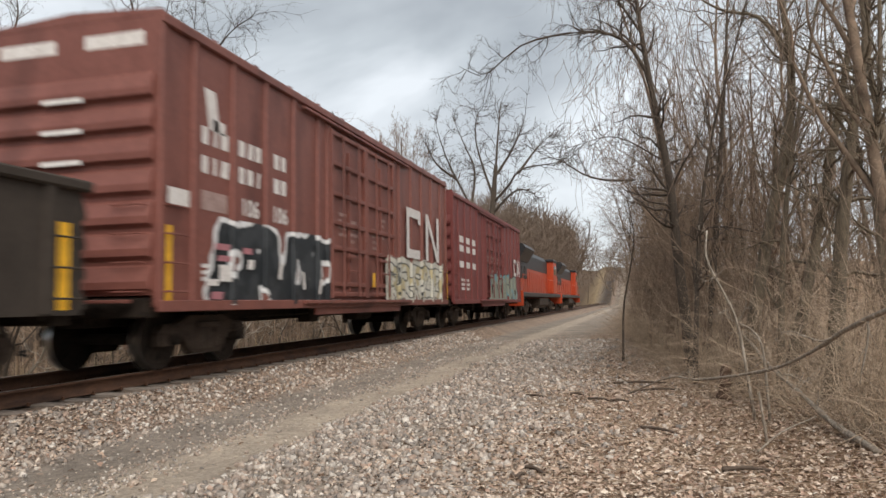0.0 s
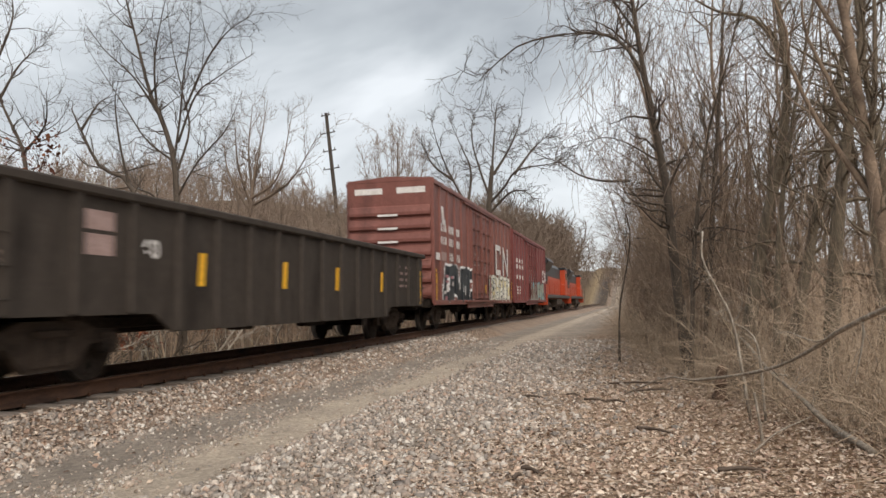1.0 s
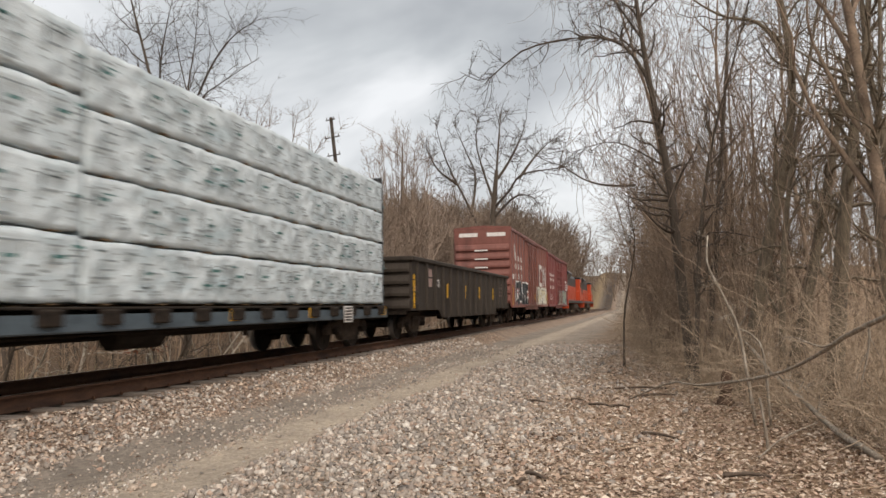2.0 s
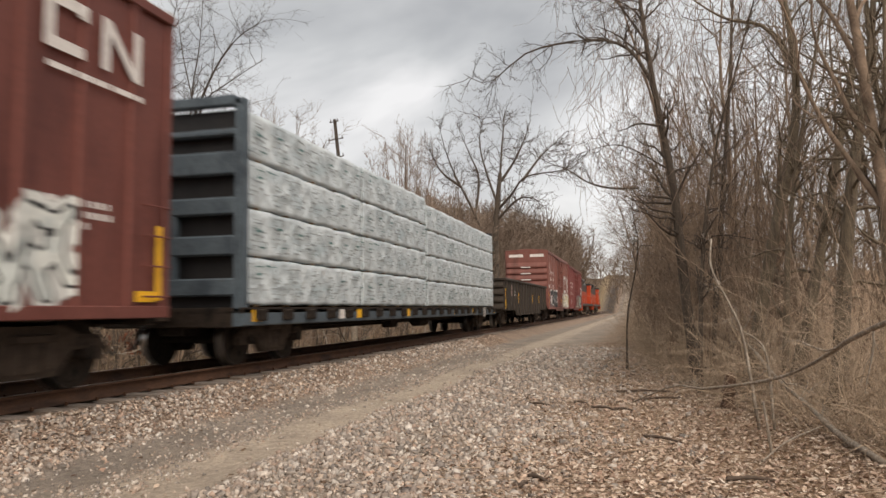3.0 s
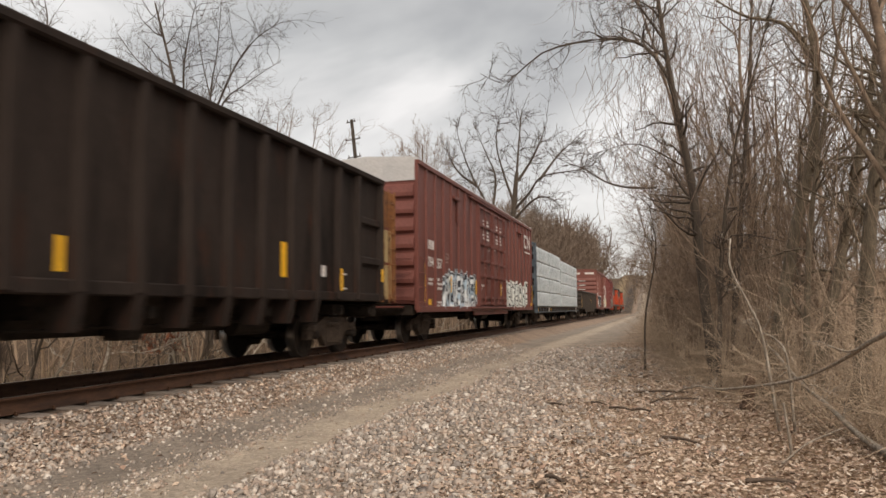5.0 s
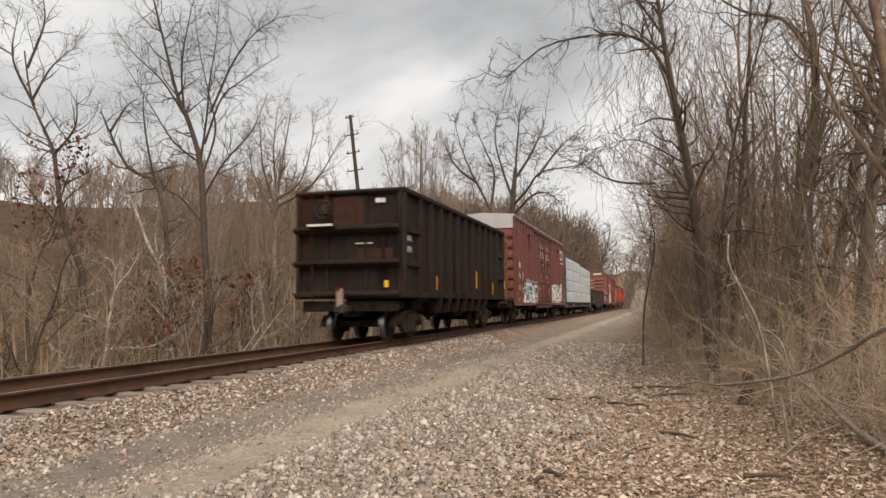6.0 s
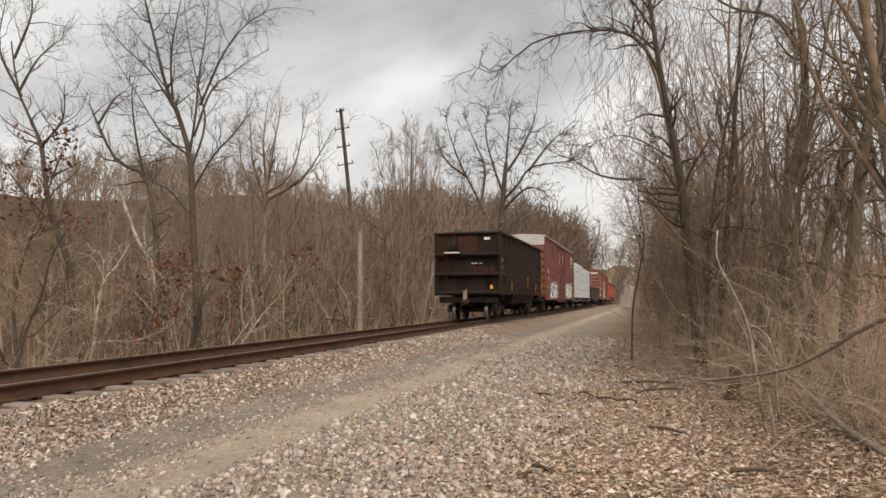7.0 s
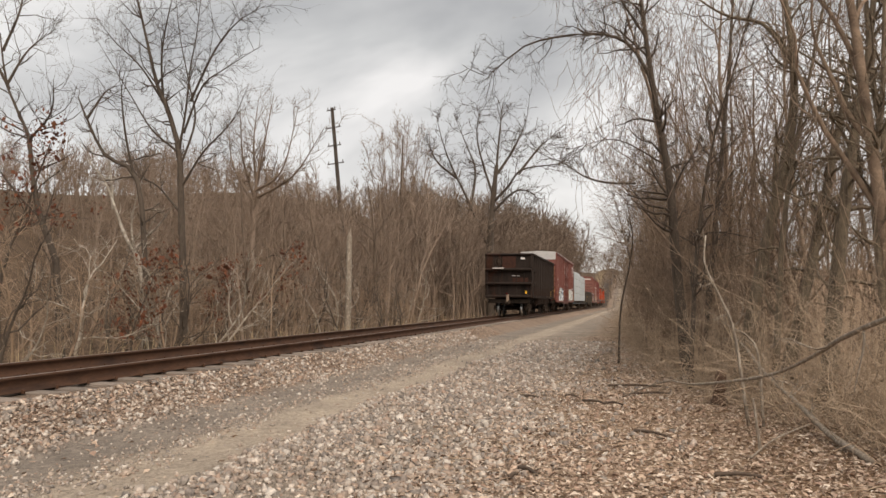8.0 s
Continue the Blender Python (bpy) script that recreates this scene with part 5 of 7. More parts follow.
def paint_material(name, fill, line, third, edge=0.06, spread=0.35, halo=None, rim=0.0):
    """Spray paint: figures (d < 0), their outline (d < edge), bare sheet beyond."""
    m = bpy.data.materials.new(name)
    m.use_nodes = True
    nt = m.node_tree
    b = nt.nodes["Principled BSDF"]
    b.inputs["Roughness"].default_value = 0.55
    at = nt.nodes.new("ShaderNodeAttribute")
    at.attribute_name = "d"
    tc = nt.nodes.new("ShaderNodeTexCoord")
    ns = nt.nodes.new("ShaderNodeTexNoise")
    ns.inputs["Scale"].default_value = 2.2
    ns.inputs["Detail"].default_value = 2
    nt.links.new(tc.outputs["Object"], ns.inputs["Vector"])

    def step(v, lo, hi):
        r = nt.nodes.new("ShaderNodeMapRange")
        r.inputs["From Min"].default_value, r.inputs["From Max"].default_value = lo, hi
        nt.links.new(v, r.inputs["Value"])
        return r.outputs[0]

    def mix(f, a, c):
        x = nt.nodes.new("ShaderNodeMix")
        x.data_type = "RGBA"
        nt.links.new(f, x.inputs[0])
        for sck, v in ((x.inputs[6], a), (x.inputs[7], c)):
            if isinstance(v, tuple):
                sck.default_value = (*v, 1)
            else:
                nt.links.new(v, sck)
        return x.outputs[2]
    inner = mix(step(ns.outputs["Fac"], 0.60 - spread * 0.3, 0.66 - spread * 0.3), fill, third)
    col = mix(step(at.outputs["Fac"], -0.012, 0.012), inner, line)
    if halo:
        col = mix(step(at.outputs["Fac"], edge - 0.01, edge + 0.01), col, halo)
        edge = edge + rim
    worn = nt.nodes.new("ShaderNodeTexNoise")
    worn.inputs["Scale"].default_value = 9.0
    worn.inputs["Detail"].default_value = 5
    nt.links.new(tc.outputs["Object"], worn.inputs["Vector"])
    shade = nt.nodes.new("ShaderNodeMapRange")
    shade.inputs["To Min"].default_value, shade.inputs["To Max"].default_value = 0.62, 1.15
    nt.links.new(worn.outputs["Fac"], shade.inputs["Value"])
    tone = nt.nodes.new("ShaderNodeVectorMath")
    tone.operation = "SCALE"
    nt.links.new(col, tone.inputs[0])
    nt.links.new(shade.outputs[0], tone.inputs["Scale"])
    nt.links.new(tone.outputs[0], b.inputs["Base Color"])
    tr = nt.nodes.new("ShaderNodeBsdfTransparent")
    mx = nt.nodes.new("ShaderNodeMixShader")
    nt.links.new(step(at.outputs["Fac"], edge - 0.012, edge + 0.012), mx.inputs[0])
    nt.links.new(b.outputs[0], mx.inputs[1])
    nt.links.new(tr.outputs[0], mx.inputs[2])
    nt.links.new(mx.outputs[0], nt.nodes["Material Output"].inputs["Surface"])
    return m


def side_depth(y, ribs, door=0.0):
    d = np.where(np.min(np.abs(y[..., None] - np.array(ribs)), -1) < 0.062, RIBX, SHEET) + 0.006
    return np.where(np.abs(y) < door, SHEET + 0.098, d)


def graffiti(parent, ribs, y0, y1, z0, z1, n, m, seed, r=0.11, blocky=0.5, label="", door=0.0):
    """Spray-painted figures with no readable letters, following sheet and ribs."""
    rng = np.random.default_rng(seed)
    segs = []
    w = (y1 - y0) / n
    hh = z1 - z0
    for i in range(n):
        c = y0 + (i + 0.5) * w
        tilt = rng.uniform(-0.3, 0.3)
        lo, hi, mid = rng.uniform(0.0, 0.1), rng.uniform(0.86, 1.0), rng.uniform(0.42, 0.58)
        left, right = -w * rng.uniform(0.3, 0.42), w * rng.uniform(0.28, 0.42)
        strokes = [((left, lo), (left * rng.uniform(0.6, 1.0), hi)), ((left * 0.8, hi), (right, hi - rng.uniform(0, 0.15)))]
        if rng.random() < blocky:
            strokes += [((right, hi - 0.1), (right * 0.9, mid)), ((right * 0.9, mid), (left * 0.3, mid - 0.08)), ((left * 0.2, mid), (right * rng.uniform(0.9, 1.2), lo))]
        else:
            strokes += [((right, hi - 0.1), (right * rng.uniform(0.7, 1.1), lo)), ((left * 0.7, lo + 0.05), (right * 0.8, lo))]
        if rng.random() < 0.5:
            strokes.append(((right, hi - 0.05), (right + w * rng.uniform(0.05, 0.25), hi + rng.uniform(0.05, 0.18))))
        # slashes run on into the next figure
        strokes.append(((right * 0.6, rng.uniform(0.1, 0.9)), (right + w * rng.uniform(0.25, 0.55), rng.uniform(0.1, 0.95))))
        for (a, b), (e, f) in strokes:
            segs.append(((c + a + tilt * b * hh, z0 + hh * b), (c + e + tilt * f * hh, z0 + hh * f)))
    pad = 0.3
    ys = np.arange(y0 - pad, y1 + pad, 0.045)
    knots = [v for q in (-door, door) for v in (q - 0.0002, q + 0.0002)] + [v for q in ribs for v in (q - 0.0621, q - 0.0619, q + 0.0619, q + 0.0621) if y0 - pad < v < y1 + pad]
    ys = np.unique(np.concatenate([ys, knots]))
    zs = np.arange(max(0.95, z0 - pad), z1 + pad, 0.045)
    Y, Z = np.meshgrid(ys, zs, indexing="ij")
    D = np.full(Y.shape, 9.0)
    for (a, b), (c, d) in segs:
        t = np.clip(((Y - a) * (c - a) + (Z - b) * (d - b)) / ((c - a) ** 2 + (d - b) ** 2 + 1e-9), 0, 1)
        D = np.minimum(D, np.hypot(Y - a - t * (c - a), Z - b - t * (d - b)))
    D = D - r + 0.03 * np.sin(9 * Y + 3 * np.sin(5 * Z)) * np.sin(8 * Z + 2) + 0.012 * np.sin(31 * Y + 4 * Z)
    V = np.stack([side_depth(Y, ribs, door), Y, Z], -1).reshape(-1, 3)
    idx = np.arange(Y.size).reshape(Y.shape)
    F = np.stack([idx[:-1, :-1], idx[1:, :-1], idx[1:, 1:], idx[:-1, 1:]], -1).reshape(-1, 4)
    F = F[(D.reshape(-1)[F] < 0.3).any(1)]
    used, F = np.unique(F, return_inverse=True)
    me = fast_mesh("graffiti", V[used], F.reshape(-1, 4))
    me.attributes.new("d", "FLOAT", "POINT").data.foreach_set("value", D.reshape(-1)[used].astype(np.float32))
    return link_mesh("graffiti", me, m, parent, label or "spray-painted graffiti")


def corrugated_end(y, out, z0, z1, ridges, half, cap):
    """An end wall of pressed horizontal ribs; out: -1 rear, 1 front."""
    bm = bmesh.new()
    h = (z1 - cap - z0) / ridges
    poly = [(y, z0)]
    for i in range(ridges):
        b = z0 + i * h
        poly += [(y, b + 0.02), (y + out * 0.02, b + 0.05), (y + out * 0.085, b + 0.20 * h), (y + out * 0.09, b + 0.42 * h), (y + out * 0.03, b + 0.86 * h), (y, b + 0.93 * h)]
    poly += [(y, z1), (y - out * 0.06, z1), (y - out * 0.06, z0)]
    prism(bm, poly, "x", -half, half)
    return bm


def ladder(bm, x, y0, y1, zs, stand=0.07, along="y"):
    for z in zs:
        if along == "y":
            cyl(bm, (x + stand, y0, z), (x + stand, y1, z), 0.013, n=6)
            for y in (y0, y1):
                cyl(bm, (x, y, z), (x + stand, y, z), 0.013, n=6)
        else:
            cyl(bm, (y0, x - stand, z), (y1, x - stand, z), 0.013, n=6)
            for y in (y0, y1):
                cyl(bm, (y, x, z), (y, x - stand, z), 0.013, n=6)


def brake_gear(car, x, y, z):
    bm = bmesh.new()
    for k in range(16):
        a, b = k * math.pi / 8, (k + 1) * math.pi / 8
        cyl(bm, (x + 0.24 * math.cos(a), y - 0.16, z + 0.24 * math.sin(a)), (x + 0.24 * math.cos(b), y - 0.16, z + 0.24 * math.sin(b)), 0.014, n=6)
    for k in range(4):
        a = k * math.pi / 2
        cyl(bm, (x, y - 0.14, z), (x + 0.24 * math.cos(a), y - 0.16, z + 0.24 * math.sin(a)), 0.01, n=5)
    box(bm, x, y - 0.07, z, 0.2, 0.14, 0.26, 0.02)
    part("brake_wheel", bm, CAST, car, "dark hand-brake wheel and housing")


def underframe(car, half, z, w=1.35, belly=0.0):
    bm = bmesh.new()
    box(bm, 0, 0, z - 0.16, 0.5, 2 * half - 0.3, 0.34, 0.02)
    n = int(half * 2 / 1.5)
    for i in range(n + 1):
        y = -half + 0.4 + i * (2 * half - 0.8) / n
        box(bm, 0, y, z - 0.04, 2 * w, 0.1, 0.16)
    for s in (-1, 1):
        box(bm, 0, s * (half - 0.12), z - 0.05, 2 * w, 0.24, 0.28, 0.02)
        box(bm, 0, s * (half - 1.9), z - 0.02, 2.5, 0.45, 0.22, 0.02)
    part("underframe", bm, GRIME, car)
    bm = bmesh.new()
    cyl(bm, (0.5, 1.6, z - 0.28), (0.5, 2.7, z - 0.28), 0.19, n=12)
    box(bm, 0.6, -1.2, z - 0.25, 0.35, 0.5, 0.35, 0.04)
    cyl(bm, (0.75, -half + 3.1, z - 0.25), (0.75, half - 3.1, z - 0.20), 0.02, n=6)
    cyl(bm, (0.35, -half + 2.6, z - 0.35), (0.35, 1.5, z - 0.3), 0.018, n=6)
    part("brake_rigging", bm, GRIME, car)


def plug_door(car, name, y0, y1, z0, z1, levels, m, stiles=1):
    """A sliding plug door leaf with frame bars, lock rods and handles."""
    bm = bmesh.new()
    yc, w = (y0 + y1) / 2, y1 - y0
    box(bm, SHEET - 0.01, yc, (z0 + z1) / 2, 0.07, w - 0.02, z1 - z0)
    door = part(name, bm, m, car)
    bm = bmesh.new()
    for y in (y0 + 0.06, y1 - 0.06):
        box(bm, SHEET + 0.055, y, (z0 + z1) / 2, 0.07, 0.11, z1 - z0 - 0.02, 0.012)
    for k in range(stiles):
        y = y0 + w * (k + 1) / (stiles + 1)
        box(bm, SHEET + 0.05, y, (z0 + z1) / 2 - 0.1, 0.05, 0.07, z1 - z0 - 0.5, 0.01)
    for i, z in enumerate(levels):
        box(bm, SHEET + 0.05, yc, z, 0.075, w - 0.22, 0.10, 0.015)
    part("door_frame", bm, m, door)
    bm = bmesh.new()
    for y in (y0 + w * 0.28, y1 - w * 0.28):
        cyl(bm, (SHEET + 0.12, y, z0 + 0.05), (SHEET + 0.12, y, z1 - 0.05), 0.022, n=6)
    box(bm, SHEET + 0.12, yc, z0 + 0.95, 0.05, 0.5, 0.07, 0.01)
    cyl(bm, (SHEET + 0.15, yc - 0.25, z0 + 0.62), (SHEET + 0.15, yc + 0.25, z0 + 0.62), 0.02, n=6)
    part("lock_rod", bm, m, door)
    return door


def boxcar(label, lo, hi, top, door_w, leaves, pitch, m, seed, end_cap=0.78, cap_mat=None, roof_mat=None):
    car = empty("boxcar")
    half = (hi - lo) / 2
    z0 = 0.93
    rng = random.Random(seed)
    # sides, sills, chords
    for s, nm in ((1, "side_wall"), (-1, "side_wall")):
        bm = bmesh.new()
        box(bm, s * (SHEET - 0.02), 0, (z0 + top) / 2, 0.04, 2 * half - 0.04, top - z0 - 0.02)
        part(nm, bm, m, car)
        bm = bmesh.new()
        box(bm, s * (SHEET + 0.02), 0, top - 0.07, 0.10, 2 * half, 0.14, 0.015)
        part("top_chord", bm, m, car)
        bm = bmesh.new()
        box(bm, s * (SHEET + 0.015), 0, z0 + 0.02, 0.09, 2 * half, 0.16, 0.012)
        box(bm, s * (SHEET - 0.02), 0, z0 - 0.10, 0.05, door_w + 1.2, 0.2)
        part("side_sill", bm, m, car)
    # ribs
    bm = bmesh.new()
    hgt = top - 0.14 - (z0 + 0.10)
    prism(bm, [(-0.01, -0.06), (0.056, -0.035), (0.056, 0.035), (-0.01, 0.06)], "y", 0, 1)
    me = bpy.data.meshes.new("rib")
    bmesh.ops.transform(bm, matrix=Matrix(((1, 0, 0, 0), (0, 0, 1, 0), (0, 1, 0, 0), (0, 0, 0, 1))) @ Matrix.Diagonal((1, hgt, 1, 1)), verts=bm.verts)
    bmesh.ops.recalc_face_normals(bm, faces=bm.faces)
    bm.to_mesh(me)
    bm.free()
    me.materials.append(m)
    ribs = []
    first = half - 0.80
    y = -first
    while y < -door_w / 2 - 0.25:
        ribs += [y, -y]
        y += pitch
    ribs += [-door_w / 2 - 0.07, door_w / 2 + 0.07]
    for y in sorted(ribs):
        for s in (1, -1):
            piece("rib", me, car, s * SHEET, y, z0 + 0.10, Matrix.Diagonal((s, 1, 1, 1)))
    for sx in (-1, 1):
        for sy in (-1, 1):
            bm = bmesh.new()
            box(bm, sx * (SHEET - 0.02), sy * (half - 0.06), (z0 + top) / 2, 0.12, 0.13, top - z0, 0.02)
            part("corner_post", bm, m, car)
    # ends
    part("end_wall", corrugated_end(-half, -1, 1.1, top - 0.02, 7, SHEET - 0.07, end_cap), m, car, "rust-red pressed end wall with horizontal ribs")
    part("end_wall", corrugated_end(half, 1, 1.1, top - 0.02, 7, SHEET - 0.07, end_cap), m, car)
    if cap_mat:
        bm = bmesh.new()
        box(bm, 0, -half - 0.012, top - end_cap / 2 + 0.02, 2 * SHEET - 0.1, 0.02, end_cap - 0.04)
        part("end_cap", bm, cap_mat, car, "pale grey painted panel at the top of the end wall")
    # roof
    bm = bmesh.new()
    prism(bm, [(-SHEET - 0.04, top - 0.01), (SHEET + 0.04, top - 0.01), (SHEET + 0.03, top + 0.03), (0, top + 0.13), (-SHEET - 0.03, top + 0.03)], "y", -half, half)
    part("roof", bm, roof_mat or m, car, "weathered metal roof with cross ribs")
    for k in range(13):
        bm = bmesh.new()
        y = -half + 0.05 + k * (2 * half - 0.1) / 12
        prism(bm, [(-SHEET - 0.03, top + 0.03), (0, top + 0.13), (SHEET + 0.03, top + 0.03), (SHEET + 0.03, top + 0.07), (0, top + 0.17), (-SHEET - 0.03, top + 0.07)], "y", y - 0.04, y + 0.04)
        part("roof_rib", bm, roof_mat or m, car)
    # doors and door rails
    lw = door_w / leaves
    dz0, dz1 = z0 + 0.12, top - 0.32
    hgt = dz1 - dz0
    for k in range(leaves):
        y0 = -door_w / 2 + k * lw
        plug_door(car, "door", y0 + 0.01, y0 + lw - 0.01, dz0, dz1, [dz0 + 0.1, dz0 + 0.32, dz0 + hgt * 0.30, dz0 + hgt * 0.45, dz0 + hgt * 0.62, dz0 + hgt * 0.80, dz1 - 0.08], m)
    bm = bmesh.new()
    box(bm, SHEET + 0.09, 0, z0 + 0.06, 0.10, door_w + 2.6, 0.07, 0.01)
    part("door_track", bm, m, car)
    bm = bmesh.new()
    box(bm, SHEET + 0.07, 0, top - 0.22, 0.08, door_w + 2.6, 0.06, 0.01)
    part("door_track", bm, m, car)
    # ladders and grab irons
    for sy in (-1, 1):
        ye = sy * (half - 0.10)
        for z in (1.15, 1.55, 1.95, 2.35):
            bm = bmesh.new()
            ladder(bm, SHEET + 0.04, min(ye, ye - sy * 0.46), max(ye, ye - sy * 0.46), [z])
            part("grab_iron", bm, m, car)
    for z in (1.15, 1.55, 1.95, 2.35):
        bm = bmesh.new()
        ladder(bm, -half - 0.05, 0.85, 1.32, [z], along="x")
        part("grab_iron", bm, m, car)
    bm = bmesh.new()
    box(bm, 0, -half - 0.16, 1.02, 2.3, 0.2, 0.05, 0.01)
    part("end_step", bm, m, car)
    brake_gear(car, -0.55, -half - 0.06, 2.55)
    underframe(car, half, z0 + 0.05)
    add_running_gear(car, half + 0.05)
    CARS.append((car, (lo + hi) / 2, Matrix()))
    tagged(car, label, "boxcar", "cars of the freight train")
    return car, half, sorted(ribs), rng


def logo(bm, x, y, z, w, h, t):
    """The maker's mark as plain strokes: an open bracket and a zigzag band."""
    patch(bm, x, y - w * 0.47, z, t, h)
    patch(bm, x, y - w * 0.30, z + h / 2 - t / 2, w * 0.34, t)
    patch(bm, x, y - w * 0.30, z - h / 2 + t / 2, w * 0.34, t)
    patch(bm, x, y - w * 0.14, z + h * 0.36, t, h * 0.28)
    patch(bm, x, y + w * 0.10, z, t, h)
    patch(bm, x, y + w * 0.47, z, t, h)
    patch(bm, x, y + w * 0.47, z, t * 1.1, h, -w * 0.37)


def build_boxcars():
    dec = SHEET + 0.004
    # rust-red car with white figures
    car, half, ribs, rng = boxcar("rust-red ribbed boxcar with black and white graffiti", 8.51, 24.06, 5.05, 4.2, 2, 1.08, OXIDE, 4)
    mid = (8.51 + 24.06) / 2
    bm = bmesh.new()
    for k, (yy, n) in enumerate(((9.88, 3), (10.95, 3), (12.02, 2))):
        for row, zz in ((0, 3.55), (1, 3.10)):
            for i in range(n):
                w = rng.choice((0.09, 0.17, 0.2, 0.22))
                patch(bm, dec, yy - mid + (i - (n - 1) / 2) * 0.27, zz, w, 0.27, rng.choice((0, 0, 0.03)))
    patch(bm, dec, 9.86 - mid, 3.98, 0.30, 0.62, -0.12)
    patch(bm, dec, 10.0 - mid, 3.75, 0.34, 0.2)
    patch(bm, SHEET + 0.052, 8.9 - mid, 2.5, 0.5, 0.24)
    bars(bm, rng, dec, 9.85 - mid, 1.45, 0.6, 0.3, 3)
    logo(bm, RIBX + 0.006, 21.2 - mid, 2.95, 3.4, 1.45, 0.26)
    painted("marking", bm, WHITE, car, "white block markings")
    bm = bmesh.new()
    patch(bm, dec, 9.88 - mid, 2.55, 0.72, 0.3)
    for yy in (14.9, 15.6, 17.0, 17.5):
        bars(bm, rng, SHEET + 0.03, yy - mid, rng.uniform(2.4, 2.9), 0.42, 0.6, 4, 0.5)
    patch(bm, dec, 13.1 - mid, 2.2, 0.2, 0.2)
    painted("faded_marking", bm, DULL, car, "faded pale stencil marks")
    lettering("106", dec, 10.95 - mid, 2.56, 0.40, WHITE, car)
    lettering("106", dec, 12.02 - mid, 2.56, 0.40, WHITE, car)
    bm = bmesh.new()
    patch(bm, dec + 0.05, 8.68 - mid, 1.55, 0.12, 1.05)
    patch(bm, RIBX + 0.004, 23.95 - mid, 1.5, 0.10, 1.0)
    patch(bm, SHEET + 0.13, 16.6 - mid, 1.5, 0.16, 0.35)
    painted("reflector", bm, YELLOW, car, "yellow reflective strips")
    bm = bmesh.new()
    ye = -half - 0.004
    end_patch(bm, ye, 0.75, 4.73, 1.0, 0.20)
    end_patch(bm, ye, -0.75, 4.73, 1.0, 0.20)
    for z in (4.02, 3.57, 3.12):
        end_patch(bm, -half - 0.094, -0.05, z - 0.13, 0.7, 0.07)
    painted("end_marking", bm, WHITE, car, "white end markings")
    graffiti(car, ribs, 9.75 - mid, 14.4 - mid, 1.08, 2.08, 4, paint_material("graffiti_black", (0.018, 0.022, 0.026), (0.78, 0.78, 0.78), (0.04, 0.045, 0.05), 0.095), 21, 0.2, label="black graffiti with a white outline")
    graffiti(car, ribs, 17.7 - mid, 23.4 - mid, 1.1, 2.0, 5, paint_material("graffiti_cream", (0.68, 0.66, 0.58), (0.04, 0.045, 0.045), (0.55, 0.47, 0.28), 0.04, halo=(0.66, 0.64, 0.56), rim=0.16), 22, 0.10, label="cream graffiti with dark edges", door=2.1)
    bm = bmesh.new()
    for yy, zz, w, h in ((10.0, 1.86, 0.42, 0.10), (10.05, 1.68, 0.38, 0.09), (10.75, 1.84, 0.30, 0.10), (9.85, 1.10, 0.32, 0.12)):
        patch(bm, RIBX + 0.012, yy - mid, zz, w, h, 0.03)
    painted("paint_highlight", bm, PINK, car, "pink spray highlight")
    bm = bmesh.new()
    for yy, zz, w, h, k in ((10.1, 1.45, 0.36, 0.26, 0), (10.85, 1.62, 0.2, 0.16, 0.05), (9.75, 1.30, 0.30, 0.10, 0), (11.9, 1.55, 0.12, 0.3, 0.06), (12.9, 1.40, 0.1, 0.34, -0.05), (13.6, 1.30, 0.12, 0.3, 0.1)):
        patch(bm, RIBX + 0.012, yy - mid, zz, w, h, k)
    painted("paint_highlight", bm, WHITE, car, "white spray highlight")
    # second car, ahead of it
    car, half, ribs, rng = boxcar("dark maroon ribbed boxcar with blue graffiti", 25.02, 40.38, 4.9, 4.2, 2, 1.08, OXIDE_B, 5)
    mid = (25.02 + 40.38) / 2
    bm = bmesh.new()
    for yy in (26.4, 27.45, 28.5):
        for zz in (3.3, 2.95, 2.35):
            patch(bm, dec, yy - mid, zz, 0.66, 0.24)
    logo(bm, RIBX + 0.006, 39.0 - mid, 2.7, 1.8, 0.9, 0.18)
    bars(bm, rng, dec, 27.0 - mid, 1.6, 1.4, 0.5, 3)
    painted("marking", bm, WHITE, car, "white block markings")
    bm = bmesh.new()
    for yy in (31.5, 32.3, 33.6):
        bars(bm, rng, SHEET + 0.03, yy - mid, 2.6, 0.5, 0.8, 4, 0.5)
    painted("faded_marking", bm, DULL, car)
    graffiti(car, ribs, 31.2 - mid, 39.2 - mid, 1.0, 2.05, 7, paint_material("graffiti_blue", (0.13, 0.30, 0.36), (0.04, 0.05, 0.05), (0.25, 0.27, 0.22), 0.04, 0.7), 23, 0.2, label="blue-grey graffiti", door=2.1)
    # long high car with double plug doors
    car, half, ribs, rng = boxcar("long rust-red high-cube boxcar with pale blue graffiti", -53.3, -34.59, 5.1, 4.8, 2, 0.87, OXIDE_C, 6, 0.62, GALV, GALV)
    mid = (-53.3 - 34.59) / 2
    lettering("794", dec, -52.08 - mid + 0.02, 2.30, 0.42, WHITE, car, 0.95)
    lettering("057", dec, -51.22 - mid, 2.30, 0.42, WHITE, car, 0.95)
    bm = bmesh.new()
    for i in range(3):
        patch(bm, dec, -52.3 - mid + i * 0.24, 2.82, 0.18, 0.26)
    logo(bm, RIBX + 0.006, -36.1 - mid, 4.24, 1.55, 0.66, 0.14)
    bars(bm, rng, RIBX + 0.006, -36.05 - mid, 3.72, 1.6, 0.12, 1)
    bars(bm, rng, dec, -52.1 - mid, 1.75, 0.55, 0.25, 2)
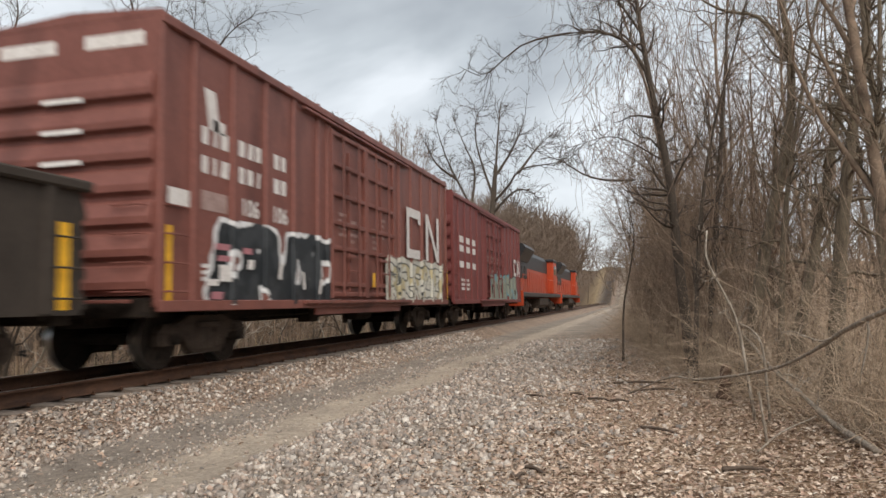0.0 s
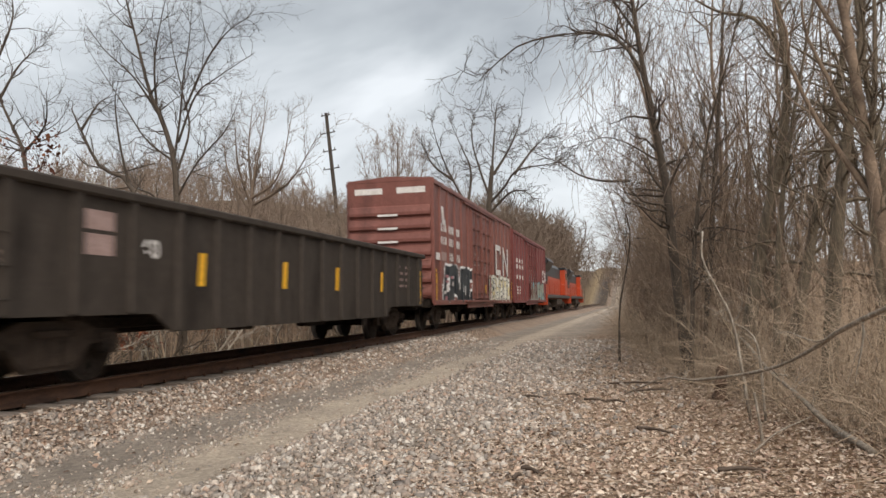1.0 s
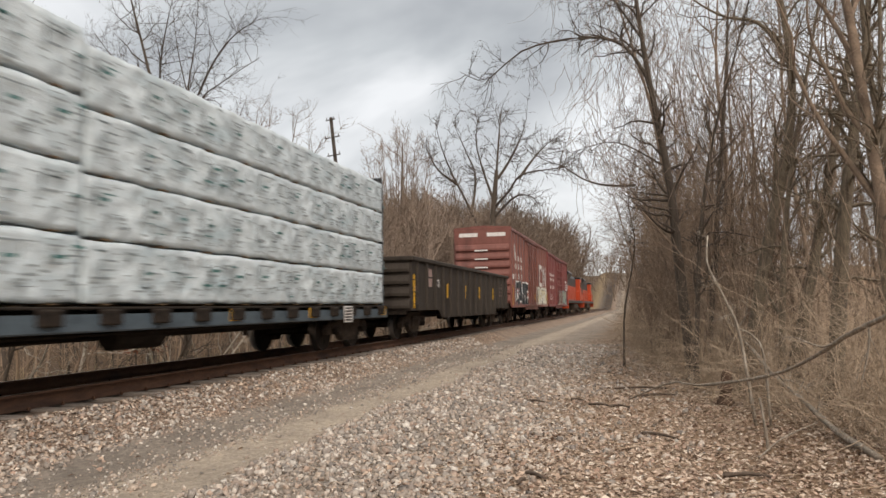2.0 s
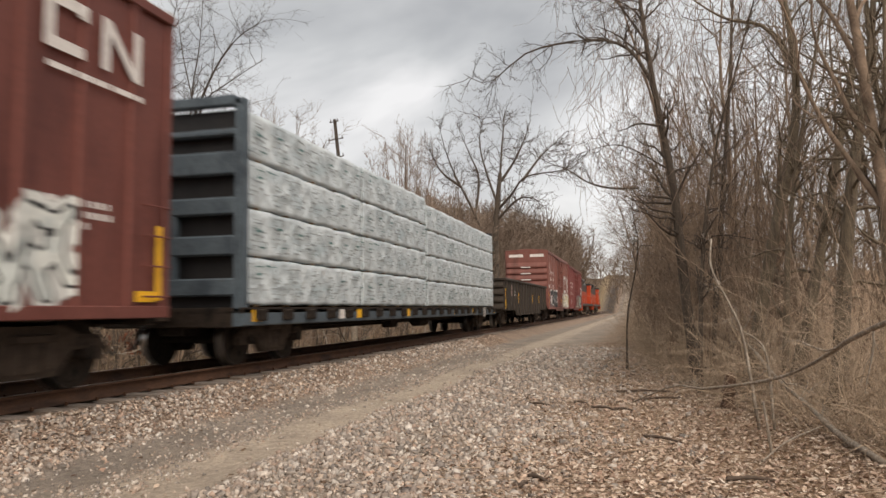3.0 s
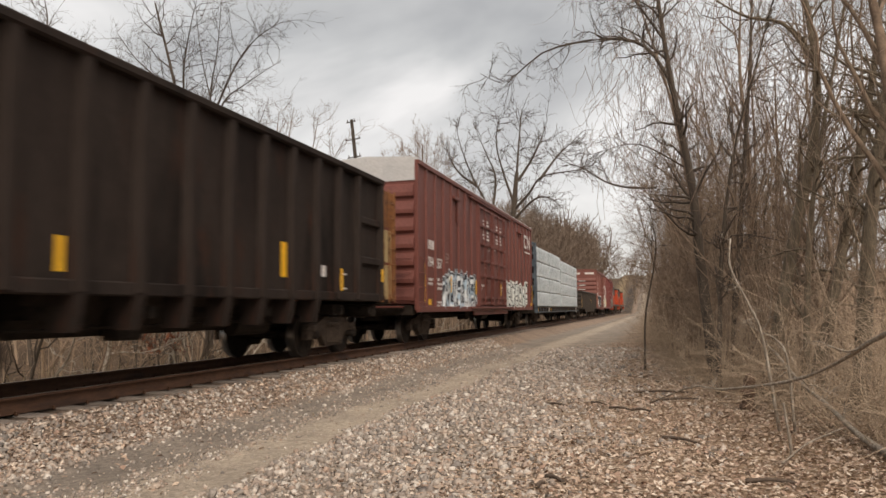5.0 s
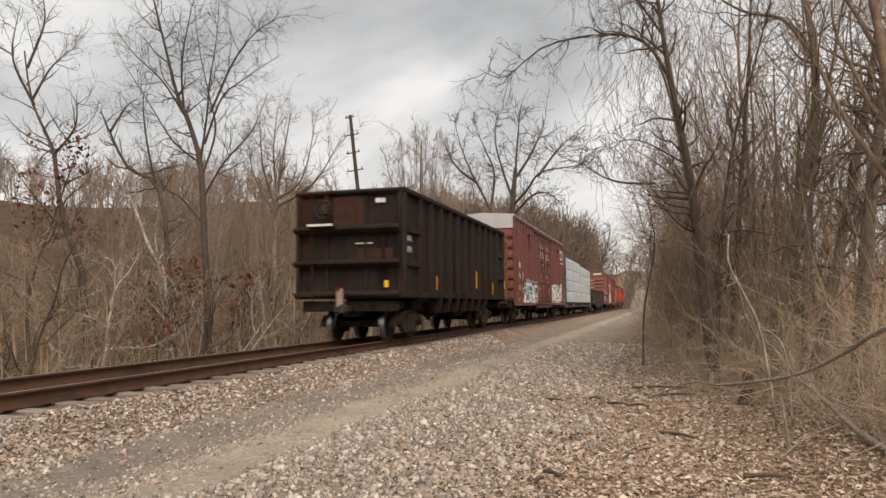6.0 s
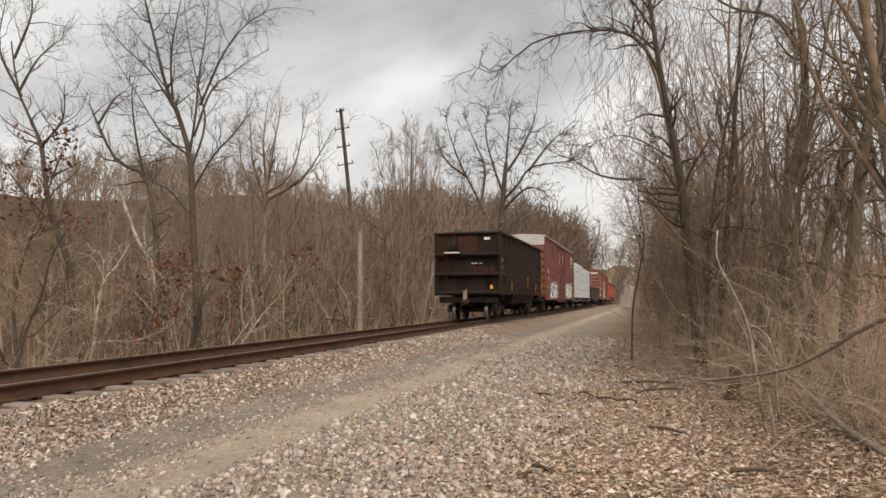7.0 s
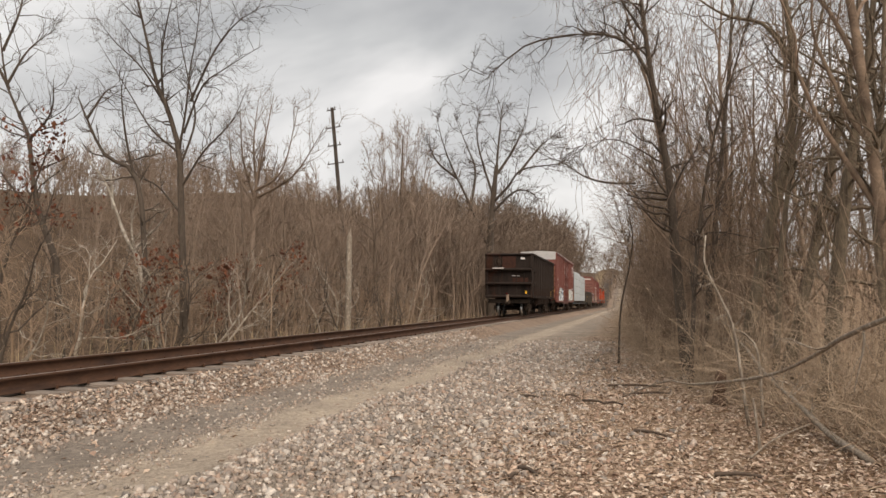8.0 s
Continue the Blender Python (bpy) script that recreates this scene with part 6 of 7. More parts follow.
    bars(bm, rng, dec, -51.2 - mid, 1.7, 0.6, 0.4, 3)
    bars(bm, rng, dec, -51.2 - mid, 1.1, 0.5, 0.2, 2)
    for s in (-1, 1):
        for i in range(6):
            patch(bm, SHEET + 0.03, -43.95 - mid + s * 1.15 + 0.08 * (i % 2), 4.28 - i * 0.135, 1.0 - 0.14 * (i in (0, 3)), 0.075)
        patch(bm, SHEET + 0.03, -43.95 - mid + s * 1.2, 2.15, 0.26, 0.34)
        patch(bm, SHEET + 0.03, -43.95 - mid + s * 1.2 - 0.03, 2.55, 0.42, 0.2)
        bars(bm, rng, SHEET + 0.03, -43.95 - mid + s * 0.5, 3.3, 0.4, 0.25, 3)
        bars(bm, rng, SHEET + 0.03, -43.95 - mid + s * 1.7, 1.75, 0.4, 0.25, 2)
    for i in range(3):
        bars(bm, rng, dec, -37.7 - mid + i * 0.87, 2.1, 0.5, 0.4, 3)
    painted("marking", bm, WHITE, car, "white stencil lines and marks")
    for y0, y1 in ((-5.86, -5.2), (5.55, 6.21)):
        bm = bmesh.new()
        box(bm, SHEET + 0.075, (y0 + y1) / 2, 4.54, 0.11, y1 - y0, 0.10, 0.015)
        box(bm, SHEET + 0.04, y1 - 0.05, 4.15, 0.07, 0.09, 0.72, 0.012)
        part("lift_bracket", bm, OXIDE_C, car)
    bm = bmesh.new()
    for dy, dz, w, h in ((0, 0.13, 0.34, 0.03), (0, -0.13, 0.34, 0.03), (-0.155, 0, 0.03, 0.23), (0.155, 0, 0.03, 0.23), (0.0, 0.0, 0.12, 0.10)):
        patch(bm, dec, -6.4 + dy, 2.53 + dz, w, h)
    part("placard_frame", bm, DULL, car, "faded framed placard")
    bm = bmesh.new()
    x = dec
    patch(bm, x, -52.52 - mid, 1.68, 0.15, 1.1)
    patch(bm, x, -52.27 - mid, 1.16, 0.5, 0.16)
    patch(bm, SHEET + 0.056, -34.85 - mid, 1.6, 0.12, 1.0)
    patch(bm, SHEET + 0.056, -35.1 - mid, 1.15, 0.4, 0.14)
    for yy in (-50.1, -46.85, -42.9):
        patch(bm, RIBX + 0.008 if yy < -43 else SHEET + 0.13, yy - mid, 1.72, 0.15, 0.5)
    painted("reflector", bm, YELLOW, car, "yellow reflective strips")
    bm = bmesh.new()
    ye = -half - 0.094
    for z in (4.0, 3.45, 2.95):
        end_patch(bm, ye, 0.1, z, 0.7, 0.16)
    painted("end_marking", bm, DULL, car)
    graffiti(car, ribs, -50.9 - mid, -46.9 - mid, 1.02, 1.98, 6, paint_material("graffiti_pale_blue", (0.78, 0.82, 0.84), (0.02, 0.024, 0.035), (0.44, 0.57, 0.68), 0.075, 0.25, halo=(0.70, 0.77, 0.82), rim=0.035), 27, 0.075, label="white and pale blue graffiti")
    graffiti(car, ribs, -41.1 - mid, -36.6 - mid, 1.10, 2.06, 6, paint_material("graffiti_white", (0.74, 0.76, 0.72), (0.015, 0.015, 0.015), (0.58, 0.62, 0.60), 0.045, halo=(0.72, 0.73, 0.70), rim=0.09), 25, 0.075, label="white graffiti with a black outline")


build_boxcars()


def build_gondola():
    lo, hi = -8.9, 7.11
    car = empty("gondola_car")
    half, mid = (hi - lo) / 2, (hi + lo) / 2
    top, z0, belly = 2.39, 0.86, 0.60
    for s in (1, -1):
        bm = bmesh.new()
        h2 = half - 0.02
        prism(bm, [(-h2, z0), (-h2 + 3.0, z0), (-h2 + 3.4, belly), (h2 - 3.4, belly), (h2 - 3.0, z0), (h2, z0), (h2, top), (-h2, top)], "x", s * SHEET - 0.02, s * SHEET + 0.02)
        part("side_wall", bm, GOND, car)
        bm = bmesh.new()
        box(bm, s * (SHEET + 0.01), 0, top - 0.02, 0.20, 2 * half, 0.13, 0.025)
        part("top_rail", bm, GOND, car)
    bm = bmesh.new()
    prism(bm, [(0, -0.07), (0.07, -0.045), (0.07, 0.045), (0, 0.07)], "y", 0, 1)
    bmesh.ops.transform(bm, matrix=Matrix(((1, 0, 0, 0), (0, 0, 1, 0), (0, 1, 0, 0), (0, 0, 0, 1))), verts=bm.verts)
    bmesh.ops.recalc_face_normals(bm, faces=bm.faces)
    rib = mesh_of("rib", bm, GOND)
    for i in range(16):
        y = -half + 0.55 + i * (2 * half - 1.1) / 15
        inner = abs(y) < half - 3.2
        zb = belly + 0.02 if inner else z0 + 0.02
        for s in (1, -1):
            piece("rib", rib, car, s * (SHEET + 0.018), y, zb, Matrix.Diagonal((s, 1, top - 0.08 - zb, 1)))
    for s in (-1, 1):
        part("end_wall", corrugated_end(s * half, s, z0, top, 4, SHEET - 0.02, 0.12), GOND, car, "dark ribbed end wall")
        bm = bmesh.new()
        box(bm, 0, s * half, top - 0.02, 2 * SHEET + 0.2, 0.16, 0.13, 0.02)
        part("end_rail", bm, GOND, car)
    bm = bmesh.new()
    box(bm, 0, 0, 0.98, 2 * SHEET - 0.05, 2 * half - 0.1, 0.08)
    part("floor", bm, GRIME, car)
    bm = bmesh.new()
    x = SHEET + 0.026
    for yy, zz, h in ((-8.63, 1.42, 1.0), (-4.8, 1.5, 0.5), (-2.1, 1.5, 0.5), (0.38, 1.5, 0.5), (3.3, 1.5, 0.5), (6.81, 1.42, 1.0)):
        patch(bm, x, yy - mid, zz, 0.17, h, 0.05 if h < 0.6 else 0)
    painted("reflector", bm, YELLOW, car, "yellow reflective strips")
    lettering("60", x, -5.98 - mid, 1.72, 0.34, WHITE, car, 1.05)
    rng = random.Random(3)
    bm = bmesh.new()
    patch(bm, x, -6.95 - mid, 2.02, 0.5, 0.24)
    patch(bm, x, -6.95 - mid, 1.72, 0.5, 0.26)
    for yy in (4.9, 5.6):
        bars(bm, rng, x, yy - mid, 1.7, 0.5, 0.7, 4, 0.4)
    bars(bm, rng, x, -8.45 - mid, 1.5, 0.3, 0.16, 2)
    painted("marking", bm, DULL, car, "faded pale panels and stencils")
    graffiti(car, [999.0], -3.35 - mid, -2.85 - mid, 0.75, 2.0, 1, paint_material("graffiti_chalk", (0.22, 0.22, 0.22), (0.06, 0.055, 0.05), (0.14, 0.135, 0.13), 0.01), 31, 0.045, label="thin chalky tag")
    for sy in (-1, 1):
        ye = sy * (half - 0.08)
        for z in (1.05, 1.4, 1.75):
            bm = bmesh.new()
            ladder(bm, SHEET + 0.02, min(ye, ye - sy * 0.45), max(ye, ye - sy * 0.45), [z])
            part("grab_iron", bm, GOND, car)
    brake_gear(car, -0.6, -half - 0.08, 1.9)
    underframe(car, half, 0.93)
    add_running_gear(car, half + 0.05, 1.75)
    CARS.append((car, mid, Matrix()))
    tagged(car, "dark brown steel gondola car with yellow reflective strips", "gondola car", "cars of the freight train")


build_gondola()


def lumber_package(length, height, seed):
    """A bundle of boards in creased printed wrap."""
    ob = empty("lumber_package")
    rng = np.random.default_rng(seed)
    ny, nz, w = 90, 12, 1.18
    ys = np.linspace(-length / 2, length / 2, ny)
    prof = [(w, z) for z in np.linspace(0.012, height - 0.022, nz)] + [(w - 0.03, height - 0.008), (0.0, height), (0.0, 0.012)]
    k = len(prof)
    P = np.array([[(px, y, pz) for px, pz in prof] for y in ys])
    ph = rng.uniform(0, 6, 6)
    # sharp folds of the sheet, some running aslant, and loose sags
    crease = 0.0
    for a_, b_, q in ((3.1, 5.0, 0), (-4.3, 6.5, 1), (7.7, 9.0, 2), (-9.1, 4.0, 3)):
        crease = crease + 0.016 * (1 - np.abs(np.sin(a_ * P[..., 1] + b_ * P[..., 2] + ph[q] + 0.8 * np.sin(1.7 * P[..., 1] + ph[q]))) ** 0.6)
    crease = crease - 0.012 + 0.008 * np.sin(2.1 * P[..., 1] + ph[4])
    P[..., 0] += np.where(P[..., 0] > 0.5, crease, 0) + rng.normal(0, 0.0045, P.shape[:2]) * (P[..., 0] > 0.5)
    P[..., 2] += np.where((P[..., 2] > 0.1) & (P[..., 0] > 0.5), 0.008 * np.sin(5 * P[..., 1] + ph[3]), 0)
    P[:, 0, 2] += 0.012 * np.sin(6 * P[:, 0, 1] + ph[4])
    idx = np.arange(ny * k).reshape(ny, k)
    nxt = np.roll(idx, -1, 1)
    F = np.stack([idx[:-1], idx[1:], nxt[1:], nxt[:-1]], -1).reshape(-1, 4)
    me = fast_mesh("wrap", P.reshape(-1, 3), F, True)
    bm = bmesh.new()
    bm.from_mesh(me)
    bm.verts.ensure_lookup_table()
    bm.faces.new([bm.verts[i] for i in idx[0]])
    bm.faces.new([bm.verts[i] for i in idx[-1][::-1]])
    bmesh.ops.recalc_face_normals(bm, faces=bm.faces)
    for f in bm.faces:
        f.smooth = len(f.verts) == 4
    bm.to_mesh(me)
    bm.free()
    link_mesh("wrap", me, WRAP, ob)
    r = random.Random(seed)
    # printed panels: each column of print is one repeat
    x = w + 0.058
    teal, ink = bmesh.new(), bmesh.new()
    n = int(length / 0.70)
    for i in range(n):
        y = -length / 2 + (i + 0.5) * length / n + r.uniform(-0.13, 0.13)
        z = height * r.uniform(0.50, 0.68)
        k = r.uniform(0.7, 1.15)
        # a framed mark with a dark bar in it, broken lines around it, some lost in folds
        patch(ink, x, y - 0.22 * k, z + 0.02, 0.03 * k, 0.30 * k, r.uniform(-0.04, 0.06))
        if r.random() < 0.8:
            patch(ink, x, y - 0.03, z + 0.165 * k, 0.36 * k, 0.026)
        if r.random() < 0.6:
            patch(ink, x, y + 0.16 * k, z + 0.06, 0.022, 0.19 * k, r.uniform(-0.03, 0.03))
        if r.random() < 0.65:
            patch(teal, x, y - 0.01, z - 0.005, r.uniform(0.12, 0.25), 0.045, 0.03)
        patch(ink, x, y - 0.06, z - 0.085, r.uniform(0.15, 0.32), 0.035, r.uniform(-0.02, 0.04))
        yy = y - 0.28
        while yy < y + 0.26:
            d = r.uniform(0.05, 0.16)
            if r.random() < 0.75:
                patch(ink, x, yy + d / 2, z - 0.20 + r.uniform(-0.02, 0.02), d, r.uniform(0.02, 0.045))
            if r.random() < 0.6:
                patch(ink, x, yy + d / 2, z - 0.29 + r.uniform(-0.02, 0.02), d * 0.8, 0.022)
            yy += d + r.uniform(0.02, 0.10)
        for q in range(9):
            patch(teal if r.random() < 0.12 else ink, x, y + r.uniform(-0.35, 0.35), r.uniform(0.08, height - 0.10), r.uniform(0.04, 0.26), r.uniform(0.010, 0.04), r.uniform(-0.08, 0.08))
    tagged(part("print", ink, INK, ob, "grey printed marks"), kind="stuff")
    tagged(part("print", teal, TEAL, ob, "teal printed marks"), kind="stuff")
    bm = bmesh.new()
    box(bm, 0, 0, 0, 1.16, 0.09, 0.02)
    strip = mesh_of("spacer_strip", bm, BOARD)
    for i in range(5):
        piece("spacer_strip", strip, ob, 0.6, -length / 2 + 0.4 + i * (length - 0.8) / 4, -0.01)
    return tagged(ob, "bundle of boards in creased white printed wrap", "lumber package", "lumber packages on the flat car")


def build_lumber_car():
    lo, hi = -32.56, -10.74
    car = empty("lumber_flat_car")
    half, mid = (hi - lo) / 2, (hi + lo) / 2
    deck = 1.02
    bm = bmesh.new()
    box(bm, 0, 0, deck - 0.06, 2.9, 2 * half, 0.1, 0.01)
    part("deck", bm, GRIME, car)
    for s in (-1, 1):
        bm = bmesh.new()
        box(bm, s * 1.40, 0, deck - 0.17, 0.10, 2 * half - 0.1, 0.30, 0.02)
        part("side_sill", bm, SLATE, car, "slate-blue side sill")
    bm = bmesh.new()
    box(bm, 0, 0, 0, 0.09, 0.34, 0.20, 0.02)
    pocket = mesh_of("winch_pocket", bm, GRIME)
    for i in range(22):
        piece("winch_pocket", pocket, car, 1.48, -half + 0.6 + i * (2 * half - 1.2) / 21, deck - 0.14)
    # centre beam
    bm = bmesh.new()
    for i in range(15):
        y = -half + 0.7 + i * (2 * half - 1.4) / 14
        box(bm, 0, y, 2.7, 0.06, 0.2, 3.3)
    box(bm, 0, 0, 4.36, 0.3, 2 * half - 0.4, 0.12)
    part("centre_beam", bm, SLATE, car)
    for s in (-1, 1):
        top = 4.56 if s < 0 else 4.28
        wide = 1.36 if s < 0 else 1.26     # the front posts stand in behind the load
        bm = bmesh.new()
        for sx in (-1, 1):
            prism(bm, [(s * half, 0.7), (s * half, top), (s * (half - (0.20 if s < 0 else 0.07)), top), (s * (half - (0.24 if s < 0 else 0.08)), 0.7)], "x", sx * wide - 0.07, sx * wide + 0.07)
        prism(bm, [(-wide - 0.06, top - 0.1), (0.11 - wide, top + 0.06), (wide - 0.11, top + 0.06), (wide + 0.06, top - 0.1)], "y", min(s * half, s * (half - (0.22 if s < 0 else 0.08))), max(s * half, s * (half - (0.22 if s < 0 else 0.08))))
        head = part("bulkhead", bm, SLATE, car, "slate-blue end bulkhead with black-backed bays")
        # black sheet that closes the bays behind the crossbars
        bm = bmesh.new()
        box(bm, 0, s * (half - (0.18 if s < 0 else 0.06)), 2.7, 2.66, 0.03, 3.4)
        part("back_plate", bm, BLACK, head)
        for z, h in ((1.35, 0.30), (2.05, 0.34), (2.72, 0.30), (3.45, 0.40), (3.98, 0.12)):
            bm = bmesh.new()
            box(bm, 0, s * (half + (-0.07 if s < 0 else 0.04)), z, 2.62, 0.16, h, 0.03)
            part("crossbar", bm, SLATE, head)
        for z in (1.7, 2.4):
            bm = bmesh.new()
            box(bm, 0.1, s * (half + (-0.07 if s < 0 else 0.04)), z, 0.12, 0.14, 0.40)
            part("strut", bm, SLATE, head)
    bm = bmesh.new()
    for yy in (-half + 0.5, -half + 5.2, -2.0, 3.4, half - 0.35, half - 4.6):
        patch(bm, 1.453, yy, deck - 0.15, 0.30, 0.2)
    painted("reflector", bm, YELLOW, car, "yellow reflective squares")
    bm = bmesh.new()
    patch(bm, 1.531, half - 2.9, deck - 0.20, 0.5, 0.36)
    patch(bm, 1.531, -half + 4.0, deck - 0.15, 0.3, 0.2)
    painted("data_plate", bm, WHITE, car, "white framed data plate")
    bm = bmesh.new()
    for k in range(5):
        patch(bm, 1.535, half - 2.9, deck - 0.07 - k * 0.065, 0.38, 0.035)
    tagged(part("plate_lines", bm, GRIME, car, "dark lines on the data plate"), kind="stuff")
    underframe(car, half, 0.86, 1.3)
    add_running_gear(car, half + 0.1, 1.9)
    CARS.append((car, mid, Matrix()))
    tagged(car, "slate-blue flat car with end bulkheads, loaded with wrapped lumber", "flat car", "cars of the freight train")
    protos = {}
    span = (2 * half - 0.40) / 4
    for c in range(4):
        for row in range(4):
            h = 0.83 if c < 2 else 0.785
            key = (h, (c + row) % 2)
            y = -half + 0.28 + span * (c + 0.5)
            z = deck + 0.03 + row * (h + 0.02)
            for s in (1, -1):
                if key not in protos:
                    ob = protos[key] = lumber_package(span - 0.04, h, 40 + len(protos))
                else:
                    ob = copy_thing(protos[key], Matrix())
                shift = 0.02 * ((c * 7 + row * 5) % 5 - 2)
                CARS.append((ob, mid, Matrix.Translation((0.18 * s + shift * 0.6, y, z)) @ Matrix.Rotation(0 if s > 0 else math.pi, 4, "Z")))


build_lumber_car()


def build_coal_car():
    lo, hi = -68.79, -55.94
    car = empty("coal_gondola_car")
    half, mid = (hi - lo) / 2, (hi + lo) / 2
    top, z0 = 4.0, 1.18
    for s in (1, -1):
        bm = bmesh.new()
        prism(bm, [(-half, z0), (half, z0), (half, top), (-half, top)], "x", s * 1.44 - 0.02, s * 1.44 + 0.02)
        part("side_wall", bm, COAL, car)
        bm = bmesh.new()
        box(bm, s * 1.50, 0, top - 0.03, 0.2, 2 * half, 0.14, 0.03)
        part("top_rail", bm, COAL, car)
        bm = bmesh.new()
        box(bm, s * 1.46, 0, z0 + 0.05, 0.12, 2 * half, 0.18, 0.02)
        part("side_sill", bm, COAL, car)
    bm = bmesh.new()
    prism(bm, [(0, -0.115), (0.12, -0.07), (0.12, 0.07), (0, 0.115)], "y", 0, 1)
    bmesh.ops.transform(bm, matrix=Matrix(((1, 0, 0, 0), (0, 0, 1, 0), (0, 1, 0, 0), (0, 0, 0, 1))), verts=bm.verts)
    bmesh.ops.recalc_face_normals(bm, faces=bm.faces)
    rib = mesh_of("rib", bm, COAL)
    bm = bmesh.new()
    prism(bm, [(0.0, 0.0), (0.11, 0.0), (0.02, -0.46), (-0.3, -0.46), (-0.3, 0.0)], "y", -0.07, 0.07)
    foot = mesh_of("rib_foot", bm, COAL)
    ys = [-half + 0.12] + [-half + 1.45 + i * (2 * half - 2.9) / 10 for i in range(11)] + [half - 0.12]
    for i, y in enumerate(ys):
        for s in (1, -1):
            piece("rib", rib, car, s * 1.455, y, z0 + 0.0, Matrix.Diagonal((s, 1, top - z0 - 0.08, 1)))
            if 2 < i < 10:
                piece("rib_foot", foot, car, s * 1.455, y, z0, Matrix.Diagonal((s, 1, 1, 1)))
    for e in (-1, 1):
        for z in (2.05, 2.95):
            bm = bmesh.new()
            box(bm, 1.50, e * (half - 0.78), z, 0.10, 1.2, 0.16, 0.02)
            part("corner_brace", bm, COAL, car)
    for e in (-1, 1):
        bm = bmesh.new()
        box(bm, 0, e * (half - 0.02), (z0 + top) / 2, 2.86, 0.05, top - z0)
        end = part("end_wall", bm, COAL if e < 0 else RUSTY, car, "grimy end wall with rust patches" if e < 0 else "rusted end wall with cream paint")
        for z, h, d in ((1.24, 0.22, 0.26), (2.07, 0.22, 0.30), (2.97, 0.24, 0.32), (3.96, 0.15, 0.14)):
            bm = bmesh.new()
            y = e * (half + 0.005)
            prism(bm, [(y, z - h / 2), (y + e * d * 0.55, z - h / 2), (y + e * d, z - h * 0.1), (y + e * d, z + h * 0.12), (y, z + h / 2)], "x", -1.49, 1.49)
            part("end_beam", bm, COAL if e < 0 else RUSTY, end)
        if e < 0:
            for xx, z, h in ((0.5, 1.65, 0.6), (0.5, 2.5, 0.64), (0.5, 3.42, 0.84), (1.0, 2.5, 0.64)):
                bm = bmesh.new()
                box(bm, xx, e * (half + 0.035), z, 0.09, 0.07, h, 0.012)
                part("stiffener", bm, COAL, end)
        for xx in (-1.44, 1.44, -0.62):
            bm = bmesh.new()
            box(bm, xx, e * (half + 0.04), (z0 + top) / 2, 0.12, 0.10, top - z0 - 0.05, 0.02)
            part("end_post", bm, COAL if e < 0 else CREAM, end)
    bm = bmesh.new()
    end_patch(bm, -half - 0.049, 0.02, 3.46, 0.9, 0.76)
    end_patch(bm, -half - 0.049, 0.75, 2.30, 1.0, 0.30)
    painted("rust_panel", bm, RUSTY_DARK, car, "rust-red bare panel")
    bm = bmesh.new()
    for xx in (-1.36, -0.95):
        cyl(bm, (xx, -half - 0.26, 1.1), (xx, -half - 0.26, 3.9), 0.022, n=6)
    for k in range(7):
        cyl(bm, (-1.36, -half - 0.26, 1.2 + k * 0.42), (-0.95, -half - 0.26, 1.2 + k * 0.42), 0.016, n=6)
    box(bm, -0.62, -half - 0.30, 3.02, 0.75, 0.34, 0.05)
    part("end_ladder", bm, COAL, car)
    for sx in (-1, 1):
        for z, h, m in ((1.62, 0.84, CREAM), (2.50, 0.80, CREAM), (3.42, 0.90, RUSTY)):
            bm = bmesh.new()
            box(bm, sx * 1.42, half + 0.42, z, 0.03, 0.84, h, 0.01)
            part("end_gusset", bm, m, car, "rusted end gusset plate")
        for y, w in ((half + 0.14, 0.16), (half + 0.84, 0.09)):
            bm = bmesh.new()
            box(bm, sx * 1.44, y, 2.5, 0.10, w, 2.7, 0.015)
            part("end_stanchion", bm, RUSTY, car)
    bm = bmesh.new()
    box(bm, 0, half + 0.5, 1.14, 2.7, 1.0, 0.12)
    part("end_platform", bm, GRIME, car)
    bm = bmesh.new()
    for k in range(7):
        z = 1.3 + k * 0.38
        cyl(bm, (1.50, half + 0.5, z), (1.50, half + 0.9, z), 0.016, n=6)
    for yy in (half + 0.5, half + 0.9):
        cyl(bm, (1.50, yy, 1.1), (1.50, yy, 3.9), 0.02, n=6)
    part("end_ladder", bm, RUSTY, car)
    brake_gear(car, -0.62, -half - 0.1, 3.5)
    bm = bmesh.new()
    end_patch(bm, -half - 0.056, 0.92, 3.70, 0.28, 0.12)
    end_patch(bm, -half - 0.056, 0.45, 2.58, 0.5, 0.035)
    for k in range(4):
        patch(bm, 1.464, -half + 0.42 + k * 0.13, 2.74, 0.07, 0.16)
        patch(bm, 1.464, -half + 0.42 + k * 0.13, 2.44, 0.06, 0.15)
    patch(bm, 1.464, half - 3.1, 1.72, 0.3, 0.22)
    for z in (1.70, 1.40):
        patch(bm, 1.464, 4.33, z, 0.32, 0.03)
    painted("marking", bm, WHITE, car, "worn white markings")
    bm = bmesh.new()
    patch(bm, 1.464, half - 4.6, 1.85, 0.3, 0.62)
    end_patch(bm, -half - 0.24, 1.15, 1.50, 0.11, 0.18)
    for i in range(2):
        patch(bm, 1.464, -half + 3.2 + i * 2.3, 1.6, 0.12, 0.4)
    patch(bm, 1.58, 3.98, 1.57, 0.12, 0.45)
    patch(bm, 1.58, half - 0.15, 1.75, 0.14, 0.3)
    painted("reflector", bm, YELLOW, car, "yellow reflective strips")
    bm = bmesh.new()
    prism(bm, [(-1.40, 1.9), (-0.35, 0.62), (0.35, 0.62), (1.40, 1.9), (1.40, 2.0), (-1.40, 2.0)], "y", -half + 3.4, half - 3.4)
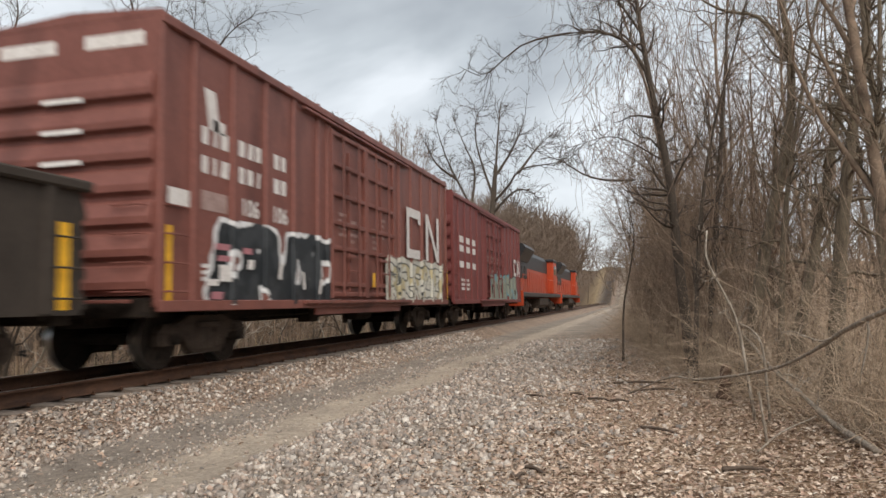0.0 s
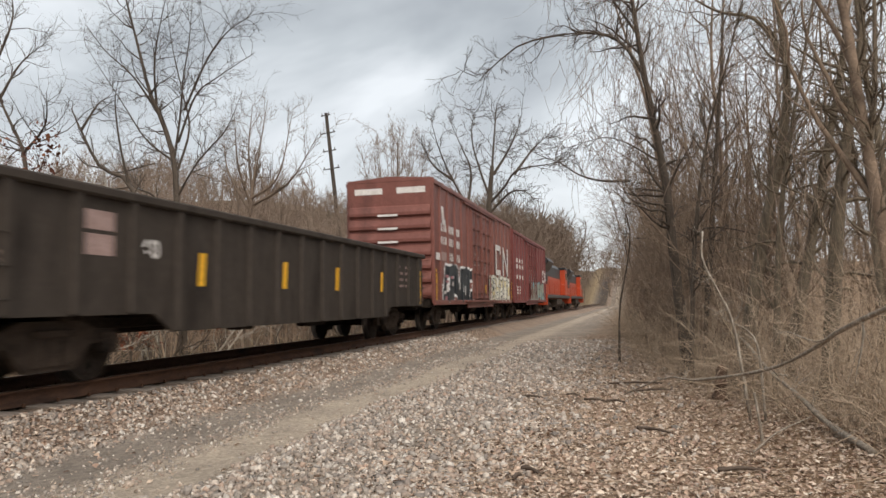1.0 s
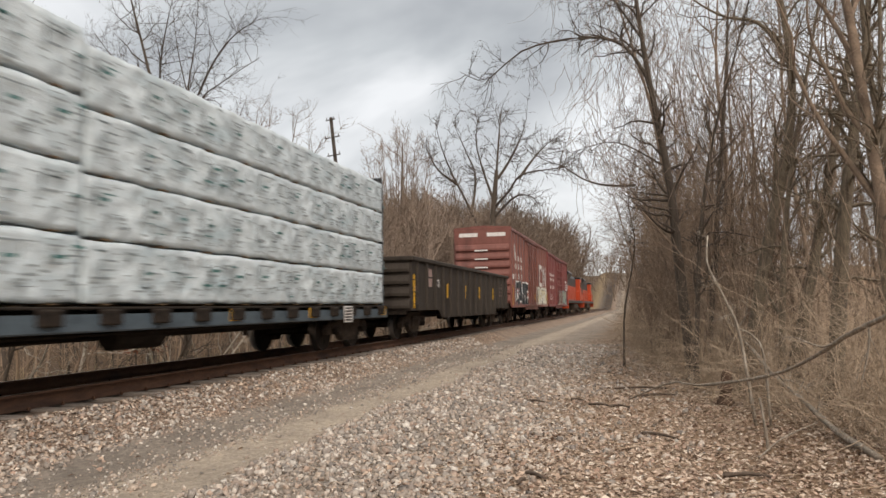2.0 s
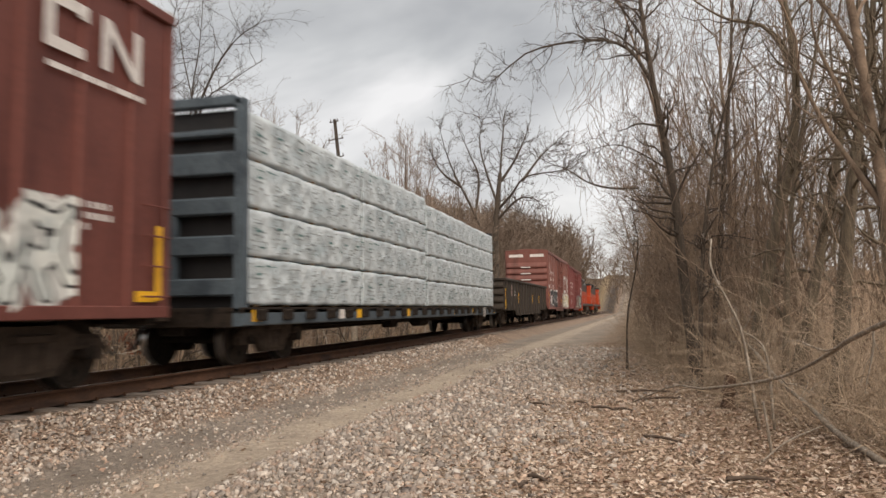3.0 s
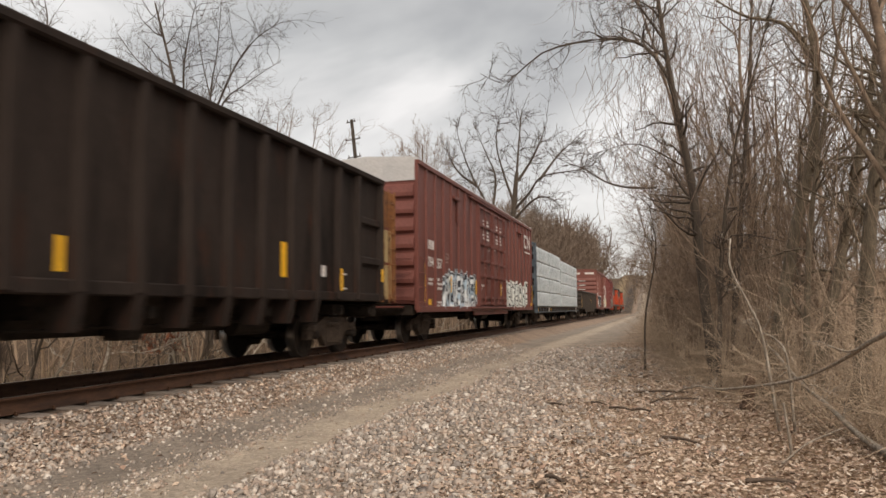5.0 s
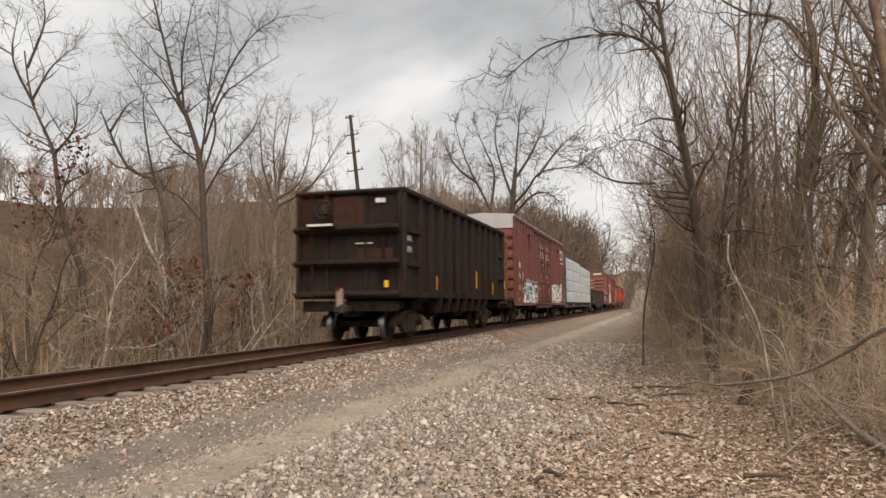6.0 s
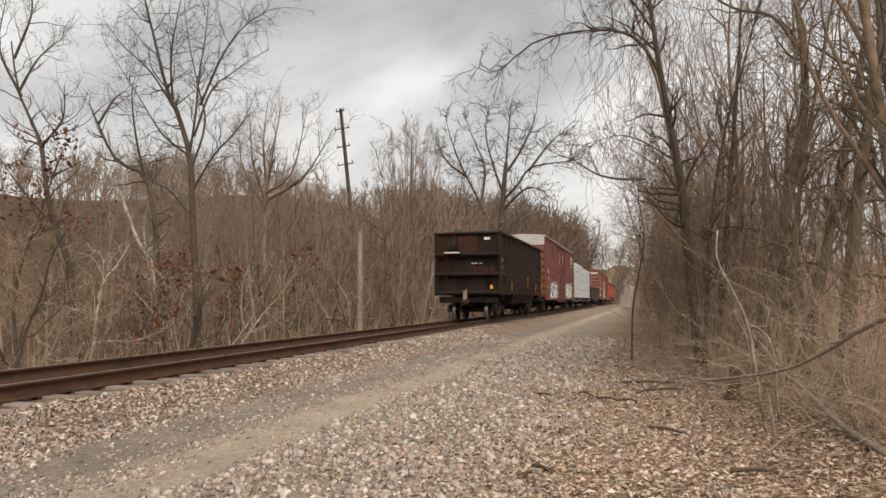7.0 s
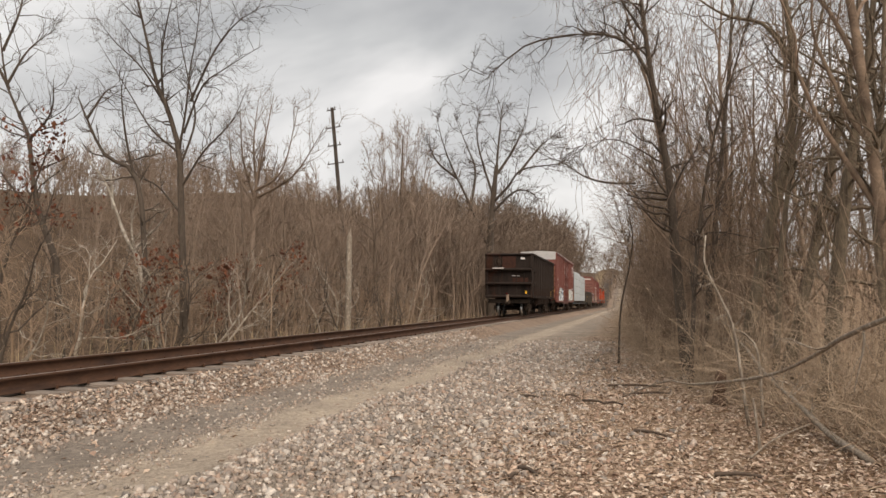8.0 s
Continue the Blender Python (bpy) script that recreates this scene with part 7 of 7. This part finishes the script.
    part("tub", bm, GRIME, car)
    bm = bmesh.new()
    prism(bm, [(-1.38, 3.25), (-0.7, 3.55), (0, 3.45), (0.8, 3.6), (1.38, 3.2), (1.38, 3.0), (-1.38, 3.0)], "y", -half + 0.2, half - 0.2)
    part("floor_plate", bm, GRIME, car)
    bm = bmesh.new()
    box(bm, -0.62, -half - 0.485, 3.055, 0.72, 0.03, 0.06)
    part("step_edge", bm, WHITE, car, "white-edged brake step")
    # end-of-train device on the rear coupler
    bm = bmesh.new()
    box(bm, 0.02, -half - 0.62, 1.14, 0.17, 0.16, 0.50, 0.04)
    box(bm, 0.02, -half - 0.55, 0.86, 0.10, 0.12, 0.24, 0.02)
    dev = part("end_of_train_device", bm, AMBER, car, "pale end-of-train device on the coupler")
    bm = bmesh.new()
    cyl(bm, (0.02, -half - 0.70, 1.40), (0.02, -half - 0.76, 1.40), 0.065, n=14)
    part("lamp_lens", bm, LENS, dev, "unlit red lamp lens")
    underframe(car, half, 0.98)
    add_running_gear(car, half + 0.1, 1.85)
    CARS.append((car, mid, Matrix()))
    tagged(car, "grimy black ribbed coal gondola at the train's end", "coal car", "cars of the freight train")


build_coal_car()


def build_locomotive(lo, hi, label):
    car = empty("locomotive")
    half, mid = (hi - lo) / 2, (hi + lo) / 2
    bm = bmesh.new()
    box(bm, 0, 0, 1.32, 3.0, 2 * half - 0.5, 0.26, 0.03)
    part("frame", bm, BLACK, car)
    bm = bmesh.new()
    prism(bm, [(-0.95, 1.45), (0.95, 1.45), (0.95, 3.05), (-0.95, 3.05)], "y", -half + 1.1, half - 5.2)
    part("hood", bm, ORANGE, car, "orange long hood")
    bm = bmesh.new()
    prism(bm, [(-0.955, 3.05), (0.955, 3.05), (0.955, 3.95), (0.7, 4.3), (-0.7, 4.3), (-0.955, 3.95)], "y", -half + 1.08, half - 5.2)
    part("hood_top", bm, BLACK, car, "black upper hood")
    bm = bmesh.new()
    prism(bm, [(-1.0, 3.4), (1.0, 3.4), (1.5, 4.15), (1.3, 4.4), (-1.3, 4.4), (-1.5, 4.15)], "y", -half + 1.6, -half + 5.8)
    part("radiator", bm, BLACK, car, "black flared radiator housing")
    for k in range(8):
        bm = bmesh.new()
        box(bm, 0.965, -half + 7.2 + k * 1.05, 2.2, 0.03, 0.85, 1.3, 0.01)
        part("hood_door", bm, ORANGE, car)
    bm = bmesh.new()
    for k in range(3):
        box(bm, 0.97, -half + 2.6 + k * 1.2, 2.75, 0.04, 1.0, 0.8, 0.01)
    part("grille", bm, BLACK, car)
    bm = bmesh.new()
    box(bm, 0, half - 4.0, 2.75, 2.9, 2.5, 2.6, 0.08)
    cab = part("cab", bm, ORANGE, car, "orange cab with a black roof")
    bm = bmesh.new()
    box(bm, 0, half - 4.0, 4.12, 3.0, 2.7, 0.22, 0.06)
    part("cab_roof", bm, BLACK, cab)
    bm = bmesh.new()
    box(bm, 1.46, half - 4.0, 3.35, 0.03, 1.5, 0.7, 0.01)
    part("cab_window", bm, GLASS, cab)
    bm = bmesh.new()
    box(bm, 0, half - 1.8, 2.3, 1.7, 1.9, 1.7, 0.12)
    part("nose", bm, ORANGE, car)
    bm = bmesh.new()
    prism(bm, [(-1.4, 1.1), (1.4, 1.1), (1.4, 0.65), (1.1, 0.42), (-1.1, 0.42), (-1.4, 0.65)], "y", -2.6, 2.6)
    part("fuel_tank", bm, CAST, car, "grey-brown fuel tank")
    for s in (-1, 1):
        bm = bmesh.new()
        box(bm, 0, s * (half - 0.25), 1.1, 3.0, 0.12, 0.9, 0.02)
        part("pilot", bm, ORANGE, car)
        piece("coupler", SHARED["coupler"], car, 0, s * (half + 0.1), 0.86, Matrix.Rotation(0 if s > 0 else math.pi, 4, "Z"))
        bm = bmesh.new()
        for k in range(12):
            y = -half + 0.5 + k * (2 * half - 1.0) / 11
            cyl(bm, (s * 1.45, y, 1.45), (s * 1.45, y, 2.5), 0.018, n=6)
        cyl(bm, (s * 1.45, -half + 0.5, 2.5), (s * 1.45, half - 0.5, 2.5), 0.018, n=6)
        part("handrail", bm, ORANGE, car)
        add_truck(car, s * (half - 4.2), big=True, axles=3)
    CARS.append((car, mid, Matrix()))
    tagged(car, label, "locomotive", "locomotives of the train")


build_locomotive(41.4, 63.6, "orange and black diesel locomotive with a rear radiator hood")
build_locomotive(64.4, 86.6, "orange and black diesel locomotive leading the train")


def motions():
    for ob, mid, seat in CARS:
        rows = []
        for t in TIMES:
            y = mid + SPEED * t
            dx = track_x(y + 2) - track_x(y - 2)
            rows.append((t, pose(track_x(y), y, RAIL, 0, 0, math.degrees(math.atan2(-dx, 4))) @ seat))
        walk(ob, rows)
    for w, wy, r in WHEELS:
        walk(w, [(i / 30, pose(0, wy, r, -math.degrees(SPEED * i / 30 / r), 0, 0)) for i in range(241)])


motions()
